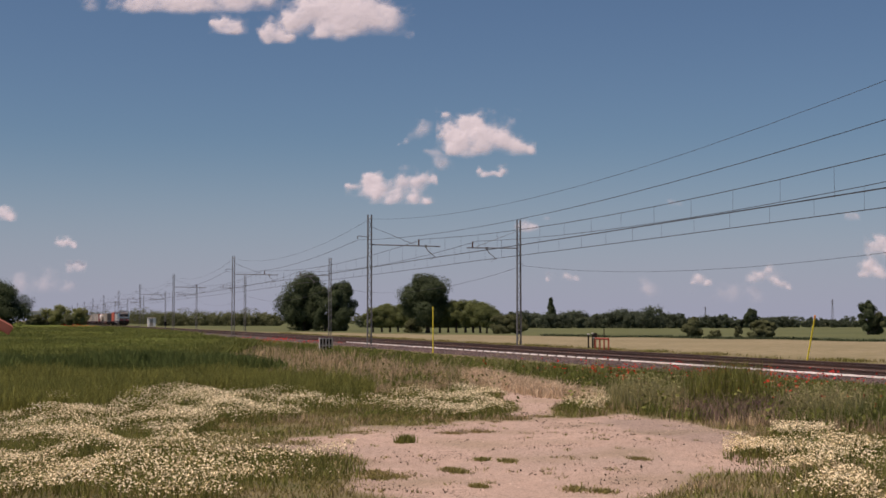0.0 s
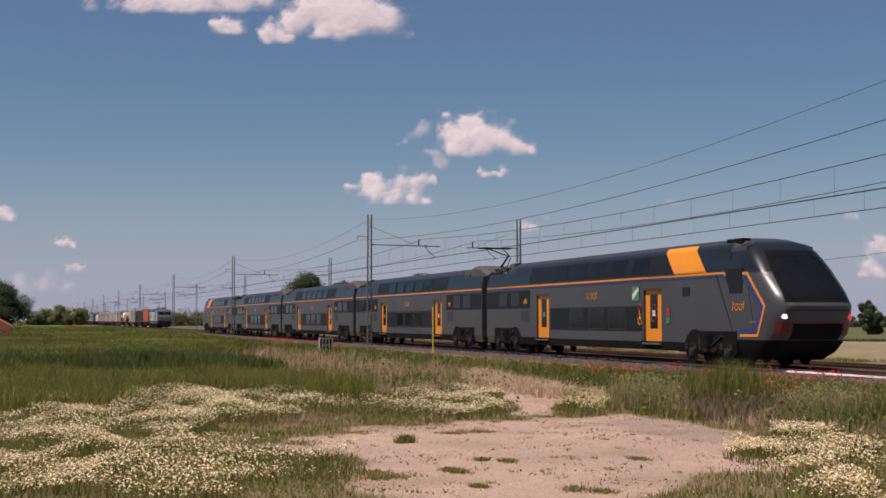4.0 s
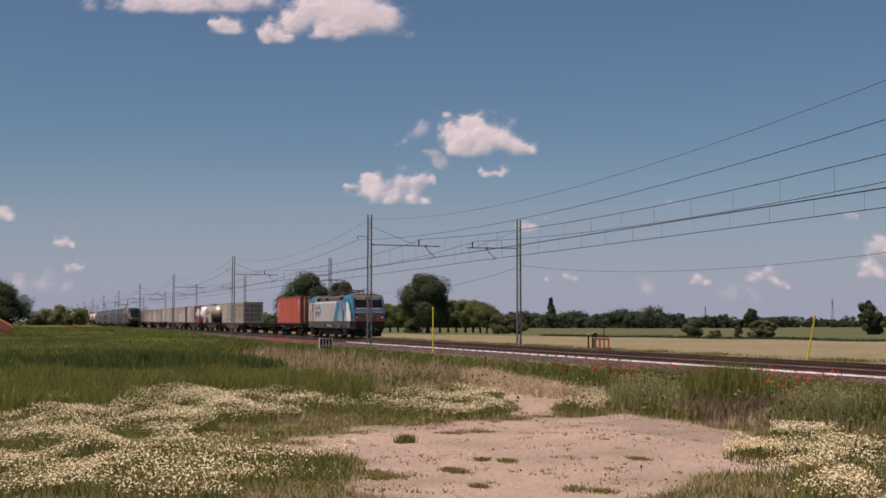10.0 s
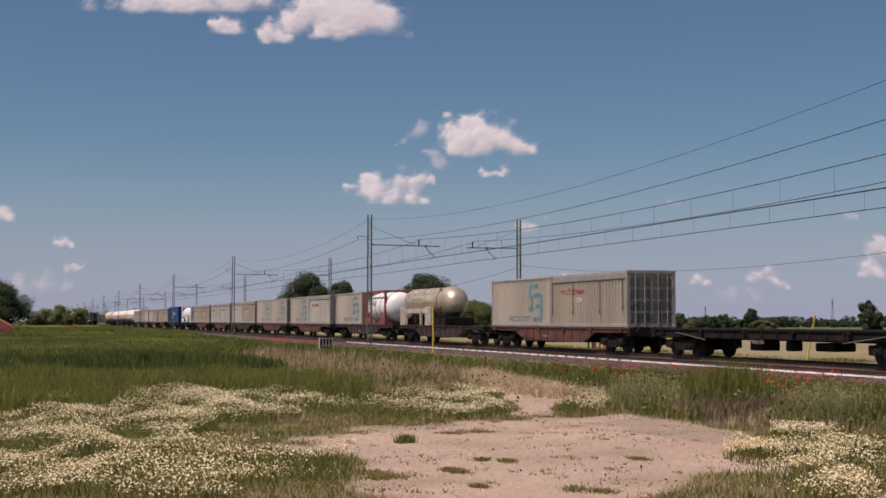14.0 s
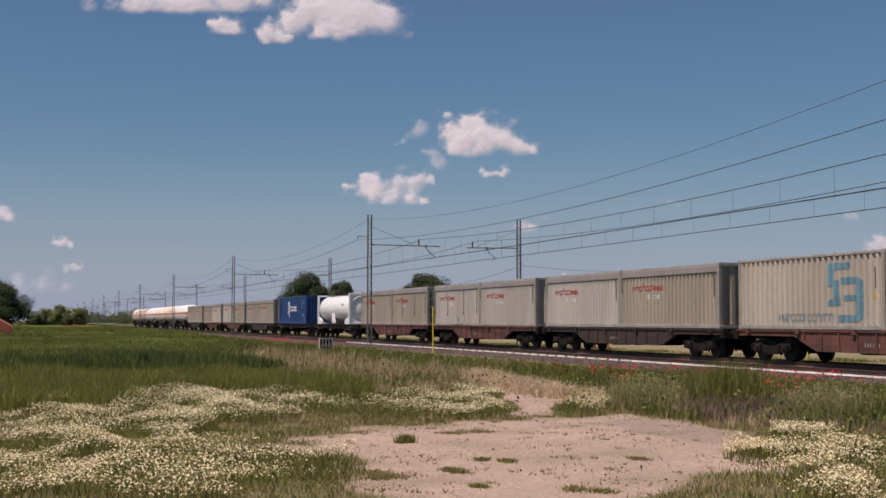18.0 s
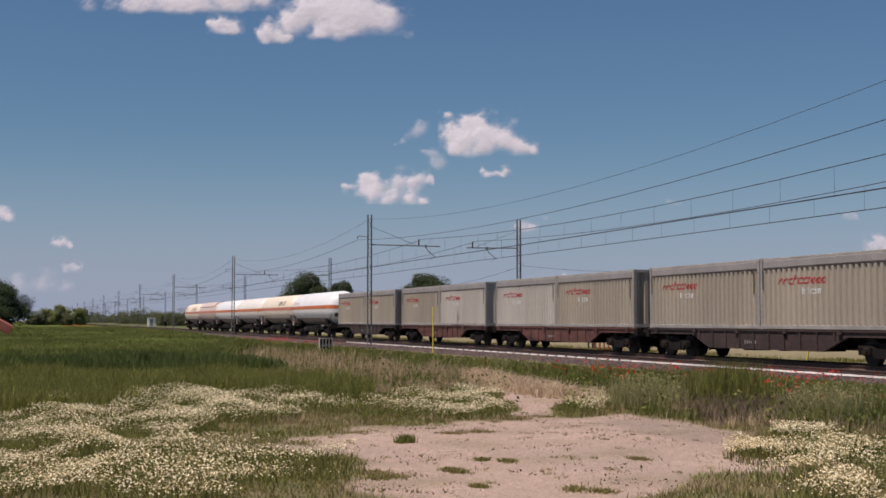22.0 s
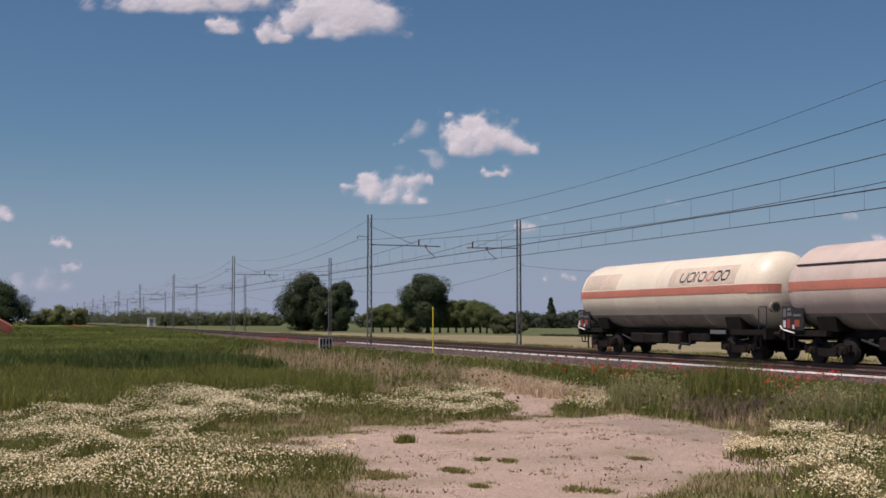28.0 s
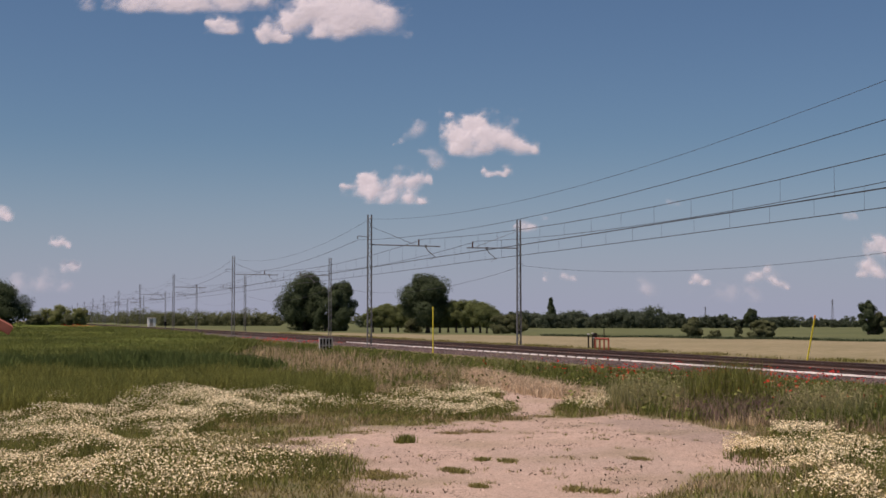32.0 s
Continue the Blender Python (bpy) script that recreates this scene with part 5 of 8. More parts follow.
# ---------- electric locomotive ----------
def locomotive():
    t = thing("locomotive", 0, FAR_TRACK, RAIL, "white and blue electric locomotive with raised pantograph", "locomotive")
    h = 9.2
    def ring(x, w, z0, z1, shoulder):
        return [(x, -w, z0), (x, -w, z1 - shoulder), (x, -w + shoulder * 0.55, z1 - shoulder * 0.25), (x, -w + shoulder * 1.4, z1), (x, w - shoulder * 1.4, z1), (x, w - shoulder * 0.55, z1 - shoulder * 0.25), (x, w, z1 - shoulder), (x, w, z0)]
    body = part("body", made(loft, [ring(x, 1.48, 1.42, 3.22, 0.22) for x in (-h + 3.6, h - 3.6)]), LOCOWHITE, t)
    part("body_sill", made(loft, [ring(x, 1.47, 0.84, 1.425, 0.02) for x in (-h + 1.0, h - 1.0)]), LOCOSILL, t, "dark grey lower edge")
    part("roof", boxes((-h + 2.9, h - 2.9, -1.2, 1.2, 3.12, 3.58), (-3.2, 3.6, -0.8, 0.8, 3.5, 3.66), bev=0.12), LOCOGREY, t)
    for hatch in ((-h + 3.6, -h + 6.0, -1.2, 1.2, 3.30, 3.66), (h - 6.4, h - 3.4, -1.15, 1.15, 3.3, 3.64)):
        part("roof_hatch", boxes(hatch, bev=0.1), LOCOGREY, t)
    for sx in (-1, 1):
        def cr(a, w, z0, z1, sh):
            return ring(sx * (h - a), w, z0, z1, sh)
        cab = part("cab", made(loft, [cr(3.6, 1.48, 1.42, 3.60, 0.38), cr(2.9, 1.48, 1.42, 3.68, 0.40), cr(1.9, 1.48, 1.42, 3.74, 0.42), cr(1.25, 1.46, 1.42, 3.64, 0.42), cr(0.75, 1.40, 1.42, 3.15, 0.35), cr(0.42, 1.34, 1.42, 2.5, 0.3), cr(0.25, 1.25, 1.42, 2.1, 0.25)]), LOCOBLUE if sx > 0 else LOCOWHITE, t)
        part("cab_roof", made(loft, [cr(3.5, 1.485, 3.14, 3.69, 0.40), cr(1.9, 1.485, 3.14, 3.755, 0.42), cr(1.25, 1.465, 3.1, 3.655, 0.42)]), LOCOBLUE, cab, "blue roof and upper side")
        part("roof_cap", made(loft, [cr(3.2, 1.12, 3.3, 3.72, 0.2), cr(1.9, 1.12, 3.3, 3.775, 0.2), cr(1.22, 1.12, 3.2, 3.68, 0.2)]), LOCOGREY, cab, "grey-brown roof cap")
        part("front_panel", made(loft, [cr(1.0, 1.42, 0.75, 1.43, 0.1), cr(0.28, 1.30, 0.75, 1.43, 0.1), cr(0.12, 1.15, 0.8, 1.40, 0.1)]), DARKMETAL, cab)
        def on_front(y0, y1, za, zb, m, nm, lab="", off=0.02):
            def xa(z):
                pts = [(1.42, 0.25), (2.1, 0.25), (2.5, 0.42), (3.15, 0.75), (3.64, 1.25)]
                for (z0, a0), (z1, a1) in zip(pts, pts[1:]):
                    if z <= z1:
                        return a0 + (a1 - a0) * (z - z0) / (z1 - z0)
                return 1.25
            zs = [za, *[z for z in (2.1, 2.5, 3.15) if za < z < zb], zb]
            bm = made(loft, [[(sx * (h - xa(z) + off), y0, z), (sx * (h - xa(z) + off), y1, z), (sx * (h - xa(z) + off - 0.06), y1, z), (sx * (h - xa(z) + off - 0.06), y0, z)] for z in zs])
            return part(nm, bm, m, cab, lab)
        on_front(-1.26, 1.26, 1.45, 3.62, LOCOGREY, "front_mask", "grey front", 0.008)
        on_front(-1.17, -0.05, 2.40, 3.36, DARKGLASS, "windscreen")
        on_front(0.05, 1.17, 2.40, 3.36, DARKGLASS, "windscreen")
        for ya, yb in ((-1.36, -1.19), (1.19, 1.36)):
            on_front(ya, yb, 2.2, 3.58, FRONTBLUE, "front_pillar", "blue windscreen pillar", 0.03)
        on_front(-1.22, 1.22, 2.22, 2.36, FRONTBLUE, "front_band", "blue band")
        on_front(-1.30, 1.30, 1.76, 2.21, NOSEGREY, "front_grey", "grey nose panel")
        on_front(-1.26, 1.26, 1.46, 1.74, FRAMERED, "front_red", "dark red band")
        for z0 in (1.80, 1.93, 2.06):
            on_front(-1.28, 1.28, z0, z0 + 0.045, BLACKRUBBER, "grille_slot", "", 0.027)
        part("nose_shield", made(loft, [[(sx * (h - 0.19), -q, z), (sx * (h - 0.19), q, z), (sx * (h - 0.27), q, z), (sx * (h - 0.27), -q, z)] for q, z in ((0.2, 1.46), (0.42, 2.2))]), NOSEGREY, cab, "grey tapering shield on the nose")
        for ya, yb in ((-1.12, -0.08), (0.08, 1.12)):
            # pale strip on the glass, coloured as sunlight on the dashboard behind
            on_front(ya, yb, 2.43, 2.52, GREYTRIM, "dashboard_edge", "pale strip coloured as a sunlit dashboard edge", 0.028)
            on_front(ya * 0.9 + yb * 0.1, ya * 0.1 + yb * 0.9, 3.22, 3.33, LOCOGREY, "sun_blind", "", 0.028)
        on_front(-1.30, 1.30, 3.38, 3.6, LOCOGREY, "front_brow")
        part("wiper", rods(((sx * (h - 0.36), -0.6, 2.42), (sx * (h - 0.62), -0.35, 3.0), 0.015), seg=4), DARKMETAL, cab)
        for s in (-1, 1):
            part("headlight", rods(((sx * (h - 0.4), s * 1.08, 1.75), (sx * (h - 0.2), s * 1.08, 1.75), 0.045), seg=12), LOCOLAMP if sx > 0 else LAMPGLASS, cab)
            part("buffer", rods(((sx * (h - 0.5), s * 0.875, 1.05), (sx * (h + 0.2), s * 0.875, 1.05), 0.1), ((sx * (h + 0.2), s * 0.875, 1.05), (sx * (h + 0.27), s * 0.875, 1.05), 0.26), seg=14), DARKMETAL, t)
            part("lamp_housing", made(loft, [[(sx * (h - 0.62), s * 1.385, z), (sx * (h - 0.26), s * 1.27, z), (sx * (h - 0.22), s * 1.05, z), (sx * (h - 0.36), s * 1.05, z)] for z in (1.62, 2.02)]), BLACKRUBBER, cab, "dark lamp housing at the cab corner")
            y = s * 1.485
            part("cab_door", boxes((sx * (h - 3.35), sx * (h - 2.65), y - 0.012, y + 0.012, 1.44, 3.12)), LOCOWHITE if sx < 0 else LOCOBLUE, cab)
            part("door_window", boxes((sx * (h - 3.22), sx * (h - 2.78), y - 0.02, y + 0.02, 2.3, 3.0), bev=0.008), DARKGLASS if sx < 0 else GREYTAN, cab, "" if sx < 0 else "pale tan door window")
            part("handrail", rods(((sx * (h - 3.1), s * 1.53, 1.1), (sx * (h - 3.1), s * 1.53, 2.5), 0.02), ((sx * (h - 2.2), s * 1.53, 1.1), (sx * (h - 2.2), s * 1.53, 2.5), 0.02), seg=5), GALV, cab)
            part("steps", boxes(*[(sx * (h - 2.95), sx * (h - 2.35), s * 1.5 - 0.1, s * 1.5 + 0.03, z0, z0 + 0.04) for z0 in (0.3, 0.6, 0.9)], (sx * (h - 2.98), sx * (h - 2.93), s * 1.5 - 0.05, s * 1.5 + 0.03, 0.3, 1.0), (sx * (h - 2.37), sx * (h - 2.32), s * 1.5 - 0.05, s * 1.5 + 0.03, 0.3, 1.0)), LOCOGREY, t)
        part("plough", made(loft, [[(sx * (h - 0.7), -1.15, z), (sx * (h - 0.2 + q), -0.5, z), (sx * (h - 0.2 + q), 0.5, z), (sx * (h - 0.7), 1.15, z)] for z, q in ((0.18, 0.0), (0.45, -0.05), (0.72, -0.15))]), DARKMETAL, t)
        part("coupling", rods(((sx * (h - 0.1), 0, 1.0), (sx * (h + 0.12), 0, 0.95), 0.06), ((sx * (h + 0.12), 0, 0.95), (sx * (h + 0.15), 0, 0.55), 0.05), ((sx * (h - 0.1), 0.45, 0.95), (sx * (h + 0.05), 0.4, 0.5), 0.03), ((sx * (h - 0.1), -0.45, 0.95), (sx * (h + 0.05), -0.4, 0.5), 0.03), seg=6), GEAR, t)
        bogie(t, sx * 4.75, 2.7, 0.6, True)
    # blue livery on the side: slanted field with white slashes, white wedge by the front door
    w = 1.487
    mark(t, [[(2.2, 1.44), (6.15, 1.44), (7.1, 3.13), (3.5, 3.13)]], LOCOBLUE, w, "livery_field", "blue slanted field")
    mark(t, [[(a, 1.48), (a + 0.17, 1.48), (b + 0.1, c), (b, c + 0.04)] for a, b, c in ((3.9, 5.0, 3.0), (4.5, 5.28, 2.5), (4.92, 5.38, 2.12), (5.24, 5.42, 1.8))], WHITEMARK, w + 0.008, "livery_slash", "white slashes")
    mark(t, [[(6.25, 1.44), (8.70, 1.44), (8.55, 2.2), (7.9, 2.9), (7.4, 3.1), (7.15, 3.1)]], WHITEMARK, w + 0.008, "livery_wedge", "white wedge")
    mark(t, [[(7.3, 3.13), (7.9, 2.85), (8.34, 2.2), (8.5, 2.2), (8.3, 2.8), (7.95, 3.15)]], LOCOBLUE, w + 0.010, "livery_edge")
    mark(t, [[(-5.05, 1.7), (-5.05, 3.0), (-3.9, 2.35)]], REDMARK, w, "emblem_triangle", "red triangle")
    mark(t, [[(-3.65, 1.7), (-2.7, 2.38), (-3.65, 3.05), (-4.3, 2.38)]], TEAL, w + 0.004, "emblem_diamond", "teal diamond")
    brand(t, -4.72, 2.24, 1.62, 0.25, "inoooti", WHITEMARK, w + 0.010, 0.045)
    for px_, lab in ((-1.0, 1), (2.6, 1), (5.2, 0)):
        part("sill_bracket", boxes((px_ - 0.08, px_ + 0.08, -1.52, -1.46, 0.9, 1.1)), DARKMETAL, t)
    part("side_lettering", boxes(*[(px_, px_ + 0.25, -1.485, -1.472, 1.0, 1.12) for px_ in (-0.3, 0.1, 0.6, 1.0, 4.2)]), WHITEMARK, t)
    part("transformer_box", boxes((-2.6, 2.6, -1.3, 1.3, 0.25, 0.85), bev=0.06), DARKMETAL, t)
    part("sand_pipe", boxes(*[(px_ - 0.25, px_ + 0.25, -1.4, -1.2, 0.45, 0.8) for px_ in (-2.9, 2.9, -7.2, 7.0)], bev=0.05), DARKMETAL, t)
    for px_, pw in ((-5.0, 1.5), (-1.7, 0.45), (-1.1, 0.45), (4.3, 1.6)):
        part("roof_grille", made(prism, [(-1.21, 3.26), (-1.235, 3.26), (-1.215, 3.5), (-1.19, 3.5)], px_ - pw / 2, px_ + pw / 2), BLACKRUBBER, t)
    part("gutter", boxes(*[(px_, px_ + 0.16, -1.30, -1.24, 3.17, 3.23) for px_ in np.arange(-5.5, 5.4, 0.24)]), BLACKRUBBER, t, "toothed dark roof edge")
    for px_ in (-5.6, -4.2, -1.6, -0.9, 1.5, 2.0, 4.9):
        part("sill_port", rods(((px_, -1.465, 1.15), (px_, -1.478, 1.15), 0.08), seg=10), BLACKRUBBER, t)
    for px_ in (-6.3, -4.0, 3.6, 6.0):
        part("brake_gear", rods(((px_, -1.35, 0.8), (px_ + 0.05, -1.35, 0.4), 0.05), ((px_ - 0.1, -1.38, 0.42), (px_ + 0.6, -1.38, 0.5), 0.045), ((px_ + 0.7, -1.33, 0.75), (px_ + 0.7, -1.33, 0.3), 0.07), seg=6), GEAR, t)
    # roof gear
    part("roof_gear", rods(((-2.6, -0.5, 3.93), (3.2, -0.5, 3.95), 0.035), ((-2.0, 0.4, 3.96), (5.5, 0.4, 3.98), 0.03), *[((px_, -0.5, 3.58), (px_, -0.5, 3.94), 0.06) for px_ in (-2.4, -0.8, 0.8, 2.4)], *[((px_, 0.4, 3.58), (px_, 0.4, 3.97), 0.06) for px_ in (-1.6, 0.2, 2.0, 3.6, 5.4)], seg=6), BROWNBLACK, t, "insulated roof conductors")
    part("insulator", rods(*[((px_, -0.5, 3.62 + 0.09 * k), (px_, -0.5, 3.66 + 0.09 * k), 0.10) for px_ in (-2.4, -0.8, 0.8, 2.4) for k in range(3)], seg=8), BROWNBLACK, t)
    part("roof_switch", boxes((1.6, 2.3, -0.7, -0.2, 3.64, 3.86), (-1.9, -1.3, -0.8, 0.0, 3.62, 3.78), (3.0, 3.5, -0.2, 0.6, 3.62, 3.9), bev=0.04), BROWNBLACK, t)
    part("folded_pantograph", rods(((2.7, -0.5, 3.85), (5.4, -0.55, 4.05), 0.03), ((2.7, 0.5, 3.85), (5.4, 0.55, 4.05), 0.03), ((2.9, 0, 3.90), (5.6, 0, 3.98), 0.05), ((3.0, -0.9, 4.10), (3.0, 0.9, 4.10), 0.035), ((3.35, -0.9, 4.10), (3.35, 0.9, 4.10), 0.035), ((3.0, -0.9, 4.10), (2.8, -1.05, 3.94), 0.02), ((3.35, -0.9, 4.10), (3.55, -1.05, 3.94), 0.02), ((3.2, -0.5, 3.72), (5.3, -0.5, 3.72), 0.04), ((3.2, 0.5, 3.72), (5.3, 0.5, 3.72), 0.04), ((5.3, -0.5, 3.72), (5.3, 0.5, 3.72), 0.04), ((4.2, -0.5, 3.72), (4.2, -0.52, 3.96), 0.03), seg=6), BROWNBLACK, t)
    part("roof_arch", rods(*[((4.5 + 1.1 * math.cos(q), yy, 3.90 + 0.30 * math.sin(q)), (4.5 + 1.1 * math.cos(q + 0.393), yy, 3.90 + 0.30 * math.sin(q + 0.393)), 0.025) for q in np.arange(0, 3.1, 0.393) for yy in (-0.75, 0.75)], seg=5), BROWNBLACK, t)
    p = part("pantograph", rods(((-4.9, -0.5, 3.75), (-3.2, -0.5, 3.75), 0.04), ((-4.9, 0.5, 3.75), (-3.2, 0.5, 3.75), 0.04), ((-4.9, -0.5, 3.75), (-4.9, 0.5, 3.75), 0.04), ((-3.2, -0.5, 3.75), (-3.2, 0.5, 3.75), 0.04), seg=6), FRAMERED, t, "dark red base frame")
    part("lower_arm", rods(((-4.18, 0, 3.98), (-2.9, 0, 4.75), 0.05), ((-3.98, 0.2, 3.75), (-2.8, 0.1, 4.65), 0.02), seg=6), DARKMETAL, p)
    part("upper_arm", rods(((-2.9, 0.05, 4.75), (-4.6, 0.35, 5.2), 0.03), ((-2.9, -0.05, 4.75), (-4.6, -0.35, 5.2), 0.03), seg=6), DARKMETAL, p)
    part("collector", rods(((-4.5, -0.85, 5.22), (-4.5, 0.85, 5.22), 0.03), ((-4.85, -0.85, 5.22), (-4.85, 0.85, 5.22), 0.03), ((-4.5, -0.85, 5.22), (-4.68, -1.05, 5.08), 0.02), ((-4.5, 0.85, 5.22), (-4.68, 1.05, 5.08), 0.02), seg=6), DARKMETAL, p)
    return t


FREIGHT.append((locomotive(), 13.35))


# ---------- double-deck passenger train ----------
def section(x, w=1.42, top=4.22, low=0.42):
    a = [(-w + 0.06, low), (-w, 0.75), (-w, 2.2), (-w + 0.01, 3.16), (-w + 0.07, 3.45), (-w + 0.20, min(3.9, top - 0.18)), (-w + 0.52, top - 0.04), (-0.4, top)]
    return [(x, y, z) for y, z in a] + [(x, -y, z) for y, z in a[::-1]]


def on_side(bm, x0, x1, z0, z1, t=0.012, lean0=0.0, lean1=0.0):
    """A raised field that follows the body's side between two heights."""
    key = [(0.75, 1.42), (2.2, 1.42), (3.16, 1.41), (3.45, 1.35), (3.9, 1.22), (4.18, 0.90)]

    def wy(z):
        for (za, ya), (zb, yb) in zip(key, key[1:]):
            if z <= zb:
                return ya + (yb - ya) * max(0, (z - za)) / (zb - za)
        return 0.9
    zs = sorted({z0, z1, *[k[0] for k in key if z0 < k[0] < z1]})
    rows = []
    for z in zs:
        u = (z - z0) / (z1 - z0)
        rows.append([(x0 + lean0 * u, -wy(z) - t, z), (x1 + lean1 * u, -wy(z) - t, z), (x1 + lean1 * u, -wy(z) + 0.04, z), (x0 + lean0 * u, -wy(z) + 0.04, z)])
    loft(bm, rows)


def sided(name, row, t, material, parent, label=""):
    """The same field on both sides of a coach, each a part."""
    for s in (-1, 1):
        bm = made(on_side, *row, t)
        if s > 0:
            moved(bm, Matrix.Diagonal((1, -1, 1, 1)))
            bmesh.ops.reverse_faces(bm, faces=bm.faces[:])
        part(name, bm, material, parent, label)


def flipped(name, bm, material, parent, label=""):
    """A part and its mirror image on the other side."""
    b2 = bm.copy()
    moved(b2, Matrix.Diagonal((1, -1, 1, 1)))
    bmesh.ops.reverse_faces(b2, faces=b2.faces[:])
    part(name, bm, material, parent, label)
    part(name, b2, material, parent, label)


def coach(label, cab=0, panto=0):
    """A coach 27.4 m long; cab = -1 or 1 puts a driver's cab at that end."""
    t = thing("double_deck_coach", 0, NEAR_TRACK, RAIL, label, "railway coach", "coaches of the passenger train")
    e = 13.38
    xa, xb = -e + 0.27, e - 0.27
    if cab < 0:
        xa = -10.48
    if cab > 0:
        xb = 10.48
    d0, d1 = -(4.95 if cab < 0 else 5.75), (4.95 if cab > 0 else 5.75)
    cuts = [(xa, 1.42), *[(d + q * 0.72, w_) for d in (d0, d1) for q, w_ in ((-1, 1.42), (-1, 1.33), (1, 1.33), (1, 1.42))], (xb, 1.42)]
    part("body", made(loft, [section(x, w_, top=3.80) for x, w_ in cuts]), COACHGREY, t)
    for d in (d0, d1):
        sided("door_lintel", (d - 0.72, d + 0.72, 2.66, 3.30), 0.0, COACHGREY, t)
        sided("door_sill", (d - 0.72, d + 0.72, 0.44, 0.70), 0.0, BLACKRUBBER, t)
    # raised roof over the seating decks
    r0, r1 = (-9.6 if cab >= 0 else -10.3), (9.6 if cab <= 0 else 10.3)
    def hood(x, top):
        return [(x, y, z) for y, z in ((-1.30, 3.52), (-1.21, 3.9), (-0.92, top - 0.04), (-0.4, top), (0.4, top), (0.92, top - 0.04), (1.21, 3.9), (1.30, 3.52))]
    part("roof", made(loft, [hood(r0 - 1.0, 3.92 if cab >= 0 else 4.02), hood(r0, 4.22), hood(r1, 4.22), hood(r1 + 1.0, 3.92 if cab <= 0 else 4.02)]), COACHROOF, t)
    sided("upper_band", (xa + 0.03, xb - 0.03, 3.11, 3.74), 0.010, COACHBLUE, t, "slate blue band")
    sided("upper_side", (r0, r1, 3.70, 4.02), 0.014, COACHBLUE, t)
    sided("upper_glass_band", (-7.4, 7.4, 3.16, 3.86), 0.018, BANDGLASS, t, "dark upper window band")
    for x in (-3.9, -1.95, 0.0, 1.95, 3.9):
        sided("window_frame", (x - 0.80, x + 0.80, 3.18, 3.85), 0.021, BANDGLASS, t)
        sided("upper_window", (x - 0.70, x + 0.70, 3.22, 3.82), 0.026, DARKGLASS, t)
    sided("stripe", (xa + 0.02, xb - 0.02, 3.025, 3.095), 0.016, COACHORANGE, t, "thin orange stripe")
    sided("blue_stripe", (xa + 0.02, xb - 0.02, 2.94, 3.01), 0.012, STRIPEBLUE, t)
    lo_, hi_ = (-4.1 if cab < 0 else -4.85), (4.1 if cab > 0 else 4.85)
    sided("lower_band", (lo_, hi_, 1.10, 2.03), 0.012, BANDGLASS, t, "dark lower window band")
    for x in (-1.95, 0.0, 1.95):
        sided("window_frame", (x - 0.78, x + 0.78, 1.14, 1.99), 0.016, FRAMEDARK, t)
        sided("lower_window", (x - 0.70, x + 0.70, 1.2, 1.94), 0.022, DARKGLASS, t)
    sided("skirt_band", (lo_, hi_, 0.72, 1.08), 0.010, COACHLOW, t, "mid-grey lower side")
    sided("sill_black", (-9.0, 9.0, 0.44, 0.74), 0.006, BLACKRUBBER, t)
    ends = [s for s in (-1, 1) if s != cab]
    for s in ends:
        a, b = sorted((s * 7.3, s * (e - 0.35)))
        sided("end_window_band", (a, b, 2.06, 2.88), 0.012, BANDGLASS, t)
        for k in (0.4, 0.68) if s < 0 else (0.32, 0.6):
            sided("end_window", (a + (b - a) * k - 0.55, a + (b - a) * k + 0.55, 2.16, 2.79), 0.02, DARKGLASS, t)
        sided("side_vent", tuple(sorted((s * 7.45, s * 8.4))) + (1.45, 1.95), 0.012, COACHROOF, t, "grey ventilation panel")
        if s > 0 and cab < 0:
            for x in np.arange(8.4, 12.9, 0.9):
                part("roof_box", boxes((x, x + 0.84, -1.12, 1.12, 3.74, 4.16 + 0.04 * (int(x * 10) % 2)), bev=0.08), COACHROOF, t, "dark roof equipment box")
                part("roof_fin", boxes((x + 0.1, x + 0.74, -1.17, -1.10, 3.86, 3.98)), GEAR, t)
        elif s > 0:
            part("roof_unit", made(loft, [[(x, -w, 3.72), (x, -w * 0.97, z - 0.16), (x, -w * 0.80, z), (x, w * 0.80, z), (x, w * 0.97, z - 0.16), (x, w, 3.72)] for x, w, z in ((9.9, 1.16, 4.02), (10.5, 1.16, 4.26), (11.2, 1.16, 4.32), (11.9, 1.14, 4.26), (12.5, 1.10, 4.08), (12.9, 1.05, 3.92))]), COACHTAN, t, "rounded tan roof unit")
        else:
            part("roof_unit", made(loft, [[(-x, -w, 3.72), (-x, -w * 0.92, z), (-x, w * 0.92, z), (-x, w, 3.72)] for x, w, z in ((10.1, 1.17, 4.22), (10.7, 1.15, 4.20), (11.7, 1.08, 3.84))]), COACHTAN, t, "tan sloping roof unit")
            for x in (-12.1, -12.75):
                part("roof_vent", boxes((x - 0.2, x + 0.2, -0.95, -0.5, 3.74, 4.0), bev=0.05), GEAR, t)
            for x in (-10.5, -10.95):
                part("roof_vent", boxes((x - 0.1, x + 0.1, -1.16, -1.05, 3.84, 4.0)), BLACKRUBBER, t)
        part("gangway", boxes((s * (e - 0.30), s * (e + 0.118), -1.34, 1.34, 0.62, 3.72), bev=0.05), BLACKRUBBER, t, "black rubber gangway bellows")
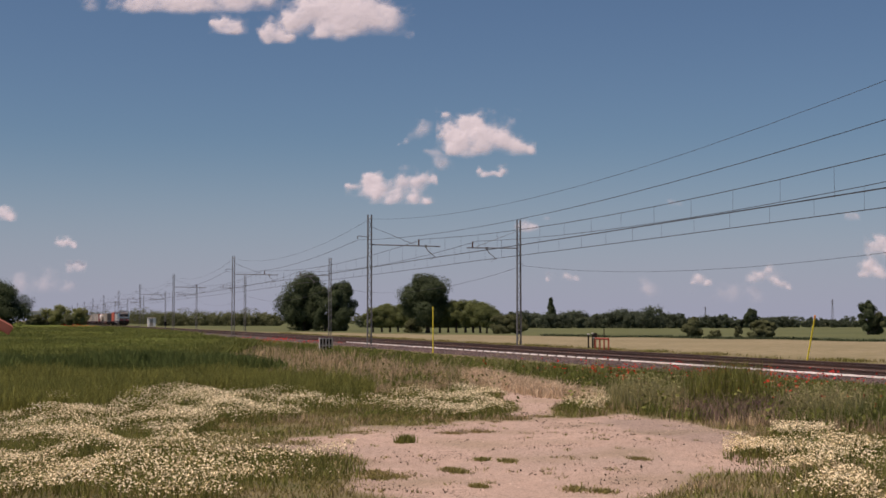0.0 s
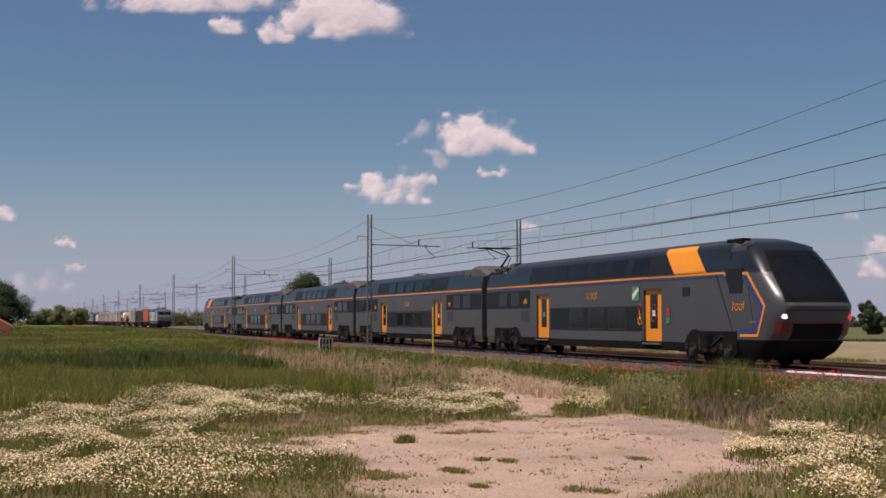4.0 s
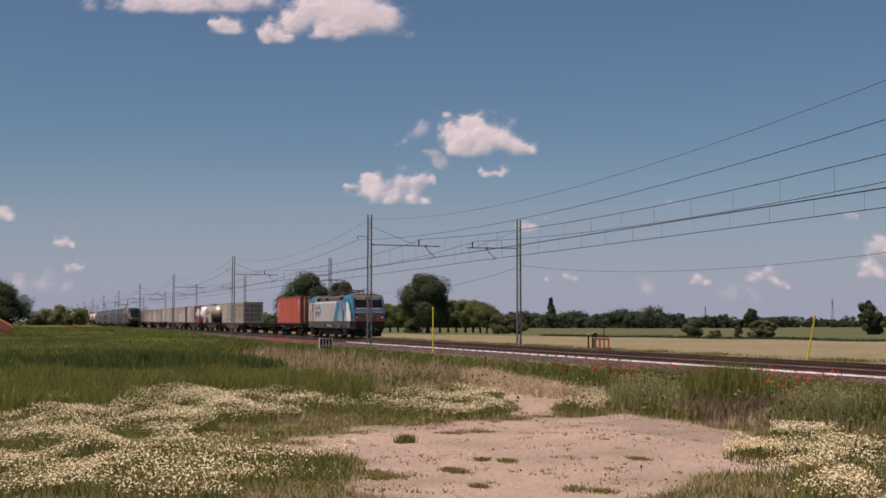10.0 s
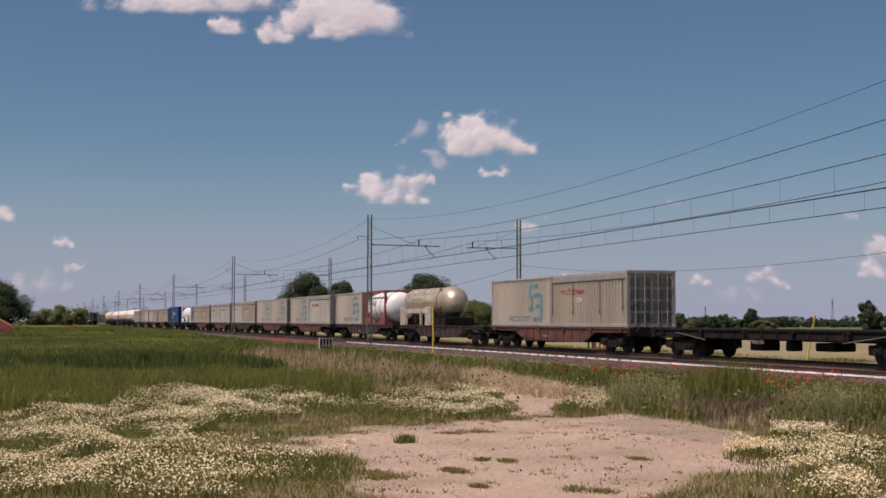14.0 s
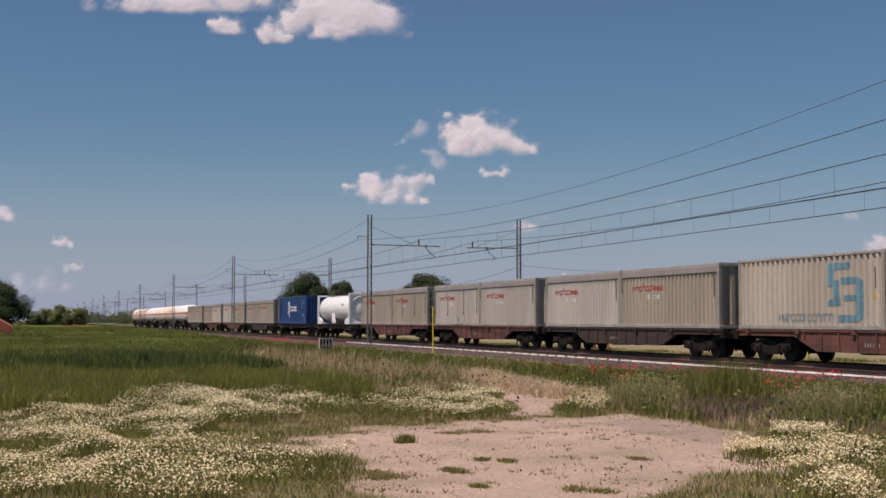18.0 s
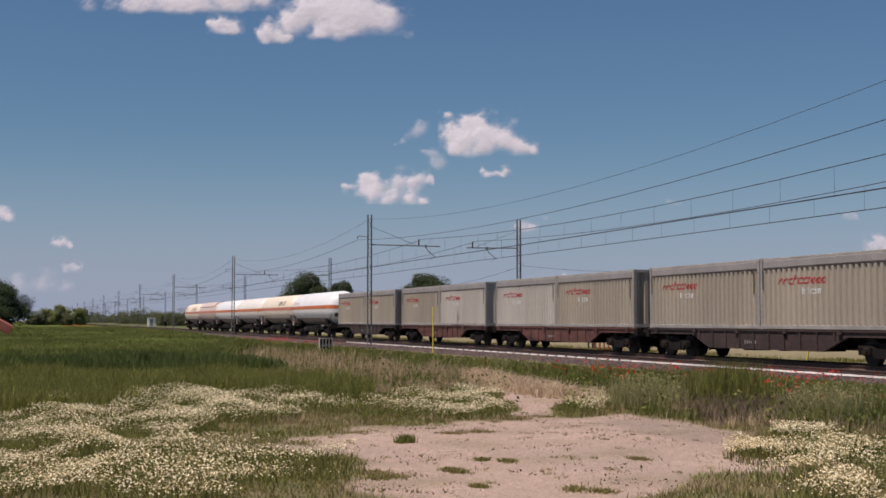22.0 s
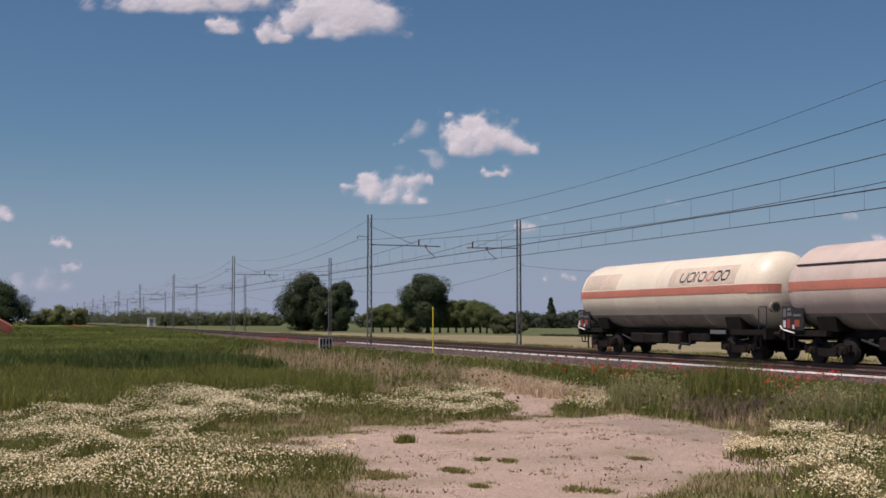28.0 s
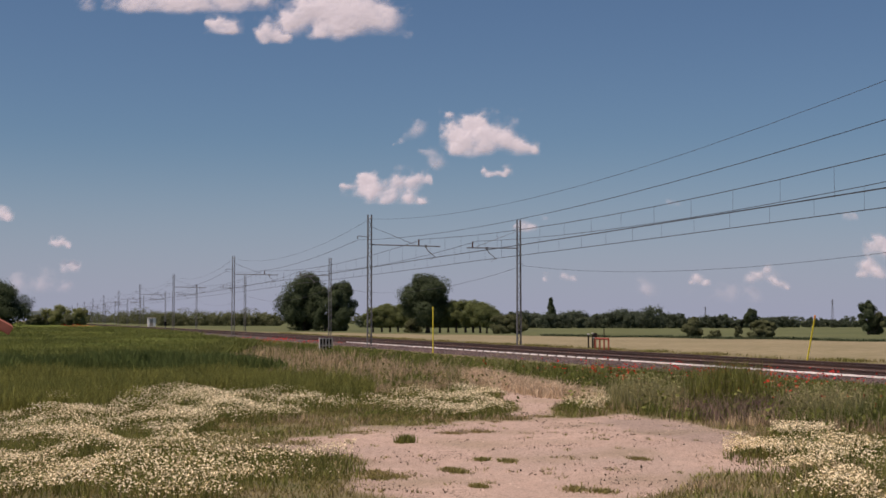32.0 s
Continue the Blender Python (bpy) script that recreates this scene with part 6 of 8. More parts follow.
    for s in (-1, 1):
        DX = 4.95 if s == cab else 5.75
        for sy in (-1, 1):
            d = part("door", boxes((s * DX - 0.68, s * DX + 0.68, sy * 1.335 - 0.018, sy * 1.335 + 0.018, 0.70, 2.62), bev=0.01), COACHORANGE, t, "orange sliding door")
            part("door_window", boxes((s * DX - 0.30, s * DX + 0.30, sy * 1.335 - 0.026, sy * 1.335 + 0.026, 1.2, 2.45), bev=0.008), DARKGLASS, d)
            part("door_header", boxes((s * DX - 0.75, s * DX + 0.75, sy * 1.39 - 0.04, sy * 1.39 + 0.04, 2.60, 2.68)), HEADERBROWN, d)
            part("door_step", boxes((s * DX - 0.72, s * DX + 0.72, sy * 1.44 - 0.06, sy * 1.44 + 0.06, 0.62, 0.68)), GALV, d, "pale door step")
            part("door_sign", boxes((s * DX - 0.12, s * DX + 0.12, sy * 1.335 - 0.03, sy * 1.335 + 0.03, 1.66, 1.86)), WHITEMARK if s > 0 else GREENMARK, d)
        if s != cab:
            bm = bmesh.new()
            c0 = s * (DX + 2.1)
            for q in (-0.12, 0.12):
                ring_ = [(c0 + q + 0.075 * math.cos(u_), -1.432, 2.32 + 0.075 * math.sin(u_)) for u_ in np.linspace(0, 6.283, 11)]
                for p0, p1 in zip(ring_, ring_[1:]):
                    rod(bm, p0, p1, 0.011, 4)
            for p0, p1 in (((-0.12, 2.32), (-0.04, 2.45)), ((-0.04, 2.45), (0.08, 2.44)), ((0.08, 2.44), (0.0, 2.32)), ((0.0, 2.32), (-0.04, 2.45)), ((0.12, 2.32), (0.08, 2.49))):
                rod(bm, (c0 + p0[0], -1.432, p0[1]), (c0 + p1[0], -1.432, p1[1]), 0.011, 4)
            part("pictogram", bm, COACHORANGE, t, "small orange bicycle pictogram")
    brand(t, -0.95, 2.36, 1.10, 0.23, "toot", COACHORANGE, 1.425, 0.032, 0.15, "emblem_mark")
    for c0 in (d1 - 1.05, d1):
        for z0, q in ((1.62, 0.17), (1.98, 0.12)):
            ring_ = [(c0 + q * math.cos(u_), (-1.437 if c0 < d1 else -1.366), z0 + q * math.sin(u_)) for u_ in np.linspace(0, 6.283, 13)]
            part("no_entry_ring", rods(*[(p0, p1, 0.012) for p0, p1 in zip(ring_, ring_[1:])], seg=4), REDMARK, t, "thin red warning ring")
    for x in (-9.2 if cab < 0 else -10.2, 9.2 if cab > 0 else 10.2):
        sq = 1 if x < 0 else -1
        prof = [(x + sq * q, z) for q, z in ((-1.75, 0.40), (-1.75, 1.14), (0.7, 1.14), (1.0, 1.2), (1.3, 1.16), (1.6, 0.95), (1.8, 0.66), (2.2, 0.40))]
        # no opening is cut: a black plate gives the shade of the bogie recess
        flipped("wheel_recess", made(prism, prof, -1.44, -1.30, "y"), BLACKRUBBER, t, "black plate standing in for the shaded bogie opening")
        bogie(t, x, 2.4, 0.44, True)
        flipped("gear_frame", made(prism, [(x - 1.55, 0.62), (x - 1.55, 0.72), (x - 0.55, 0.78), (x - 0.4, 0.62), (x + 0.4, 0.62), (x + 0.55, 0.78), (x + 1.55, 0.72), (x + 1.55, 0.62), (x + 0.6, 0.56), (x + 0.4, 0.44), (x - 0.4, 0.44), (x - 0.6, 0.56)], -1.47, -1.44, "y"), DARKMETAL, t)
        flipped("damper", rods(((x - 0.62, -1.47, 0.5), (x - 0.62, -1.47, 1.0), 0.05), ((x + 0.12, -1.47, 0.62), (x + 0.85, -1.47, 0.98), 0.04), seg=8), GEAR, t)
        flipped("air_spring", rods(((x, -1.46, 0.66), (x, -1.46, 1.02), 0.17), seg=12), BLACKRUBBER, t)
        for px_ in (x - 1.2, x + 1.2):
            flipped("wheel_face", rods(((px_, -1.452, 0.44), (px_, -1.44, 0.44), 0.43), ((px_, -1.457, 0.44), (px_, -1.45, 0.44), 0.36), seg=22), BLACKRUBBER, t)
            flipped("axle_box", rods(((px_, -1.50, 0.44), (px_, -1.45, 0.44), 0.17), ((px_, -1.53, 0.44), (px_, -1.49, 0.44), 0.10), seg=12), GEAR, t)
            for q in (-0.3, 0.3):
                flipped("spring", rods(((px_ + q, -1.48, 0.52), (px_ + q, -1.48, 0.74), 0.07), seg=8), GEAR, t)
    if cab:
        s = cab
        # (height, where the flat side ends, half width, reach of the rounded nose)
        outline = ((0.24, 11.55, 1.24, 0.60), (0.50, 12.10, 1.34, 0.66), (0.78, 12.38, 1.40, 0.70), (0.88, 12.42, 1.421, 0.72), (1.10, 12.60, 1.423, 0.75), (1.60, 12.78, 1.423, 0.76), (1.95, 12.86, 1.423, 0.76), (2.35, 12.58, 1.423, 0.74), (2.70, 12.24, 1.422, 0.72), (2.98, 11.96, 1.418, 0.70), (3.12, 11.82, 1.413, 0.70), (3.45, 11.48, 1.352, 0.70), (3.72, 11.22, 1.275, 0.66), (3.92, 11.00, 1.13, 0.60), (4.05, 10.80, 0.90, 0.50))

        def at(z):
            for a, b in zip(outline, outline[1:]):
                if z <= b[0]:
                    u = max(0.0, (z - a[0]) / (b[0] - a[0]))
                    return [p + (q - p) * u for p, q in zip(a[1:], b[1:])]
            return outline[-1][1:]

        def skin(z, q, off=0.0):
            """A point of the nose at height z; q runs from -1 to 1 across the front."""
            side, w, d = at(z)
            a = (1 - abs(q)) * math.pi / 2
            return (s * (side + off + (d * math.sin(a) ** 0.85)), math.copysign((w + off * 0.4) * max(0.0, math.cos(a)) ** 0.62, q), z)

        def shell(nm, z0, z1, m, lab="", parent=None):
            zs = [z0, *[r[0] for r in outline if z0 + 0.01 < r[0] < z1 - 0.01], z1]
            rings_ = [[(s * 10.475, -at(z)[1], z), *[skin(z, q) for q in np.linspace(-1, 1, 17)], (s * 10.475, at(z)[1], z)] for z in zs]
            return part(nm, made(loft, rings_), m, parent or t, lab, True)

        c = shell("cab", 0.88, 3.02, COACHGREY, "slanted grey driver's cab")
        shell("cab_brow", 3.02, 4.05, COACHBLUE, "slate blue upper cab", c)
        shell("nose_skirt", 0.24, 0.88, BLACKRUBBER, "black lower nose", c)

        def front(qa, qb, za, zb, m, nm, lab="", off=0.012, taper=0.0):
            bm = bmesh.new()
            k, n = 7, 8
            def p(i, j, o):
                z = za + (zb - za) * i / k
                f_ = 1 - taper * i / k
                return skin(z, (qa + (qb - qa) * j / n) * f_, o)
            vs = [[bm.verts.new(p(i, j, off)) for j in range(n + 1)] for i in range(k + 1)]
            for i in range(k):
                for j in range(n):
                    bm.faces.new((vs[i][j], vs[i][j + 1], vs[i + 1][j + 1], vs[i + 1][j]))
            g = bmesh.ops.extrude_face_region(bm, geom=bm.faces[:])
            bmesh.ops.translate(bm, vec=(-s * 0.06, 0, 0), verts=[v for v in g["geom"] if isinstance(v, bmesh.types.BMVert)])
            bmesh.ops.recalc_face_normals(bm, faces=bm.faces[:])
            return part(nm, bm, m, c, lab)
        front(-0.50, 0.50, 1.80, 3.75, BLACKRUBBER, "nose_mask", "black mask round the windscreen", 0.012, 0.25)
        front(-0.43, 0.43, 2.15, 3.45, DARKGLASS, "windscreen", "", 0.022, 0.25)
        front(-0.36, 0.36, 3.50, 3.72, DARKGLASS, "display_field", "", 0.022, 0.2)
        front(-0.72, 0.72, 1.02, 1.46, CABRED, "front_band", "dark red band with lamps", 0.016)
        front(-0.3, 0.3, 0.90, 1.40, BLACKRUBBER, "nose_panel", "black lower nose panel", 0.024)
        for sy in (-1, 1):
            lx, ly, lz = skin(1.62, sy * 0.5)
            part("lamp", rods(((lx - s * 0.2, ly, lz), (lx + s * 0.03, ly, lz), 0.075), seg=10), HEADLAMP if (s > 0 and sy < 0) else TAILLAMP, c)
        # the line round the cab side: orange outside, blue within
        way = ((10.2, 3.05), (11.62, 3.05), (12.70, 1.95), (12.24, 0.98), (11.15, 0.97))
        for m, nm, lab, o0, o1 in ((COACHORANGE, "cab_line", "orange line round the cab side", 0.0, 0.085), (STRIPEBLUE, "cab_line_blue", "dark blue line inside the orange one", 0.085, 0.26)):
            inn, out = [], []
            for k, (px_, pz) in enumerate(way):
                a, b = Vector(way[max(0, k - 1)]), Vector(way[min(len(way) - 1, k + 1)])
                d0, d1 = (Vector((px_, pz)) - a), (b - Vector((px_, pz)))
                n_ = Vector((0.0, 0.0))
                for d in (d0, d1):
                    if d.length > 1e-6:
                        d = d.normalized()
                        n_ += Vector((d.y, -d.x))
                n_ = n_.normalized()
                if k in (0, len(way) - 1):
                    stretch_ = 1.0
                else:
                    stretch_ = 1 / max(0.5, n_.dot(Vector((d0.normalized().y, -d0.normalized().x))))
                out.append(Vector((px_, pz)) + n_ * o0 * stretch_)
                inn.append(Vector((px_, pz)) + n_ * o1 * stretch_)
            bm = bmesh.new()
            for k in range(len(way) - 1):
                quad = [out[k], out[k + 1], inn[k + 1], inn[k]]
                lo_f = [bm.verts.new((s * v.x, -1.436, v.y)) for v in quad]
                hi_f = [bm.verts.new((s * v.x, -1.40, v.y)) for v in quad]
                bm.faces.new(lo_f)
                for i in range(4):
                    bm.faces.new((lo_f[i], lo_f[(i + 1) % 4], hi_f[(i + 1) % 4], hi_f[i]))
            bmesh.ops.recalc_face_normals(bm, faces=bm.faces[:])
            for f_ in bm.faces:
                if abs(f_.normal.y) > 0.9 and f_.normal.y > 0:
                    f_.normal_flip()
            flipped(nm, bm, m, c, lab)
        flipped("cab_window", made(prism, [(s * px_, pz) for px_, pz in ((11.36, 3.17), (10.22, 3.17), (10.52, 2.40), (11.32, 2.40))], -1.442, -1.38, "y"), DARKGLASS, c, "dark slanted cab side window")
        flipped("panel_joint", made(prism, [(s * px_, pz) for px_, pz in ((9.66, 3.02), (9.63, 3.02), (10.70, 1.10), (10.73, 1.10))], -1.430, -1.40, "y"), BLACKRUBBER, t)
        flipped("panel_joint", made(prism, [(s * px_, pz) for px_, pz in ((11.62, 2.9), (11.60, 2.9), (12.02, 1.15), (12.04, 1.15))], -1.428, -1.40, "y"), BLACKRUBBER, c)
        brand(t, *((-11.45, 1.82) if s < 0 else (10.7, 1.82)), 0.78, 0.22, "toot", COACHORANGE, 1.428, 0.035, 0.12, "emblem_mark")
        part("side_lettering", boxes(*[(*sorted((s * 11.75 + q, s * 11.75 + q + 0.13)), -1.432, -1.42, 1.42, 1.48) for q in (0.0, 0.2, 0.4)]), NOSEGREY, t)
        flipped("cab_vent", boxes((*sorted((s * 7.3, s * 7.8)), -1.435, -1.40, 2.35, 2.65)), DARKGLASS, t)
        bm = bmesh.new()
        lo, hi = sorted((s * 9.0, s * 6.75))
        on_side(bm, lo, hi, 3.11, 4.08, 0.024, lean0=-s * 1.2, lean1=-s * 1.2)
        flipped("orange_field", bm, COACHORANGE, t, "slanted orange field under the roof")
        part("side_sticker", boxes((*sorted((s * 6.1, s * 6.35)), -1.445, -1.425, 1.65, 1.95)), REDMARK, t)
        part("side_sticker", boxes((*sorted((s * 6.1, s * 6.35)), -1.445, -1.425, 1.40, 1.62)), GREENMARK, t)
        part("side_sticker", made(prism, [(s * 3.32, 2.24), (s * 3.88, 2.24), (s * 3.88, 2.76), (s * 3.32, 2.76)], -1.445, -1.425, "y"), GREENMARK, t)
        part("side_sticker", made(prism, [(s * 3.34, 2.26), (s * 3.34, 2.48), (s * 3.86, 2.74), (s * 3.86, 2.60)], -1.449, -1.44, "y"), WHITEMARK, t)
        c0 = s * 3.92
        ring_ = [(c0 + 0.13 * math.cos(u_), -1.438, 1.48 + 0.15 * math.sin(u_)) for u_ in np.linspace(0.6, 5.6, 10)]
        part("pictogram", rods(*[(p0, p1, 0.014) for p0, p1 in zip(ring_, ring_[1:])], ((c0, -1.438, 1.86), (c0, -1.438, 1.56), 0.018), ((c0, -1.438, 1.58), (c0 + 0.14, -1.438, 1.52), 0.016), ((c0 + 0.14, -1.438, 1.52), (c0 + 0.18, -1.438, 1.36), 0.014), seg=4), COACHORANGE, t, "small orange wheelchair pictogram")
        part("roof_fairing", boxes((*sorted((s * 9.7, s * 10.7)), -1.05, -0.7, 3.95, 4.2), bev=0.03), BLACKRUBBER, t)
    if panto:
        x0 = panto * 12.2
        p = part("pantograph", rods(((x0 - 0.8, -0.5, 4.05), (x0 + 0.8, -0.5, 4.05), 0.04), ((x0 - 0.8, 0.5, 4.05), (x0 + 0.8, 0.5, 4.05), 0.04), ((x0 - 0.8, -0.5, 4.05), (x0 - 0.8, 0.5, 4.05), 0.04), ((x0 + 0.8, -0.5, 4.05), (x0 + 0.8, 0.5, 4.05), 0.04), seg=6), DARKMETAL, t, "raised pantograph")
        part("lower_arm", rods(((x0 - 0.4, 0, 4.1), (x0 + 0.95, 0, 4.75), 0.05), ((x0, 0.2, 4.05), (x0 + 1.0, 0.1, 4.65), 0.02), seg=6), DARKMETAL, p)
        part("upper_arm", rods(((x0 + 0.95, 0.05, 4.75), (x0 - 0.9, 0.4, 5.2), 0.03), ((x0 + 0.95, -0.05, 4.75), (x0 - 0.9, -0.4, 5.2), 0.03), seg=6), DARKMETAL, p)
        part("collector", rods(((x0 - 0.8, -0.85, 5.24), (x0 - 0.8, 0.85, 5.24), 0.035), ((x0 - 1.2, -0.85, 5.24), (x0 - 1.2, 0.85, 5.24), 0.035), seg=6), DARKMETAL, p)
    return t


PASSENGER = [(coach("grey and slate-blue double-deck driving coach with orange doors", cab=-1), 14.1),
             (coach("grey and slate-blue double-deck coach with orange doors"), 40.75),
             (coach("grey and slate-blue double-deck coach with orange doors"), 67.75),
             (coach("grey and slate-blue double-deck coach with orange doors and a roof pantograph", panto=1), 94.75),
             (coach("grey and slate-blue double-deck driving coach with orange doors", cab=1), 121.75)]


def motions():
    """Both trains at steady speed: the freight comes towards the camera, the passenger train runs away from it."""
    for ob, u in FREIGHT:
        y, z = ob.location.y, ob.location.z
        walk(ob, [(t, pose(-46.8 + 27.1 * (t - 13.0) + u, y, z)) for t in (0.0, 8.0, 16.0, 24.0, 32.0)])
    for ob, u in PASSENGER:
        y, z = ob.location.y, ob.location.z
        walk(ob, [(t, pose(x + u, y, z)) for t, x in ((0.0, 3.9), (1.0, -39.75), (2.0, -83.9), (3.0, -127.2), (5.5, -235.7), (7.0, -299.7), (9.0, -384.0), (16.0, -682.0), (24.0, -1022.0), (32.0, -1362.0))])
    drift()


# ---------- trees ----------
def leaf_cards(cent, size, g, face=None):
    """Small four-cornered leaves at the given centres, turned at random or roughly towards the directions in face."""
    n = len(cent)
    a = g.normal(size=(n, 3))
    if face is not None:
        nrm = face + g.normal(0, 0.38, (n, 3))
        nrm /= np.linalg.norm(nrm, axis=1, keepdims=True)
        a -= nrm * (a * nrm).sum(1, keepdims=True)
    else:
        a[:, 2] *= 0.7
    a /= np.linalg.norm(a, axis=1, keepdims=True)
    b = np.cross(nrm if face is not None else g.normal(size=(n, 3)), a)
    b /= np.linalg.norm(b, axis=1, keepdims=True)
    s = (size * g.uniform(0.6, 1.3, n))[:, None]
    v = np.stack([cent - a * s, cent - b * s * 0.6, cent + a * s, cent + b * s * 0.6], 1).reshape(-1, 3)
    return v, np.arange(4 * n).reshape(n, 4)


def crown_points(n, w, h, z0, g, lobes=14, flat=0.0, hollow=0.55, point=0.0):
    """Leaf places in lobes heaped up to a crown w wide and h high above z0, and the way each leaf faces."""
    out, faces_ = [], []
    mid = np.array([0, 0, z0 + 0.35 * h])
    lobes = int(lobes * 2.4)
    for i in range(lobes):
        u = (i + 0.5) / lobes
        a = g.uniform(0, 6.283)
        zz = u ** 0.9
        rad = (1 - point * zz) * math.sin(math.pi * (0.16 + 0.74 * zz)) ** 0.7
        c = np.array([math.cos(a), math.sin(a), 0]) * w * 0.36 * rad * g.uniform(0.45, 1.08)
        c[2] = z0 + h * (0.13 + 0.72 * zz)
        r = w * (0.085 + 0.125 * g.random()) * (1 - 0.45 * point * zz)
        k = n // lobes
        d = g.normal(size=(k, 3))
        d /= np.linalg.norm(d, axis=1, keepdims=True)
        d *= (hollow + (1 - hollow) * g.random((k, 1)) ** 0.6) * g.normal(1.0, 0.08, (k, 1))
        p = c + d * np.array([r, r, r * min(1.0, h / w * 0.85)])
        q = (p - mid) / np.array([w * 0.5, w * 0.5, h * 0.6])
        out.append(p)
        faces_.append(0.55 * d / np.linalg.norm(d, axis=1, keepdims=True) + 0.6 * q + np.array([0, 0, 0.3]))
    return np.concatenate(out), np.concatenate(faces_)


def trunk_mesh(bm, h, r, g, limbs=6, spread=1.5):
    rings = []
    x = y = 0.0
    for i in range(6):
        u = i / 5
        rr = r * (1.35 - 0.75 * u if i else 1.6)
        rings.append([(x + rr * math.cos(q), y + rr * math.sin(q), h * u - 0.15) for q in np.linspace(0, 6.283, 9)[:-1]])
        x += g.uniform(-0.12, 0.12) * r * 3
        y += g.uniform(-0.12, 0.12) * r * 3
    loft(bm, rings)
    for i in range(limbs):
        a = 6.283 * i / limbs + g.uniform(-0.4, 0.4)
        p0 = Vector((x * 0.7, y * 0.7, h * g.uniform(0.6, 0.95)))
        p1 = p0 + Vector((math.cos(a) * spread, math.sin(a) * spread, spread * g.uniform(0.6, 1.3)))
        rod(bm, p0, p1, r * 0.45, 6, r * 0.18)


def tree(name, x, y, h, w, label, leaf, n=5000, size=0.22, stem=1.2, seed=1, lobes=14, group="", point=0.0, hollow=0.5, category="tree"):
    g = np.random.default_rng(seed)
    t = thing(name, x, y, -0.05, label, category, group)
    part("trunk", made(trunk_mesh, stem + h * 0.3, max(0.08, h * 0.030), g, 6, w * 0.25), BARK, t)
    pts, face = crown_points(int(n * 4.0), w, h - stem, stem, g, lobes, hollow=hollow, point=point)
    v, f = leaf_cards(pts, np.full(len(pts), size * 0.50), g, face)
    c = soup("crown", v, f, leaf)
    c.parent = t
    return t


oak_label = "broad dark green oak in full leaf"
tree("oak_tree", -200.8, 41.5, 9.6, 8.6, oak_label, LEAF_OAK, 9000, 0.27, -0.7, 1, 24, "field trees")
tree("oak_tree", -196, 44.0, 7.4, 6.4, oak_label, LEAF_OAK, 5500, 0.26, -0.6, 2, 18, "field trees")
tree("oak_tree", -193.5, 45.6, 8.3, 5.6, oak_label, LEAF_OAK, 6000, 0.25, -0.6, 3, 18, "field trees")
tree("oak_tree", -164.4, 50.4, 8.1, 7.5, oak_label, LEAF_OAK, 9500, 0.24, 0.7, 4, 24, "field trees")
bush_label = "low pollarded field tree, light green"
row = [(176.2, 46.2, 3.5), (175.8, 47.3, 3.9), (175.4, 48.4, 4.1), (175.0, 49.4, 4.1), (174.2, 50.3, 3.9), (164.0, 52.0, 3.9), (163.7, 53.0, 4.2), (163.1, 53.9, 4.4), (161.6, 54.6, 4.5), (160.2, 55.2, 4.4), (158.6, 55.6, 4.2), (157.2, 56.0, 3.7)]
for i, (x, y, h) in enumerate(row):
    tree("field_tree", -x, y, h + 0.15, 3.9, bush_label, LEAF_BUSH, 3600, 0.15, 0.6, 20 + i, 16, "pollarded row", hollow=0.2)
for i, (x, y, h, w) in enumerate([(151.0, 55.4, 2.5, 3.0), (150.0, 56.4, 2.6, 3.0), (149.4, 57.4, 2.3, 2.6), (170.5, 50.6, 2.2, 2.6), (168.6, 49.4, 1.9, 2.6)]):
    tree("shrub", -x, y, h, w, "dull green shrub at the end of the tree row", LEAF_DULL, 2600, 0.14, -0.15, 45 + i, 10, "pollarded row", hollow=0.2, category="shrub")
tree("cypress_like_tree", -328, 135, 8.8, 3.9, "slim pointed dark tree", LEAF_OAK, 3600, 0.30, 0.2, 41, 26, "", 0.80)
for i, (x, y, h, w, nm) in enumerate([(-112.6, 60.8, 2.2, 2.2, "shrub"), (-190, 113.2, 3.9, 3.2, "young_tree"), (-185, 112, 1.9, 4.0, "shrub"), (-128, 91.3, 4.2, 3.0, "young_tree"), (-109, 65.6, 1.0, 1.8, "shrub"), (-109.5, 67.0, 1.1, 1.6, "shrub"), (-255, 146, 3.2, 3.2, "young_tree"), (-127.6, 92.0, 2.9, 2.6, "shrub"), (-180, 110.5, 1.7, 3.0, "shrub"), (-111.6, 62.6, 0.8, 1.5, "shrub"), (-108.8, 63.5, 1.3, 0.9, "shrub")]):
    tree(nm, x, y, h, w, "small dark green tree at the field edge" if nm == "young_tree" else "dark green shrub at the field edge", LEAF_OAK if nm == "young_tree" else LEAF_DULL, 2400, 0.17, 0.3 if nm == "young_tree" else -0.25, 60 + i, 8, "field edge trees", category="tree" if nm == "young_tree" else "shrub")
# by the wheat field
tree("oak_tree", -172, -3.5, 7.0, 10.6, "broad dark tree beside the wheat field", LEAF_OAK, 8000, 0.22, 0.3, 81, 18, "field trees")
for i, (x, y, h, w, leaf) in enumerate([(-332, 9.6, 6.0, 7.0, LEAF_WILLOW), (-325, 12.8, 4.9, 4.8, LEAF_WILLOW), (-318, 10.4, 3.4, 3.4, LEAF_DULL), (-338, 6.5, 5.0, 7.0, LEAF_WILLOW), (-336, 3.4, 3.4, 6.0, LEAF_DULL), (-345, 14.6, 5.2, 5.0, LEAF_WILLOW)]):
    tree("shrub", x, y, h, w, "yellowish green willow shrub by the line", leaf, 3000, 0.24, -0.2, 85 + i, 12, "lineside shrubs", category="shrub", hollow=0.2)


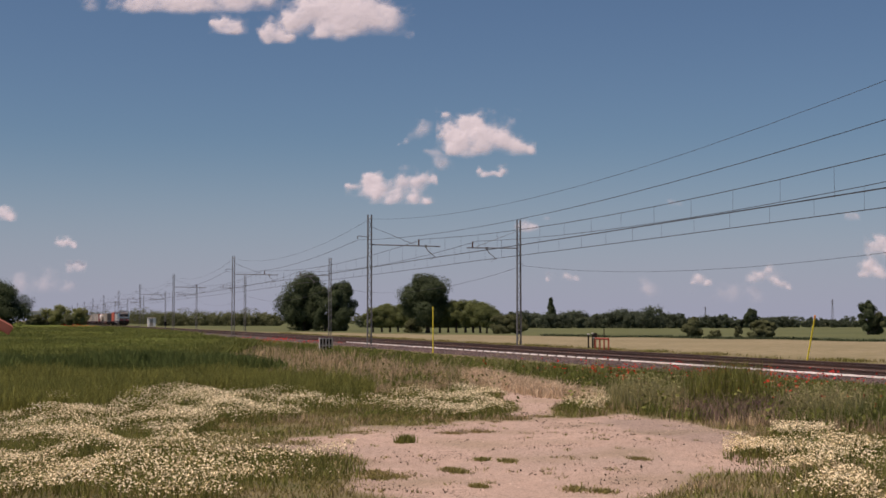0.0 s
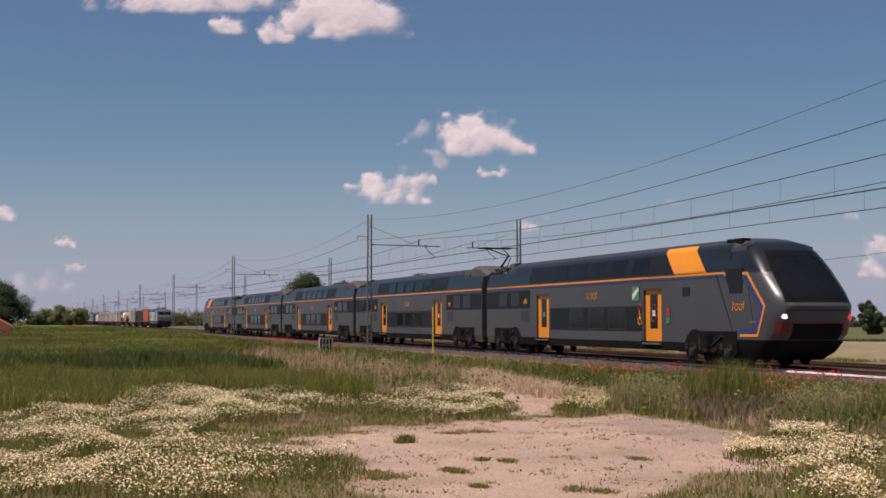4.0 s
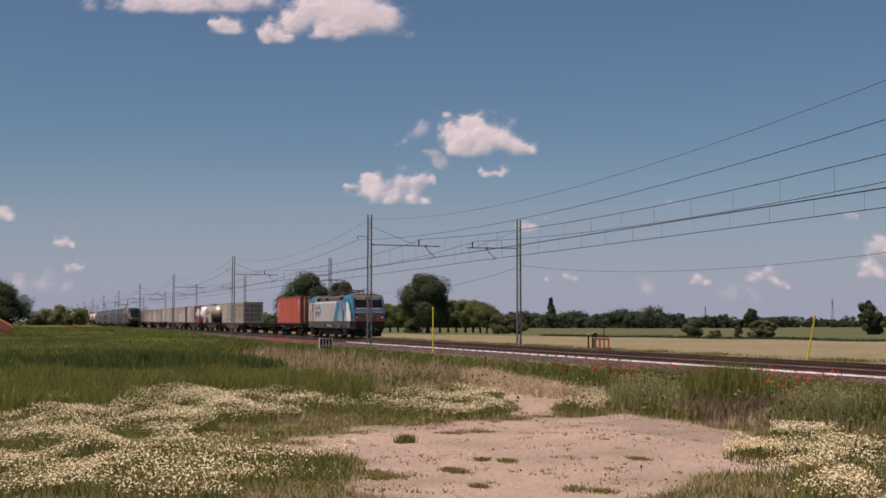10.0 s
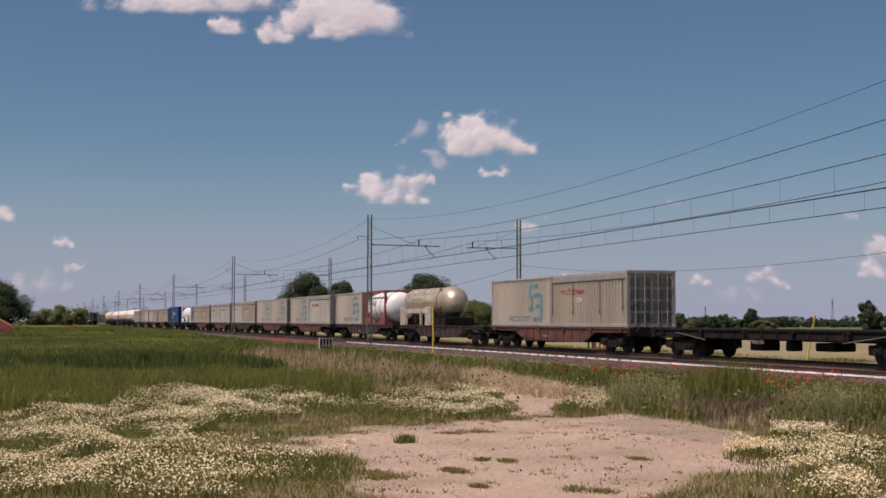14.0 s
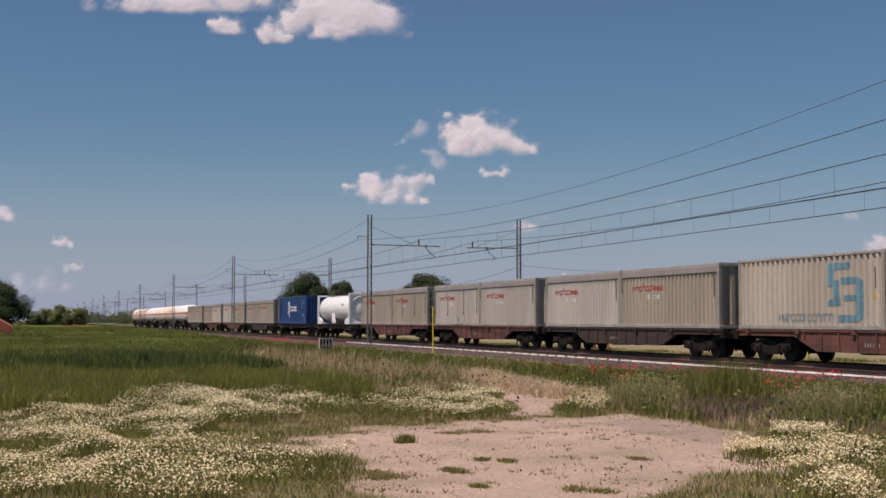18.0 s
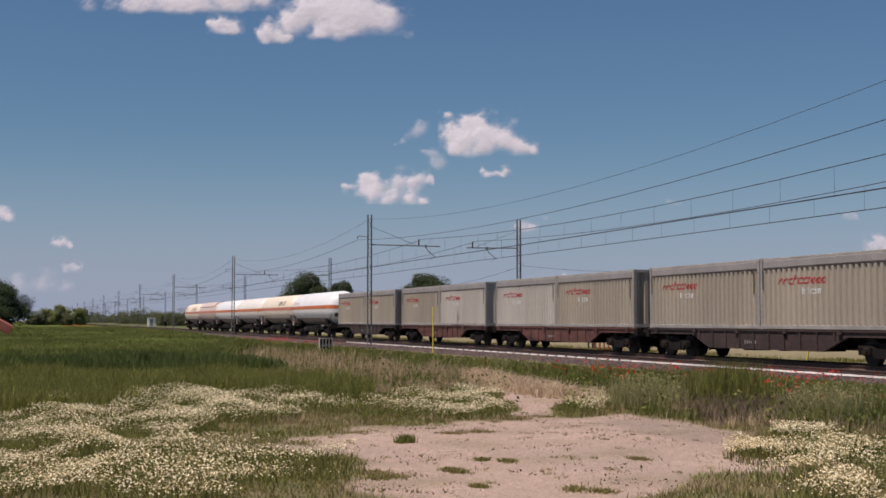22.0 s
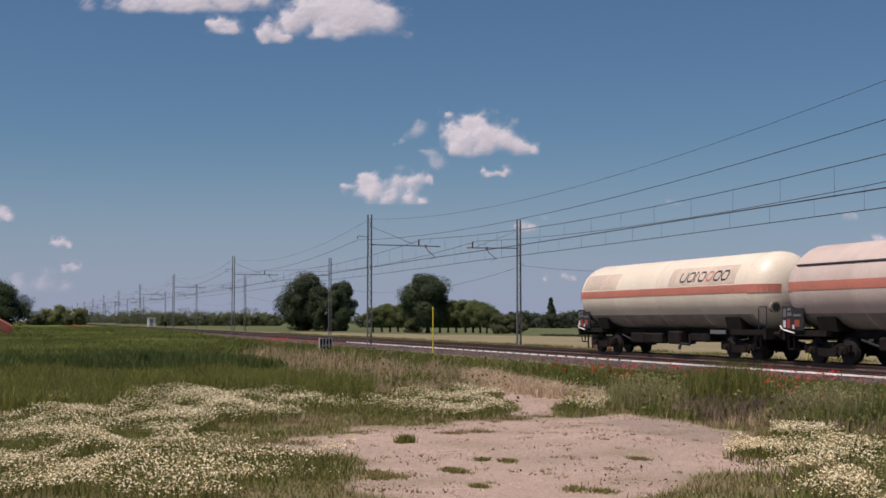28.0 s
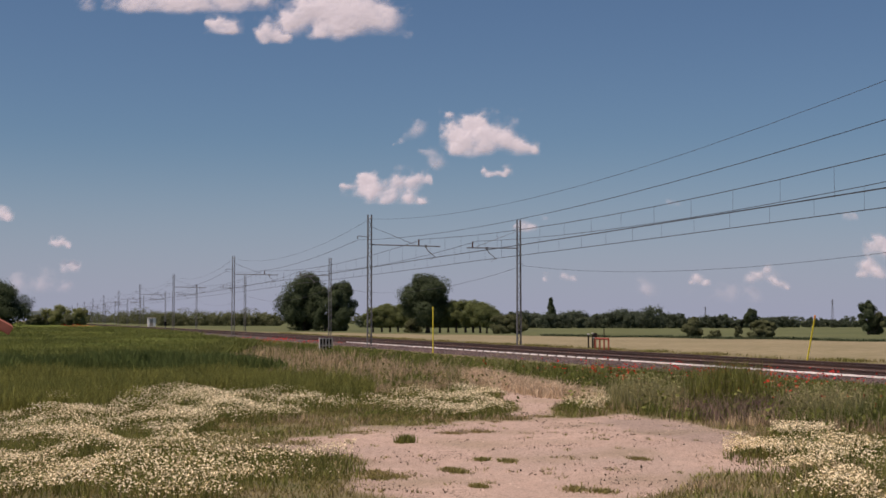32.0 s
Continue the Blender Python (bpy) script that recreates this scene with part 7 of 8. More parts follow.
def spot(bearing, d):
    """A place d metres ahead of the camera, by its bearing in thousandths of the view's scale."""
    lat = (bearing - 784) / 2340 * d
    return -d * math.cos(TURN) + lat * math.sin(TURN), d * math.sin(TURN) + lat * math.cos(TURN)


def far_wood(name, rows, seed, label, leaf=None, size=0.3):
    """Distant woods: crowns heaped along lines of the plan. rows: first and last bearing, distance, crowns, height, leaves a crown."""
    g = np.random.default_rng(seed)
    out, turn = [], []
    for b0, b1, d, n, h, k in rows:
        for i in range(n):
            u = (i + g.uniform(-0.5, 0.5)) / n
            x, y = spot(b0 + (b1 - b0) * u, d * g.uniform(0.96, 1.05))
            hh = h * g.uniform(0.70, 1.12) * (0.92 + 0.14 * math.sin(i * 0.45 + seed))
            w = hh * g.uniform(0.9, 1.5)
            p, face = crown_points(int(k * 1.7), w, hh, 0.0, g, 7, hollow=0.2)
            out.append(p + np.array([x, y, -0.15 * hh]))
            turn.append(face)
    pts = np.concatenate(out)
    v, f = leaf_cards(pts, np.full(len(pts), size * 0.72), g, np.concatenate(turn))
    return tagged(soup(name, v, f, leaf or LEAF_FAR_HAZED), label, "woodland", kind="stuff")


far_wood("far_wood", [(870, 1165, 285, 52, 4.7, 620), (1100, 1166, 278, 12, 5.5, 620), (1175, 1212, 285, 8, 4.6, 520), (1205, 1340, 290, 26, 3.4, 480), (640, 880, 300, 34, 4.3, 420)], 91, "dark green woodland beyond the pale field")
far_wood("far_wood", [(1330, 1410, 300, 16, 3.2, 360), (1390, 1600, 310, 26, 2.3, 300), (1180, 1600, 620, 44, 5.0, 260), (600, 1200, 700, 60, 7.0, 260)], 92, "low woodland along the horizon, its haze in the leaf colour", None, 0.4)
far_wood("hedgerow", [(285, 500, 400, 56, 4.9, 300), (215, 300, 590, 26, 6.6, 320), (150, 225, 880, 24, 9.5, 320), (240, 640, 620, 60, 7.6, 240)], 93, "grey-green hedgerow and trees along the line", LEAF_DULL, 0.34)
far_wood("poplar_row", [(300, 480, 560, 26, 8.8, 200), (215, 320, 570, 14, 9.0, 200), (155, 215, 860, 8, 12.0, 200)], 94, "loose row of taller trees behind the hedgerow", LEAF_DULL, 0.36)

# low road bridge across the line, far off
t = thing("road_bridge", -600, 9, 0, "grey concrete road bridge far off beside the line", "bridge")
part("deck", boxes((-3, 3, -14, 8, 4.3, 5.0), bev=0.05), CONCRETE, t)
part("parapet", boxes((2.8, 3.1, -14, 8, 5.0, 5.7)), CONCRETE, t)
for y0 in (-12, -4, 4):
    part("pier", boxes((-2, 2, y0 - 0.5, y0 + 0.5, -0.2, 4.3)), CONCRETE, t)

# ---------- meadow plants ----------
GRASSGREEN = surf("grass_green", (0.172, 0.190, 0.048), (0.124, 0.140, 0.036), 0.7, big=0.5, island=0.5, bump=0, trans=0.35, spec=0.1)
GRASSDRY = surf("grass_dry", (0.54, 0.40, 0.245), (0.39, 0.29, 0.175), 0.8, big=0.4, island=0.4, bump=0, trans=0.3, spec=0.1)
WHEATGREEN = surf("wheat_green", (0.205, 0.215, 0.056), (0.095, 0.112, 0.031), 0.65, big=0.10, island=0.4, bump=0, trans=0.3, spec=0.1)
TALLGREEN = surf("tall_grass_green", (0.245, 0.240, 0.064), (0.170, 0.175, 0.048), 0.7, big=0.5, island=0.45, bump=0, trans=0.5, spec=0.1)
COVER = surf("ground_cover_green", (0.215, 0.205, 0.060), (0.25, 0.195, 0.080), 0.8, big=0.6, island=0.5, bump=0, trans=0.3, spec=0.1)
PLUME = surf("pale_plume", (0.36, 0.325, 0.150), (0.285, 0.262, 0.118), 0.8, big=0.8, island=0.35, bump=0, trans=0.4, spec=0.1)
WEED = surf("weed_leaves", (0.185, 0.190, 0.050), (0.138, 0.144, 0.040), 0.7, big=0.9, island=0.5, bump=0, trans=0.3, spec=0.1)
PETAL = surf("white_petals", (0.86, 0.74, 0.50), (0.76, 0.63, 0.39), 0.7, big=2, island=0.15, bump=0, trans=0.2, spec=0.1)
FLOWEREYE = surf("flower_eye", (0.62, 0.42, 0.04), rough=0.8, bump=0)
POPPY = surf("poppy_red", (0.62, 0.035, 0.018), (0.5, 0.03, 0.02), 0.6, big=2, island=0.25, bump=0, trans=0.3, spec=0.1)
PURPLE = surf("purple_heads", (0.20, 0.125, 0.09), (0.13, 0.085, 0.06), 0.8, big=2, island=0.4, bump=0)


def blades(x, y, h, w, g, lean=0.35, z=None):
    """Grass blades: a bent strip of two pieces each."""
    n = len(x)
    z = land(x, y) if z is None else z
    a, t = g.uniform(0, 6.283, n), g.uniform(0, 6.283, n)
    ln = h * lean * g.random(n)
    base = np.stack([x, y, z - 0.01], -1)
    side = np.stack([np.cos(a), np.sin(a), 0 * a], -1) * (w / 2)[:, None]
    mid = base + np.stack([np.cos(t) * ln * 0.35, np.sin(t) * ln * 0.35, h * 0.6], -1)
    tip = base + np.stack([np.cos(t) * ln, np.sin(t) * ln, h], -1)
    v = np.stack([base - side, base + side, mid + side * 0.8, mid - side * 0.8, tip], 1).reshape(-1, 3)
    k = np.arange(n)[:, None] * 5
    f = np.concatenate([k + np.array([[0, 1, 2]]), k + np.array([[0, 2, 3]]), k + np.array([[3, 2, 4]])], 1).reshape(-1, 3)
    return v, f


def heads(x, y, z, r, g, sides=6, tilt=0.5, lift=0.25):
    """Open flower heads: a shallow fan of petals each."""
    n = len(x)
    nrm = np.stack([g.normal(0, tilt, n), g.normal(0, tilt, n), np.ones(n)], -1)
    nrm /= np.linalg.norm(nrm, axis=1, keepdims=True)
    a = np.cross(nrm, np.array([1.0, 0.1, 0]))
    a /= np.linalg.norm(a, axis=1, keepdims=True)
    b = np.cross(nrm, a)
    c = np.stack([x, y, z], -1)
    vs = [c - nrm * (r * lift)[:, None]]
    for i in range(sides):
        q = 6.283 * i / sides
        rr = (r * g.uniform(0.8, 1.1, n))[:, None]
        vs.append(c + rr * (math.cos(q) * a + math.sin(q) * b))
    v = np.stack(vs, 1).reshape(-1, 3)
    k = np.arange(n)[:, None] * (sides + 1)
    f = np.concatenate([k + np.array([[0, 1 + i, 1 + (i + 1) % sides]]) for i in range(sides)], 1).reshape(-1, 3)
    return v, f, c, nrm


DAISY = [
    ([(-22.8, -0.5), (-23.9, 0.5), (-23.6, 1.3), (-29.5, 2.6), (-29.2, 3.5), (-30.6, 4.5), (-28.9, 4.6), (-25.8, 4.6), (-21.3, 4.3), (-19.7, 3.8), (-21.1, 3.0), (-18.7, 2.3), (-16.8, 1.6), (-14.1, 1.5), (-13.7, 2.2), (-11.5, 2.0), (-12.2, -0.6)], 1.0),
    ([(-27.7, 4.9), (-27.8, 5.9), (-25.0, 5.3), (-25.2, 6.4), (-26.8, 7.7), (-26.5, 8.5), (-21.8, 7.0), (-20.8, 6.0), (-22.6, 5.7), (-22.5, 4.7), (-22.7, 4.2)], 0.55),
    ([(-27.1, 8.7), (-27.9, 9.7), (-26.2, 9.6), (-23.3, 8.7), (-20.9, 7.6), (-21.4, 6.8)], 1.1),
    ([(-17.6, 1.7), (-16.7, 2.1), (-16.7, 3.1), (-14.9, 3.5), (-13.2, 3.3), (-13.0, 2.8), (-12.6, 2.4), (-12.0, 2.0), (-14.8, 1.6)], 0.7),
    ([(-13.6, 8.0), (-15.2, 9.3), (-16.6, 10.6), (-16.0, 10.8), (-14.1, 10.5), (-10.9, 8.1), (-9.8, 7.0), (-10.6, 5.6), (-11.1, 7.2), (-12.0, 7.5)], 2.0),
    ([(-22.8, 9.5), (-24.1, 10.6), (-23.8, 10.9), (-21.6, 10.0), (-21.0, 8.9)], 1.3),
    ([(-26.0, 0.1), (-28.4, 0.6), (-28.8, 1.3), (-25.6, 1.3), (-24.9, 0.6)], 0.4),
]


def scatter(n, x0, x1, y0, y1, g):
    return g.uniform(x0, x1, n), g.uniform(y0, y1, n)


g = np.random.default_rng(31)


def depth_keep(x, y, g, ref=22.0):
    """Thins plants out with the distance from the yard."""
    d = np.hypot(x, y)
    return g.random(len(x)) < np.clip((ref / np.maximum(d, 1)) ** 1.6, 0, 1)


soft = (masks["gravel"] > 0.05).astype(np.float32)
for _ in range(14):
    soft = soft_mask(soft)


def near_gravel(x, y):
    """0 in the meadow, rising to 1 on the gravel."""
    i = np.clip(np.searchsorted(gx, x), 0, len(gx) - 1)
    j = np.clip(np.searchsorted(gy, y), 0, len(gy) - 1)
    return soft[i, j]


# daisies and the weeds among them
x, y = scatter(900000, -31, -8, -3.5, 13, g)
dens = np.zeros(len(x))
for poly, k in DAISY:
    dens = np.maximum(dens, k * wob(x, y, poly, 0.35, 1.0, 5))
clump = np.clip(0.58 + 1.25 * waves(x, y, 1.3, 31) + 0.45 * waves(x, y, 0.28, 32), 0.02, 1.5)
keep = g.random(len(x)) < dens * clump * 0.37
dx, dy = x[keep], y[keep]
dz = land(dx, dy) + 0.17 + 0.09 * waves(dx, dy, 0.9, 33) + g.uniform(-0.06, 0.05, len(dx))
near_ = np.hypot(dx, dy) < 18
v, f, c, nrm = heads(dx, dy, dz, g.uniform(0.007, 0.0135, len(dx)), g, 5)
tagged(soup("daisy_flowers", v, f, PETAL), "dense patches of small white daisies", "wildflowers", kind="stuff")
v, f, _, _ = heads(*(c + nrm * 0.003)[near_].T, np.full(near_.sum(), 0.0036), g, 3)
tagged(soup("daisy_eyes", v, f, FLOWEREYE), "yellow middles of the daisies", "wildflowers", kind="stuff")
keep = g.random(len(x)) < np.clip(dens, 0, 0.8) * 0.20
v, f = blades(x[keep], y[keep], g.uniform(0.06, 0.22, keep.sum()), g.uniform(0.006, 0.012, keep.sum()), g, 0.9)
tagged(soup("daisy_leaves", v, f, WEED), "feathery green weeds under the daisies", "weeds", kind="stuff")
# low ground cover of the yard's edges
x, y = scatter(420000, -32, -8, -4, 13, g)
keep = ~wob(x, y, GRAVEL, 0.3) & (g.random(len(x)) < np.clip(0.5 + 0.6 * waves(x, y, 0.5, 36), 0.1, 1) * (1 - 0.8 * near_gravel(x, y)))
x, y = x[keep], y[keep]
v, f = blades(x, y, g.uniform(0.02, 0.10, len(x)), g.uniform(0.006, 0.013, len(x)), g, 1.3)
tagged(soup("ground_cover", v, f, COVER), "short trodden grass and clover round the yard", "grass", kind="stuff")

# grass of the waste ground: all that is neither gravel nor wheat, on the near side of the line
x, y = scatter(1100000, -110, -7, -4, 20.2, g)
bare = wob(x, y, GRAVEL, 0.3) | inside(WHEAT, x, y) | inside(TALLGRASS, x, y)
tuft = np.clip(0.45 + 0.75 * waves(x, y, 0.55, 44) + 0.45 * waves(x, y, 0.2, 45), 0.05, 1.3)
ng = near_gravel(x, y)
keep = ~bare & depth_keep(x, y, g, 26) & (g.random(len(x)) < tuft * (1 - 0.75 * ng))
x, y, tuft, ng = x[keep], y[keep], tuft[keep], ng[keep]
dry = np.clip(0.42 + 0.9 * waves(x, y, 2.6, 41) + 0.7 * waves(x, y, 0.7, 42) + np.where((y > 6) & (y < 12.8) & (x < -29), 0.45, np.where(y > 12.6, -0.48, -0.15)) - np.clip((y - 11.5) / 3, 0, 1) * np.where(x > -48, 0.75, 0.35) + 0.8 * ng, 0, 1)
isdry = g.random(len(x)) < dry
tall = np.clip(0.16 + (y - 4) * 0.020 + 0.05 * waves(x, y, 1.6, 43), 0.06, 0.5) * g.uniform(0.4, 1.25, len(x)) * (0.55 + 0.55 * tuft) * (1 - 0.7 * ng)
tall = np.where((x > -30) & (y < 9), tall * 0.45, np.where((x > -33) & (y < 13.4), tall * 0.62, tall))
tall = np.minimum(tall, np.clip(1.63 - 1.70 * y / np.where(x < -62, 21.4, np.where(x > -31, 23.0, 20.7)), 0.04, 1) * g.uniform(0.5, 1.15, len(x)))
wd = (0.008 + 0.00024 * np.hypot(x, y)) * g.uniform(0.7, 1.6, len(x))
v, f = blades(x[~isdry], y[~isdry], tall[~isdry], wd[~isdry], g, 0.75)
tagged(soup("meadow_grass", v, f, GRASSGREEN), "rough green verge grass", "grass", kind="stuff")
v, f = blades(x[isdry], y[isdry], tall[isdry] * 1.1, wd[isdry] * 0.8, g, 0.7)
tagged(soup("dry_grass", v, f, GRASSDRY), "straw-coloured dry grass", "grass", kind="stuff")

# broad-leaved weeds and pale plumes in the verge
x, y = scatter(30000, -60, -11, 9, 19.5, g)
k = ~wob(x, y, GRAVEL) & (waves(x, y, 1.1, 47) > 0.3) & depth_keep(x, y, g, 26)
x, y = x[k], y[k]
cap = np.clip(1.63 - 1.72 * y / 20.4, 0.05, 1)
pts = np.stack([x, y, np.minimum(g.uniform(0.03, 0.42, len(x)), cap)], -1)
v, f = leaf_cards(pts, g.uniform(0.02, 0.05, len(x)), g)
tagged(soup("verge_weeds", v, f, WEED), "leafy green weeds in the verge", "weeds", kind="stuff")
def clumps(spots, n, wide, lo, hi, g, room=20.7):
    """Stems of plants that stand together: places, heights kept under the view of the line."""
    cx, cy = np.array(spots).T
    a = np.repeat(cx, n) + g.normal(0, wide, len(cx) * n) * 1.4
    b = np.repeat(cy, n) + g.normal(0, wide, len(cx) * n)
    return a, b, np.minimum(g.uniform(lo, hi, len(a)), np.clip(1.75 - 1.66 * b / room, 0.1, 1))


some = np.stack(scatter(12, -42, -13, 11, 17.0, g), -1).tolist()
px2, py2, hp = clumps(some + [(-22.5, 10.9), (-23.5, 11.8), (-22.0, 11.2), (-23.0, 11.4), (-24.0, 13.3), (-18.8, 12.2), (-18.4, 12.3), (-19.7, 13.4), (-18.6, 12.8)] * 2, 130, 0.24, 0.2, 0.6, g)
ears = heads(px2, py2, hp + 0.02, g.uniform(0.010, 0.020, len(px2)), g, 4, 0.9)
v, f = blades(px2, py2, hp, np.full(len(px2), 0.010), g, 0.6)
tagged(soup("plume_ears", ears[0], ears[1], PLUME), "pale seed ears of the tall grass", "grass", kind="stuff")
tx, ty, th = clumps([(-23.1, 13.1), (-23.5, 13.6), (-22.3, 12.8), (-22.7, 13.3), (-24.0, 13.9)], 330, 0.27, 0.35, 0.95, g, 30.0)
tv, tf = blades(tx, ty, th, np.full(len(tx), 0.013), g, 0.45)
rx, ry, rh = clumps([(-17.6, 12.2), (-17.5, 12.6), (-17.1, 12.5), (-19.1, 13.4), (-18.3, 13.7), (-18.9, 13.0), (-17.9, 13.2), (-16.8, 12.9), (-17.3, 13.6), (-30.5, 13.4), (-28.6, 13.0), (-26.9, 12.7)], 420, 0.40, 0.12, 0.42, g, 26.0)
rv, rf = blades(rx, ry, rh, np.full(len(rx), 0.013), g, 0.5)
tagged(soup("rank_grass", rv, rf, GRASSGREEN), "rank dark green grass at the verge", "grass", kind="stuff")
tagged(soup("tall_tuft", tv, tf, TALLGREEN), "tall green tufts of grass in the verge", "grass", kind="stuff")
tx, ty, th = clumps([(-19.7, 11.4), (-20.2, 12.0), (-20.7, 12.6), (-19.5, 12.1), (-19.2, 11.0), (-19.9, 12.9), (-20.4, 11.6), (-21.2, 13.0), (-21.6, 12.4)], 240, 0.42, 0.06, 0.36, g)
tv, tf = blades(tx, ty, th, np.full(len(tx), 0.011), g, 0.8)
tagged(soup("purple_weeds", tv, tf, PURPLE), "brown-purple weeds gone to seed", "weeds", kind="stuff")
tagged(soup("grass_plumes", v, f, PLUME), "pale plumes of tall seeding grass", "grass", kind="stuff")

# tall fringe between the verge and the ballast
x, y = scatter(26000, -36, -17, 15.5, 20.2, g)
k = g.random(len(x)) < np.clip(0.55 + 0.9 * waves(x, y, 0.9, 49), 0.08, 1) * np.clip((x + 37) / 6, 0, 1)
x, y = x[k], y[k]
hf = np.minimum(g.uniform(0.18, 0.46, len(x)), np.clip(1.66 * (1 - y / 23.0), 0.1, 1) * g.uniform(0.75, 1.1, len(x)))
green = g.random(len(x)) < 0.9
v, f = blades(x[green], y[green], hf[green], g.uniform(0.010, 0.02, green.sum()), g, 0.7)
tagged(soup("fringe_grass", v, f, GRASSGREEN), "tall green grass along the ballast edge", "grass", kind="stuff")
v, f = blades(x[~green], y[~green], hf[~green], g.uniform(0.008, 0.014, (~green).sum()), g, 0.7)
tagged(soup("fringe_straw", v, f, PLUME), "seeding grass stems along the ballast edge", "grass", kind="stuff")

# dark weeds of the ditch where the pale field ends
u = g.random(14000)
x = -128 + 103 * u
y = np.maximum(63.9 + 0.295 * (x + 87), 34.0) + g.normal(0, 0.35, len(u))
v, f = blades(x, y, g.uniform(0.05, 0.30, len(u)), np.full(len(u), 0.05), g, 0.8)
tagged(soup("ditch_weeds", v, f, LEAF_OAK), "dark rank weeds along the field ditch", "weeds", kind="stuff")

# bleached straw lying along the upper edge of the gravel
tx, ty, th = clumps([(-34.6, 12.3), (-33.2, 12.0), (-32.0, 11.8), (-30.8, 11.6), (-29.6, 11.4), (-28.4, 11.2), (-27.2, 11.0), (-26.0, 10.8), (-25.0, 10.9), (-35.6, 12.5), (-31.4, 11.7), (-28.9, 11.3)], 700, 0.30, 0.08, 0.34, g)
v, f = blades(tx, ty, th, np.full(len(tx), 0.018), g, 1.5)
tagged(soup("straw_tufts", v, f, surf("bleached_straw", (0.66, 0.50, 0.33), (0.52, 0.39, 0.26), 0.8, big=0.6, island=0.3, bump=0, trans=0.3, spec=0.1)), "bleached straw tufts beside the gravel", "grass", kind="stuff")

# thin verge on the far side of the line
x, y = scatter(60000, -170, -28, 30.4, 33.0, g)
k = g.random(len(x)) < np.clip(0.25 + 0.8 * waves(x, y, 3.0, 48), 0.02, 1)
x, y = x[k], y[k]
v, f = blades(x, y, g.uniform(0.03, 0.2, len(x)), np.full(len(x), 0.03), g, 0.9)
tagged(soup("far_verge_grass", v, f, COVER), "dull green grass along the field beyond the line", "grass", kind="stuff")

# sparse tufts on the gravel
cx, cy = scatter(150, -25, -10, 2.5, 10, g)
big = [(-13.3, 3.7, 0.16), (-13.2, 3.5, 0.12), (-13.7, 3.6, 0.12), (-13.6, 4.5, 0.10), (-13.8, 4.5, 0.08), (-12.3, 4.3, 0.06), (-11.8, 5.1, 0.10), (-11.6, 5.3, 0.08), (-21.3, 8.6, 0.2), (-18.1, 6.3, 0.16), (-18.0, 5.9, 0.14), (-14.5, 5.1, 0.07), (-14.2, 5.3, 0.08), (-13.9, 6.8, 0.07), (-19.8, 5.3, 0.3), (-18.6, 4.6, 0.3), (-22.4, 7.9, 0.3), (-17.6, 3.6, 0.2), (-12.8, 2.9, 0.3), (-13.6, 3.1, 0.25)]
cx, cy = np.concatenate([cx, [q[0] for q in big]]), np.concatenate([cy, [q[1] for q in big]])
wide = np.concatenate([g.uniform(0.02, 0.10, 150), [q[2] for q in big]])
count = np.concatenate([np.full(150, 22), np.full(len(big), 420)])
spread = np.repeat(wide, count)
tx = np.repeat(cx, count) + g.normal(0, 1, count.sum()) * spread
ty = np.repeat(cy, count) + g.normal(0, 1, count.sum()) * spread * 0.7
v, f = blades(tx, ty, g.uniform(0.01, 0.055, len(tx)), np.full(len(tx), 0.010), g, 1.6)
bx, by = -17.0 + g.normal(0, 0.06, 500), 4.9 + g.normal(0, 0.06, 500)
bv, bf = blades(bx, by, g.uniform(0.03, 0.14, 500), np.full(500, 0.012), g, 0.7)
tagged(soup("thistle", bv, bf, WEED), "single leafy weed standing on the gravel", "weed")
tagged(soup("gravel_weeds", v, f, COVER), "low weeds dotted over the gravel", "weeds", kind="stuff")

def pebbles(n, seed):
    g = np.random.default_rng(seed)
    x, y = scatter(n, -30, -9, 2, 12.6, g)
    k = wob(x, y, GRAVEL) & (g.random(n) < np.clip(0.45 + 0.6 * waves(x, y, 1.2, 81), 0.05, 1))
    x, y = x[k], y[k]
    r = 0.004 + 0.013 * g.random(len(x)) ** 3
    o = np.array([[1, 0, 0], [0, 1, 0], [0, 0, 0.7], [-1, 0, 0], [0, -1, 0]], float)
    v = o[None] * (r[:, None, None] * g.uniform(0.6, 1.3, (len(x), 5, 1))) + np.stack([x, y, land(x, y)], -1)[:, None]
    f = np.array([[0, 1, 2], [1, 3, 2], [3, 4, 2], [4, 0, 2]])
    return v.reshape(-1, 3), (np.arange(len(x))[:, None, None] * 5 + f[None]).reshape(-1, 3)


def litter(n, seed):
    """Dark crumbs of dead weed and flat stones, gathered in drifts."""
    g = np.random.default_rng(seed)
    x, y = scatter(n, -30, -9, 2, 12.6, g)
    k = wob(x, y, GRAVEL) & (g.random(n) < np.clip(0.1 + 0.9 * waves(x, y, 1.0, 85) + 0.5 * waves(x, y, 0.3, 86), 0.02, 1))
    x, y = x[k], y[k]
    pts = np.stack([x, y, land(x, y) + g.uniform(0.004, 0.02, len(x))], -1)
    return leaf_cards(pts, 0.006 + 0.014 * g.random(len(x)) ** 2, g)


v, f = litter(42000, 84)
tagged(soup("gravel_litter", v, f, surf("dead_weed_crumbs", (0.20, 0.14, 0.095), (0.12, 0.085, 0.06), 0.9, island=0.5, bump=0)), "dark crumbs of dead weeds on the gravel", "litter", kind="stuff")
v, f = pebbles(60000, 82)
tagged(soup("gravel_pebbles", v, f, surf("pebbles", (0.46, 0.33, 0.25), (0.30, 0.215, 0.16), 0.9, island=0.45)), "small loose stones on the dusty yard", "stones", kind="stuff")

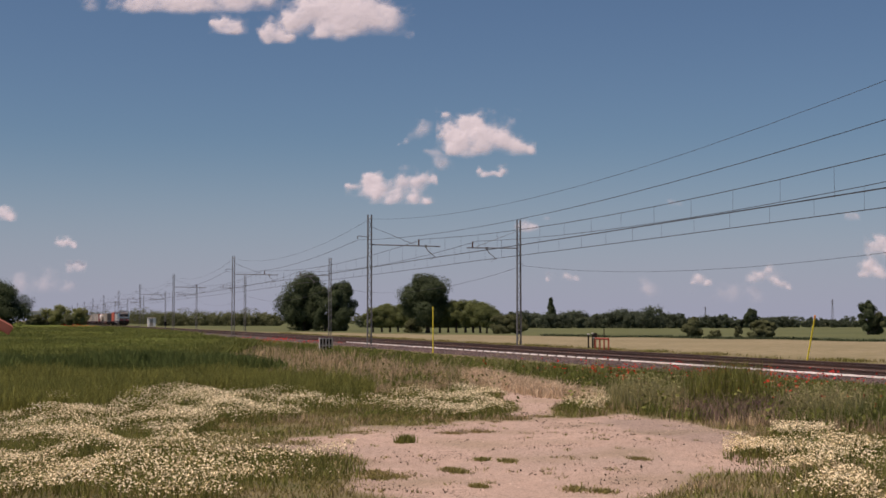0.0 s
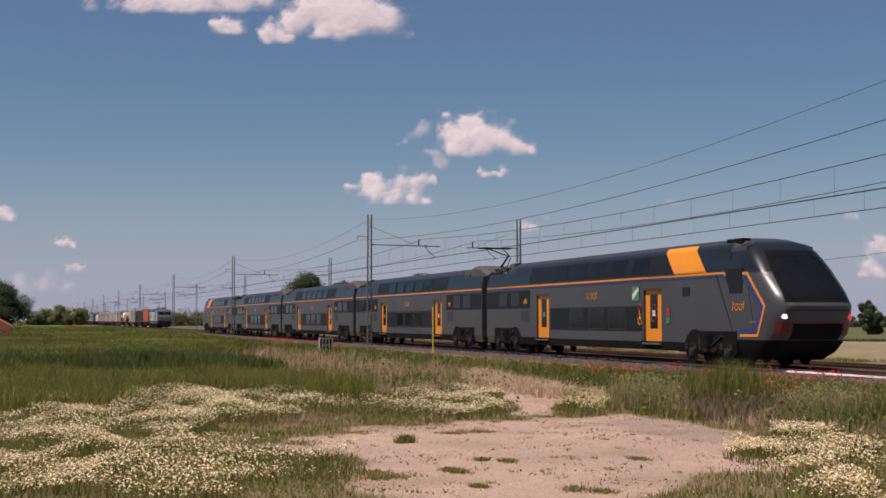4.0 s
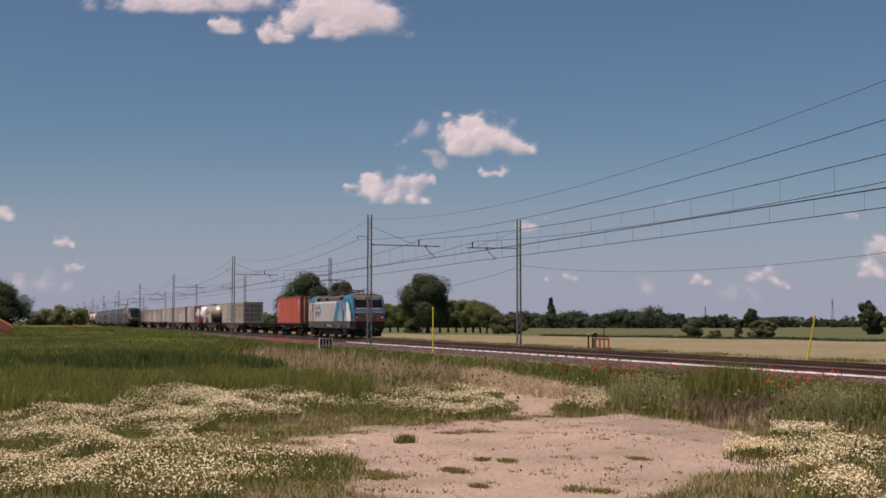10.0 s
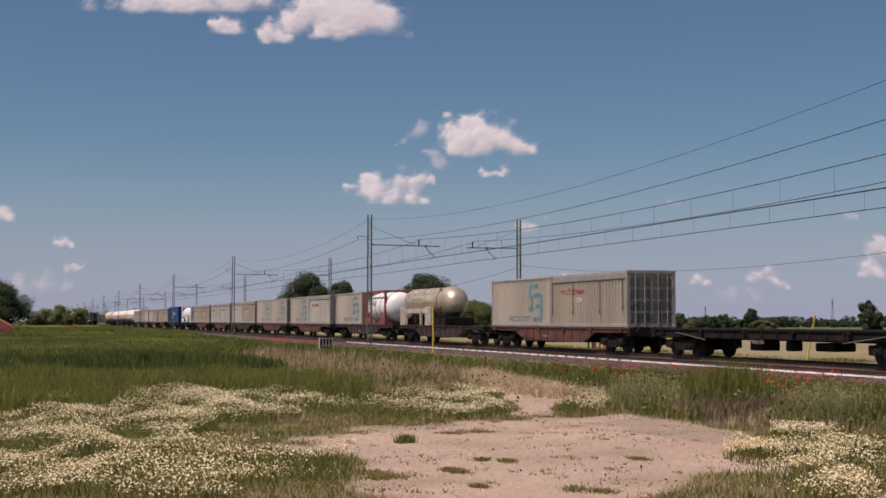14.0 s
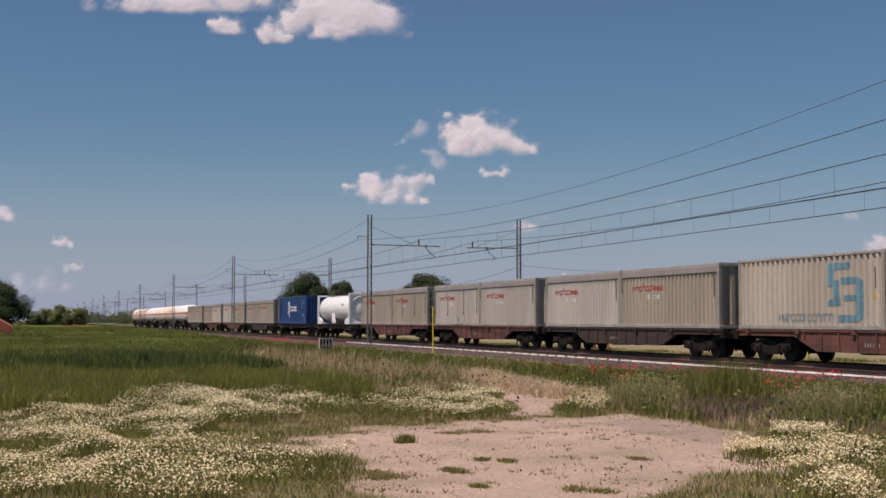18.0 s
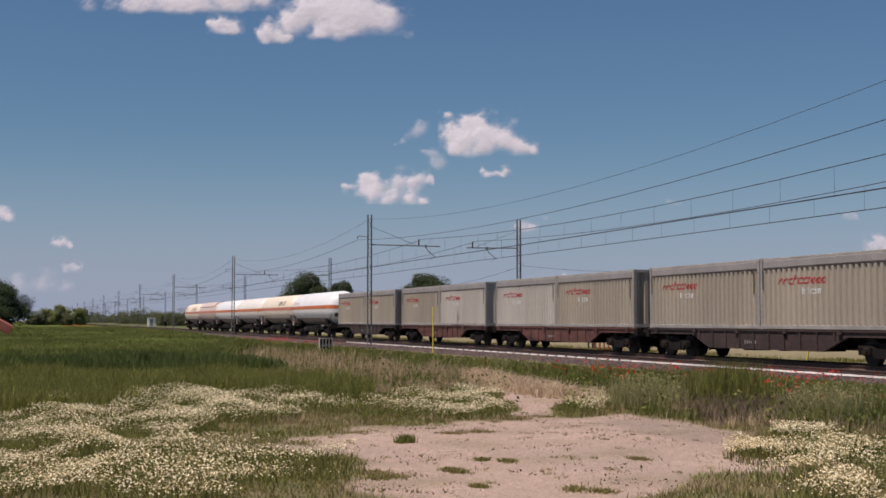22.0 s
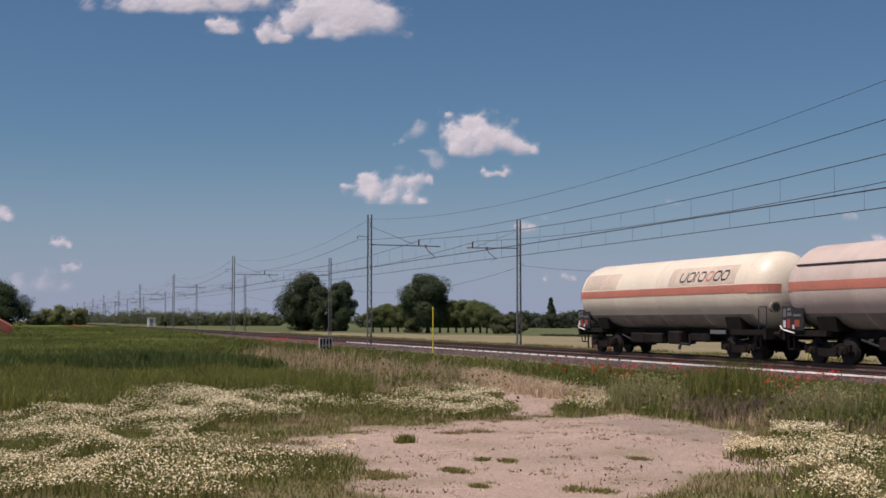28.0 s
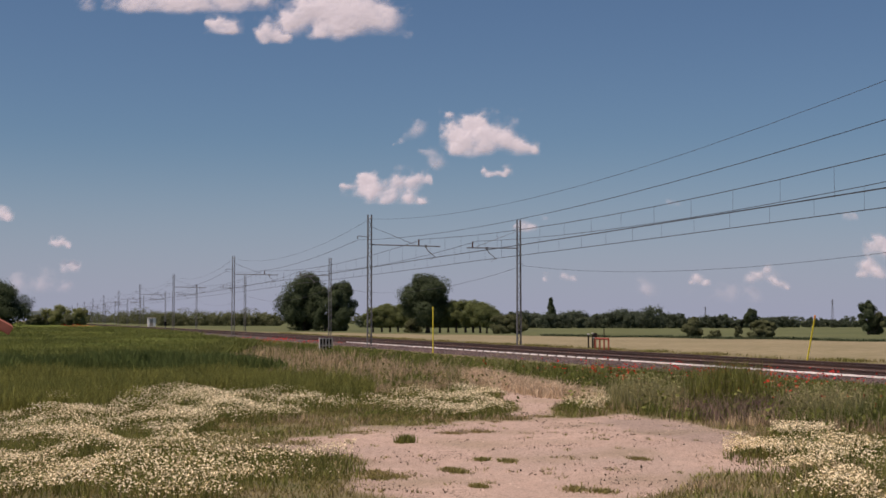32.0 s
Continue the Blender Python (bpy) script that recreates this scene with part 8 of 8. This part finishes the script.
# wheat, and the tall grass before it
# front margin of the wheat: its shade is put into darker leaf green
x, y = scatter(110000, -48, -36.5, -8, 9.6, g)
k = (g.random(len(x)) < np.clip(0.6 + 0.8 * waves(x, y, 1.6, 55), 0.05, 1)) & (x < -39.8 + 0.25 * np.maximum(y, 0) + 0.9 * waves(x, y, 1.8, 57)) & (np.hypot((x + 42 - 0.25 * np.maximum(y, 0)) / 4.2, np.maximum(y - 4.5, 0) / 3.2) < 0.9 + 0.2 * waves(x, y, 1.2, 58))
x, y = x[k], y[k]
v, f = blades(x, y, (0.60 + 0.10 * waves(x, y, 2.5, 56)) * g.uniform(0.7, 1.1, len(x)), g.uniform(0.02, 0.035, len(x)), g, 0.6)
tagged(soup("wheat_margin", v, f, surf("shaded_margin_leaves", (0.125, 0.155, 0.048), (0.085, 0.115, 0.034), 0.7, big=0.5, island=0.3, bump=0, trans=0.2, spec=0.05)), "wheat field margin, its shade put into darker green", "wheat", kind="stuff")
x, y = scatter(1500000, -230, -40, -40, 18, g)
keep = inside(WHEAT, x, y) & depth_keep(x, y, g, 45) & (y > x * 0.05 - 6)
x, y = x[keep], y[keep]
h = (0.62 + 0.10 * waves(x, y, 6, 51)) * g.uniform(0.8, 1.1, len(x))
v, f = blades(x, y, h, 0.012 + 0.00055 * np.hypot(x, y), g, 0.95)
tagged(soup("wheat", v, f, WHEATGREEN), "unripe green wheat standing in the field", "wheat", kind="stuff")
x, y = scatter(160000, -47, -24, -8, 9, g)
keep = wob(x, y, TALLGRASS, 0.5, 1.5, 71) & (y > x * 0.05 - 3)
x, y = x[keep], y[keep]
h = (0.40 + 0.12 * waves(x, y, 1.2, 72)) * g.uniform(0.5, 1.15, len(x))
v, f = blades(x, y, h, g.uniform(0.008, 0.017, len(x)), g, 1.0)
tagged(soup("tall_grass", v, f, TALLGREEN), "tall yellowish green grass at the field edge", "grass", kind="stuff")
wx = steps([(-900, -190, 60), (-190, -60, 90), (-60, -44, 16)])
wy = steps([(-260, -40, 40), (-40, 16.5, 90)])
WX, WY = np.meshgrid(wx, wy, indexing="ij")
WZ = 0.46 + 0.08 * waves(WX, WY, 6, 51) + 0.03 * waves(WX, WY, 1.5, 52)
ok = inside(WHEAT, WX + 2, WY + 0.8)
WZ = np.where(ok, WZ, -0.3)
vi = np.arange(WX.size).reshape(WX.shape)
f = np.stack([vi[:-1, :-1], vi[1:, :-1], vi[1:, 1:], vi[:-1, 1:]], -1).reshape(-1, 4)
tagged(soup("wheat_canopy", np.stack([WX, WY, WZ], -1).reshape(-1, 3), f, surf("wheat_mass", (0.115, 0.135, 0.034), (0.08, 0.10, 0.028), 0.8, big=0.2, fine=3.5, mixfine=0.4, bump=1.0, spec=0.0), True), "closed canopy of the green wheat field", "wheat", kind="stuff")

# poppies and dark seed heads along the ballast
def poppies(n, x0, x1, y0, y1, seed, name, mat_, label, hz=(0.35, 0.6), r=(0.025, 0.045)):
    g = np.random.default_rng(seed)
    x, y = scatter(n, x0, x1, y0, y1, g)
    k = waves(x, y, 1.5, seed) > 0.25
    x, y = x[k], y[k]
    v, f, _, _ = heads(x, y, np.minimum(g.uniform(*hz, len(x)), np.clip(1.80 - 1.64 * y / 23.2, 0.12, 1)), g.uniform(*r, len(x)), g, 5, 0.6, 0.5)
    tagged(soup(name, v, f, mat_), label, "wildflowers", kind="stuff")


poppies(750, -38, -18, 12.6, 18.6, 61, "poppies", POPPY, "scattered red poppies in the verge", (0.2, 0.55), (0.018, 0.040))
poppies(640, -31, -24, 16.4, 19.6, 66, "poppies", POPPY, "clustered red poppies beside the ballast", (0.2, 0.45), (0.018, 0.038))
poppies(560, -33, -26, 13.4, 16.8, 67, "poppies", POPPY, "red poppies low in the verge", (0.25, 0.5), (0.022, 0.04))
poppies(900, -104, -82, 15.0, 19.6, 62, "poppies", POPPY, "red poppies beside the track", (0.18, 0.36), (0.03, 0.055))
poppies(700, -300, -215, 8, 13.0, 63, "poppies", POPPY, "red poppies far along the line", (0.2, 0.8), (0.05, 0.10))
poppies(9000, -30, -12, 10.5, 16, 64, "seed_heads", PURPLE, "brown-purple seed heads of tall weeds", (0.15, 0.6), (0.006, 0.013))


# ---------- clouds ----------
def cloud_material():
    m = bpy.data.materials.new("cloud_vapour")
    m.use_nodes = True
    n, l = m.node_tree.nodes, m.node_tree.links
    n.remove(n["Principled BSDF"])
    d, tr, tp = n.new("ShaderNodeBsdfDiffuse"), n.new("ShaderNodeBsdfTranslucent"), n.new("ShaderNodeBsdfTransparent")
    for s in (d, tr):
        s.inputs[0].default_value = (0.46, 0.435, 0.435, 1)
    a, b = n.new("ShaderNodeMixShader"), n.new("ShaderNodeMixShader")
    a.inputs[0].default_value = 0.12
    l.new(d.outputs[0], a.inputs[1])
    l.new(tr.outputs[0], a.inputs[2])
    # faint glow in place of the sunlight scattered inside the vapour
    em, su = n.new("ShaderNodeEmission"), n.new("ShaderNodeAddShader")
    em.inputs[0].default_value, em.inputs[1].default_value = (1.0, 0.87, 0.90, 1), 0.22
    l.new(a.outputs[0], su.inputs[0])
    l.new(em.outputs[0], su.inputs[1])
    at = n.new("ShaderNodeAttribute")
    at.attribute_name = "vapour"
    tc = n.new("ShaderNodeTexCoord")
    no = n.new("ShaderNodeTexNoise")
    no.inputs["Scale"].default_value, no.inputs["Detail"].default_value = 0.03, 6
    l.new(tc.outputs["Object"], no.inputs[0])
    mu = n.new("ShaderNodeMath")
    mu.operation, mu.inputs[1].default_value, mu.inputs[2].default_value = "MULTIPLY_ADD", 0.30, -0.15
    l.new(no.outputs[0], mu.inputs[0])
    ad = n.new("ShaderNodeMath")
    l.new(mu.outputs[0], ad.inputs[0])
    l.new(at.outputs["Fac"], ad.inputs[1])
    r = n.new("ShaderNodeMapRange")
    r.interpolation_type = "SMOOTHSTEP"
    r.inputs[1].default_value, r.inputs[2].default_value, r.inputs[4].default_value = 0.05, 1.3, 0.97
    l.new(ad.outputs[0], r.inputs[0])
    l.new(r.outputs[0], b.inputs[0])
    l.new(tp.outputs[0], b.inputs[1])
    l.new(su.outputs[0], b.inputs[2])
    l.new(b.outputs[0], n["Material Output"].inputs[0])
    return m


CLOUD = cloud_material()
CLOUDS = []


def cloud(lobes, seed, thick=1.0, drift_x=-4.0, label="small white fair-weather cloud"):
    """A heap of vapour far off. lobes: bearing across, bearing down and radius of each puff, in the view's scale."""
    a0, a1 = min(a - 2.2 * r for a, b, r in lobes), max(a + 2.2 * r for a, b, r in lobes)
    b0, b1 = min(b - 2.2 * r for a, b, r in lobes), max(b + 2.0 * r for a, b, r in lobes)
    far = min(4700.0, 480.0 * 2340 / (567 - sum(b for a, b, r in lobes) / len(lobes)))  # all float at one height
    k = far / 2340
    nx, ny = max(16, int((a1 - a0) / 1.9)), max(12, int((b1 - b0) / 1.9))
    A, B = np.meshgrid(np.linspace(a0, a1, nx), np.linspace(b1, b0, ny), indexing="ij")
    fb = np.array([noise.fractal(Vector((a / 30 + seed, b / 27, seed * 3.7)), 0.75, 2.1, 6) for a, b in zip(A.ravel(), B.ravel())]).reshape(A.shape)
    f2 = np.array([noise.fractal(Vector((a / 60 - seed, b / 50, seed * 1.7)), 0.9, 2.1, 3) for a, b in zip(A.ravel(), B.ravel())]).reshape(A.shape)
    puff = np.array([noise.turbulence(Vector((a / 17 + seed * 2.3, b / 15, seed * 0.7)), 4, True) for a, b in zip(A.ravel(), B.ravel())]).reshape(A.shape)
    A2, B2 = A + 5 * fb + 9 * f2, B + 6 * fb - 6 * f2
    den = np.zeros(A.shape)
    hump = np.zeros(A.shape)
    for a, b, r in lobes:
        q = ((A2 - a) / r) ** 2 + ((B2 - b) / (r * 0.92)) ** 2
        den += 1.1 * np.exp(-q * 1.1)
        hump += (0.75 * r * np.exp(-q * 0.8)) ** 2
    hump = np.sqrt(hump)
    den = np.minimum(den, 1.2) + 0.40 * fb + 0.2 * f2 - 0.16 * (puff - puff.mean())
    foot = max(b + 0.55 * r for a, b, r in lobes)  # the flat underside
    den -= np.clip((B - foot) / (0.5 * max(r for a, b, r in lobes)), 0, 1) * 0.6
    edge = np.minimum(np.minimum(A - a0, a1 - A), np.minimum(B - b0, b1 - B))
    den = (den - np.clip(1 - edge / 12, 0, 1) * 1.5) * thick
    ca, cb = (a0 + a1) / 2, (b0 + b1) / 2
    # the sheet leans back at the top so that its face catches more sun
    v = np.stack([(A - ca) * k, (cb - B) * k, (hump * 0.42 + 0.8 * fb + 1.2 * f2 - 0.45 * puff + 0.60 * (B - cb)) * k], -1).reshape(-1, 3)
    vi = np.arange(A.size).reshape(A.shape)
    f = np.stack([vi[:-1, :-1], vi[:-1, 1:], vi[1:, 1:], vi[1:, :-1]], -1).reshape(-1, 4)
    ob = tagged(soup("cloud", v, f, CLOUD, True), label, "cloud", "clouds in the sky")
    at = ob.data.attributes.new("vapour", "FLOAT", "POINT")
    at.data.foreach_set("value", den.ravel().astype(np.float32))
    CLOUDS.append((ob, ca, cb, drift_x, far))


# each: the puffs, how thick the vapour is, and the drift over the clip
cloud([(540, 18, 36), (590, 12, 46), (640, 22, 42), (682, 40, 28), (570, 60, 15), (520, 42, 20), (610, 50, 28)], 3, 1.0, -3, "large white fair-weather cloud")
cloud([(462, 62, 13), (480, 56, 20), (500, 66, 14), (468, 74, 10), (512, 70, 8)], 4, 0.95, -6)
cloud([(370, 38, 9), (386, 44, 13), (405, 50, 18), (418, 54, 10)], 5, 0.85, -8)
cloud([(222, 6, 26), (255, 4, 26), (290, 4, 30), (325, 6, 28), (360, 4, 28), (395, 0, 30), (430, -2, 30), (466, 0, 18)], 6, 0.9, -8, "long flat white cloud")
cloud([(155, 10, 18)], 7, 0.6, -6)
cloud([(744, 226, 13), (727, 233, 13), (710, 246, 8), (697, 256, 6)], 8, 0.56, -9)
cloud([(792, 205, 8), (802, 236, 17), (832, 216, 18), (856, 214, 15), (832, 248, 24), (862, 240, 26), (895, 250, 23), (924, 262, 17), (944, 268, 10), (850, 266, 18), (810, 262, 14)], 9, 1.05, 6, "heaped white fair-weather cloud")
cloud([(640, 322, 16), (612, 332, 10), (665, 328, 18), (700, 322, 18), (733, 318, 18), (755, 320, 10), (634, 340, 12), (655, 346, 15), (690, 350, 15), (726, 350, 14), (752, 356, 8)], 10, 1.0, -9, "flat-bottomed white fair-weather cloud")
cloud([(762, 276, 17), (746, 270, 9), (778, 284, 14), (768, 296, 12)], 11, 0.50, -9)
cloud([(856, 300, 7), (878, 303, 9), (897, 300, 10), (888, 310, 8), (868, 308, 8)], 12, 0.95, 8)
cloud([(1540, 436, 15), (1558, 428, 17), (1532, 468, 16), (1520, 486, 10), (1550, 484, 14), (1572, 440, 16)], 13, 0.8, -3)
cloud([(1326, 492, 11), (1344, 486, 12), (1362, 474, 10), (1376, 498, 12), (1389, 508, 8)], 14, 0.75, -3)
cloud([(1236, 493, 10), (1222, 499, 7), (1251, 501, 8)], 15, 0.75, -3)
cloud([(1000, 490, 9), (1016, 489, 8), (965, 495, 7)], 16, 0.66, -5)
cloud([(964, 384, 8)], 17, 0.5, -3)
cloud([(108, 428, 11), (95, 434, 9), (121, 436, 8)], 18, 0.9, -10)
cloud([(125, 470, 10), (135, 478, 9), (112, 478, 8)], 19, 0.62, -10)
cloud([(8, 378, 14), (22, 386, 8), (-8, 372, 12)], 20, 0.85, -5)
cloud([(30, 505, 22), (75, 500, 20), (115, 506, 16)], 21, 0.50, -5)
cloud([(928, 402, 12), (944, 405, 8), (912, 398, 7)], 22, 0.65, -3)
cloud([(1186, 358, 8), (1200, 362, 6)], 23, 0.45, -3)
cloud([(1500, 384, 10), (1514, 384, 7)], 24, 0.5, -3)
cloud([(1290, 520, 20), (1335, 524, 16), (1150, 512, 16)], 25, 0.42, -3)


def drift():
    """The clouds creep across the sky."""
    m = look(EYE, AIM)
    for ob, a, b, dx, far in CLOUDS:
        rows = []
        for t in (0.0, 16.0, 32.0):
            p = m @ Vector(((a - 784 + dx * (t - 30) / 32) / 2340 * far, (441 - b) / 2340 * far, -far))
            q = m.to_3x3().to_4x4()
            rows.append((t, Matrix.Translation(p) @ q))
        walk(ob, rows)


# ---------- small lineside things ----------
t = thing("marker_post", -66.9, 20.8, -0.15, "thin yellow marker post beside the track", "post", "yellow marker posts")
part("pole", rods(((0, 0, 0), (0, 0, 2.5), 0.031), seg=10), YELLOWPAINT, t)
t = thing("marker_post", -46.9, 30.5, -0.15, "leaning yellow marker post with an orange tip", "post", "yellow marker posts")
part("pole", rods(((0, 0, 0), (0.55, 0.05, 1.85), 0.033), seg=10), YELLOWPAINT, t)
part("tip", rods(((0.55, 0.05, 1.85), (0.58, 0.05, 1.98), 0.042), seg=10), COACHORANGE, t, "orange tip")

t = thing("cattle_grid_rack", -66.1, 14.84, 0.0, "small rack of dark upright slats in a pale frame", "rack", rz=10)
part("rack_frame", boxes((-0.05, 0.05, -0.37, -0.33, 0, 0.74), (-0.05, 0.05, 0.33, 0.37, 0, 0.74), (-0.04, 0.04, -0.35, 0.35, 0.69, 0.73), (-0.04, 0.04, -0.35, 0.35, 0.34, 0.38), (-0.04, 0.04, -0.35, 0.35, 0.04, 0.08)), PALEROD, t)
for y0 in (-0.175, 0.0, 0.175):
    part("divider", boxes((-0.045, 0.045, y0 - 0.02, y0 + 0.02, 0.08, 0.69)), PALEROD, t)
for i in range(4):
    y0 = -0.33 + i * 0.17
    part("slat", boxes((-0.09, -0.06, y0 + 0.01, y0 + 0.15, 0.05, 0.70)), DARKMETAL, t)

t = thing("valve_rig", -69.2, 31.6, -0.1, "red pipe frame with valves standing in the field", "pipe rig")
part("frame", rods(((-0.9, 0, 0), (-0.9, 0, 0.75), 0.05), ((0.9, 0, 0), (0.9, 0, 0.7), 0.05), ((0.3, 0, 0), (0.3, 0, 0.75), 0.05), ((-0.9, 0, 0.68), (0.9, 0, 0.68), 0.06), ((-0.3, 0, 0), (-0.3, 0, 0.68), 0.05), seg=8), RUSTRED, t)
part("valve", rods(((-0.9, 0, 0.75), (-0.9, 0, 1.0), 0.12), ((0.3, 0, 0.8), (0.3, 0, 1.25), 0.03), seg=8), DARKMETAL, t)
for dx, h in ((-1.5, 0.95), (-2.1, 0.9), (-1.25, 0.7)):
    p = thing("field_post", -69.2 + dx, 31.7, -0.1, "short dark post with a pale cap", "post", "posts by the pipe rig")
    part("shaft", rods(((0, 0, 0), (0, 0, h), 0.05), seg=8), DARKMETAL, p)
    part("cap", rods(((0, 0, h), (0, 0, h + 0.06), 0.07), seg=8), CONCRETE, p)

t = thing("relay_cabinet", -362, 33.5, -0.1, "white lineside equipment cabinet with a dark window", "cabinet")
part("cabinet_body", boxes((-1.0, 1.0, -1.0, 1.0, 0, 2.35), bev=0.05), WHITEPAINT, t)
part("cabinet_roof", boxes((-1.15, 1.15, -1.15, 1.15, 2.35, 2.5), bev=0.03), GREYTRIM, t)
part("cabinet_door", boxes((1.0, 1.02, -0.5, 0.3, 0.2, 2.0)), GREYTRIM, t)

t = thing("track_signal", -187, 19.2, -0.1, "small dark lineside signal on a post", "signal")
part("post", rods(((0, 0, 0), (0, 0, 1.6), 0.06), seg=8), GALV, t)
part("signal_head", boxes((-0.12, 0.12, -0.16, 0.16, 0.95, 1.55), bev=0.04), BLACKRUBBER, t)

# far pylons
for b_, d_, h in ((1473, 800, 14.3), (1248, 900, 11.0), (1087, 900, 8.0)):
    x, y = spot(b_, d_)
    t = thing("pylon", x, y, 0, "slender grey power pylon far off", "pylon", "far pylons")
    bm = bmesh.new()
    for sx in (-1, 1):
        for sy in (-1, 1):
            rod(bm, (sx * 0.8, sy * 0.8, 0), (sx * 0.12, sy * 0.12, h), 0.07, 4)
    for i in range(8):
        z0, z1 = h * i / 8, h * (i + 1) / 8
        w0, w1 = 0.8 - 0.68 * i / 8, 0.8 - 0.68 * (i + 1) / 8
        rod(bm, (-w0, -w0, z0), (w1, -w1, z1), 0.05, 4)
        rod(bm, (w0, w0, z0), (-w1, w1, z1), 0.05, 4)
    part("lattice", bm, GALV, t)
    part("crossarm", rods(((0, -1.6, h * 0.93), (0, 1.6, h * 0.93), 0.07), ((0, -1.2, h * 0.83), (0, 1.2, h * 0.83), 0.07), seg=4), GALV, t)

# low shelter whose tiled eave reaches into view
t = thing("field_shelter", -7.75, -0.068, 0.0, "low farm shelter with a red tiled lean-to roof", "shelter", rz=0.8)
part("wall", boxes((-0.95, 0.95, -2.0, -0.45, -0.05, 1.64)), PLASTER, t)
SLOPE = pose(0, 0, 1.56, -30)
roof = part("roof", moved(boxes((-1.18, 1.18, -2.3, -0.02, 0, 0.022)), SLOPE), TIMBER, t)
part("verge_board", moved(boxes((1.18, 1.21, -2.3, 0.0, 0.0, 0.046), bev=0.004), SLOPE), TILE, roof, "red tile verge")
for i in range(6):
    for j in range(6):
        m = SLOPE @ pose(-1.19 + i * 0.395, -2.26 + j * 0.376, 0.024 + 0.004 * ((i + j) % 3))
        if i == 0 and j == 0:
            tile = part("tile", boxes((0, 0.38, 0, 0.38, 0, 0.018), bev=0.005), TILE, roof)
            tile.matrix_basis = m
        else:
            again("tile", tile, roof, m)

# ---------- sleepers, last ----------
def sleeper_mesh(bm):
    prof = [(-1.00, -0.09), (-1.00, 0.02), (-0.98, 0.05), (-0.5, 0.05), (-0.35, 0.03), (0.35, 0.03), (0.5, 0.05), (0.98, 0.05), (1.00, 0.02), (1.00, -0.09)]
    prism(bm, prof, -0.14, 0.14)


sl = None
for tr, z in ((near_track, RAIL - 0.19), (far_track, RAIL - 0.19)):
    for i in range(260):
        x = -16 - 0.6 * i
        if sl is None:
            sl = part("sleeper", made(sleeper_mesh), CONCRETE, tr)
            sl.matrix_basis = pose(x, 0, z)
        else:
            again("sleeper", sl, tr, pose(x + 0.02 * ((i * 7) % 5 - 2), 0, z))
bm = bmesh.new()
for i in range(300):
    x = -16 - 0.6 * (260 + i)
    box(bm, x - 0.14, x + 0.14, -1.25, 1.25, RAIL - 0.28, RAIL - 0.14)
part("far_sleepers", bm, CONCRETE, near_track)
near_track.children[-1]["kind"] = "stuff"



motions()
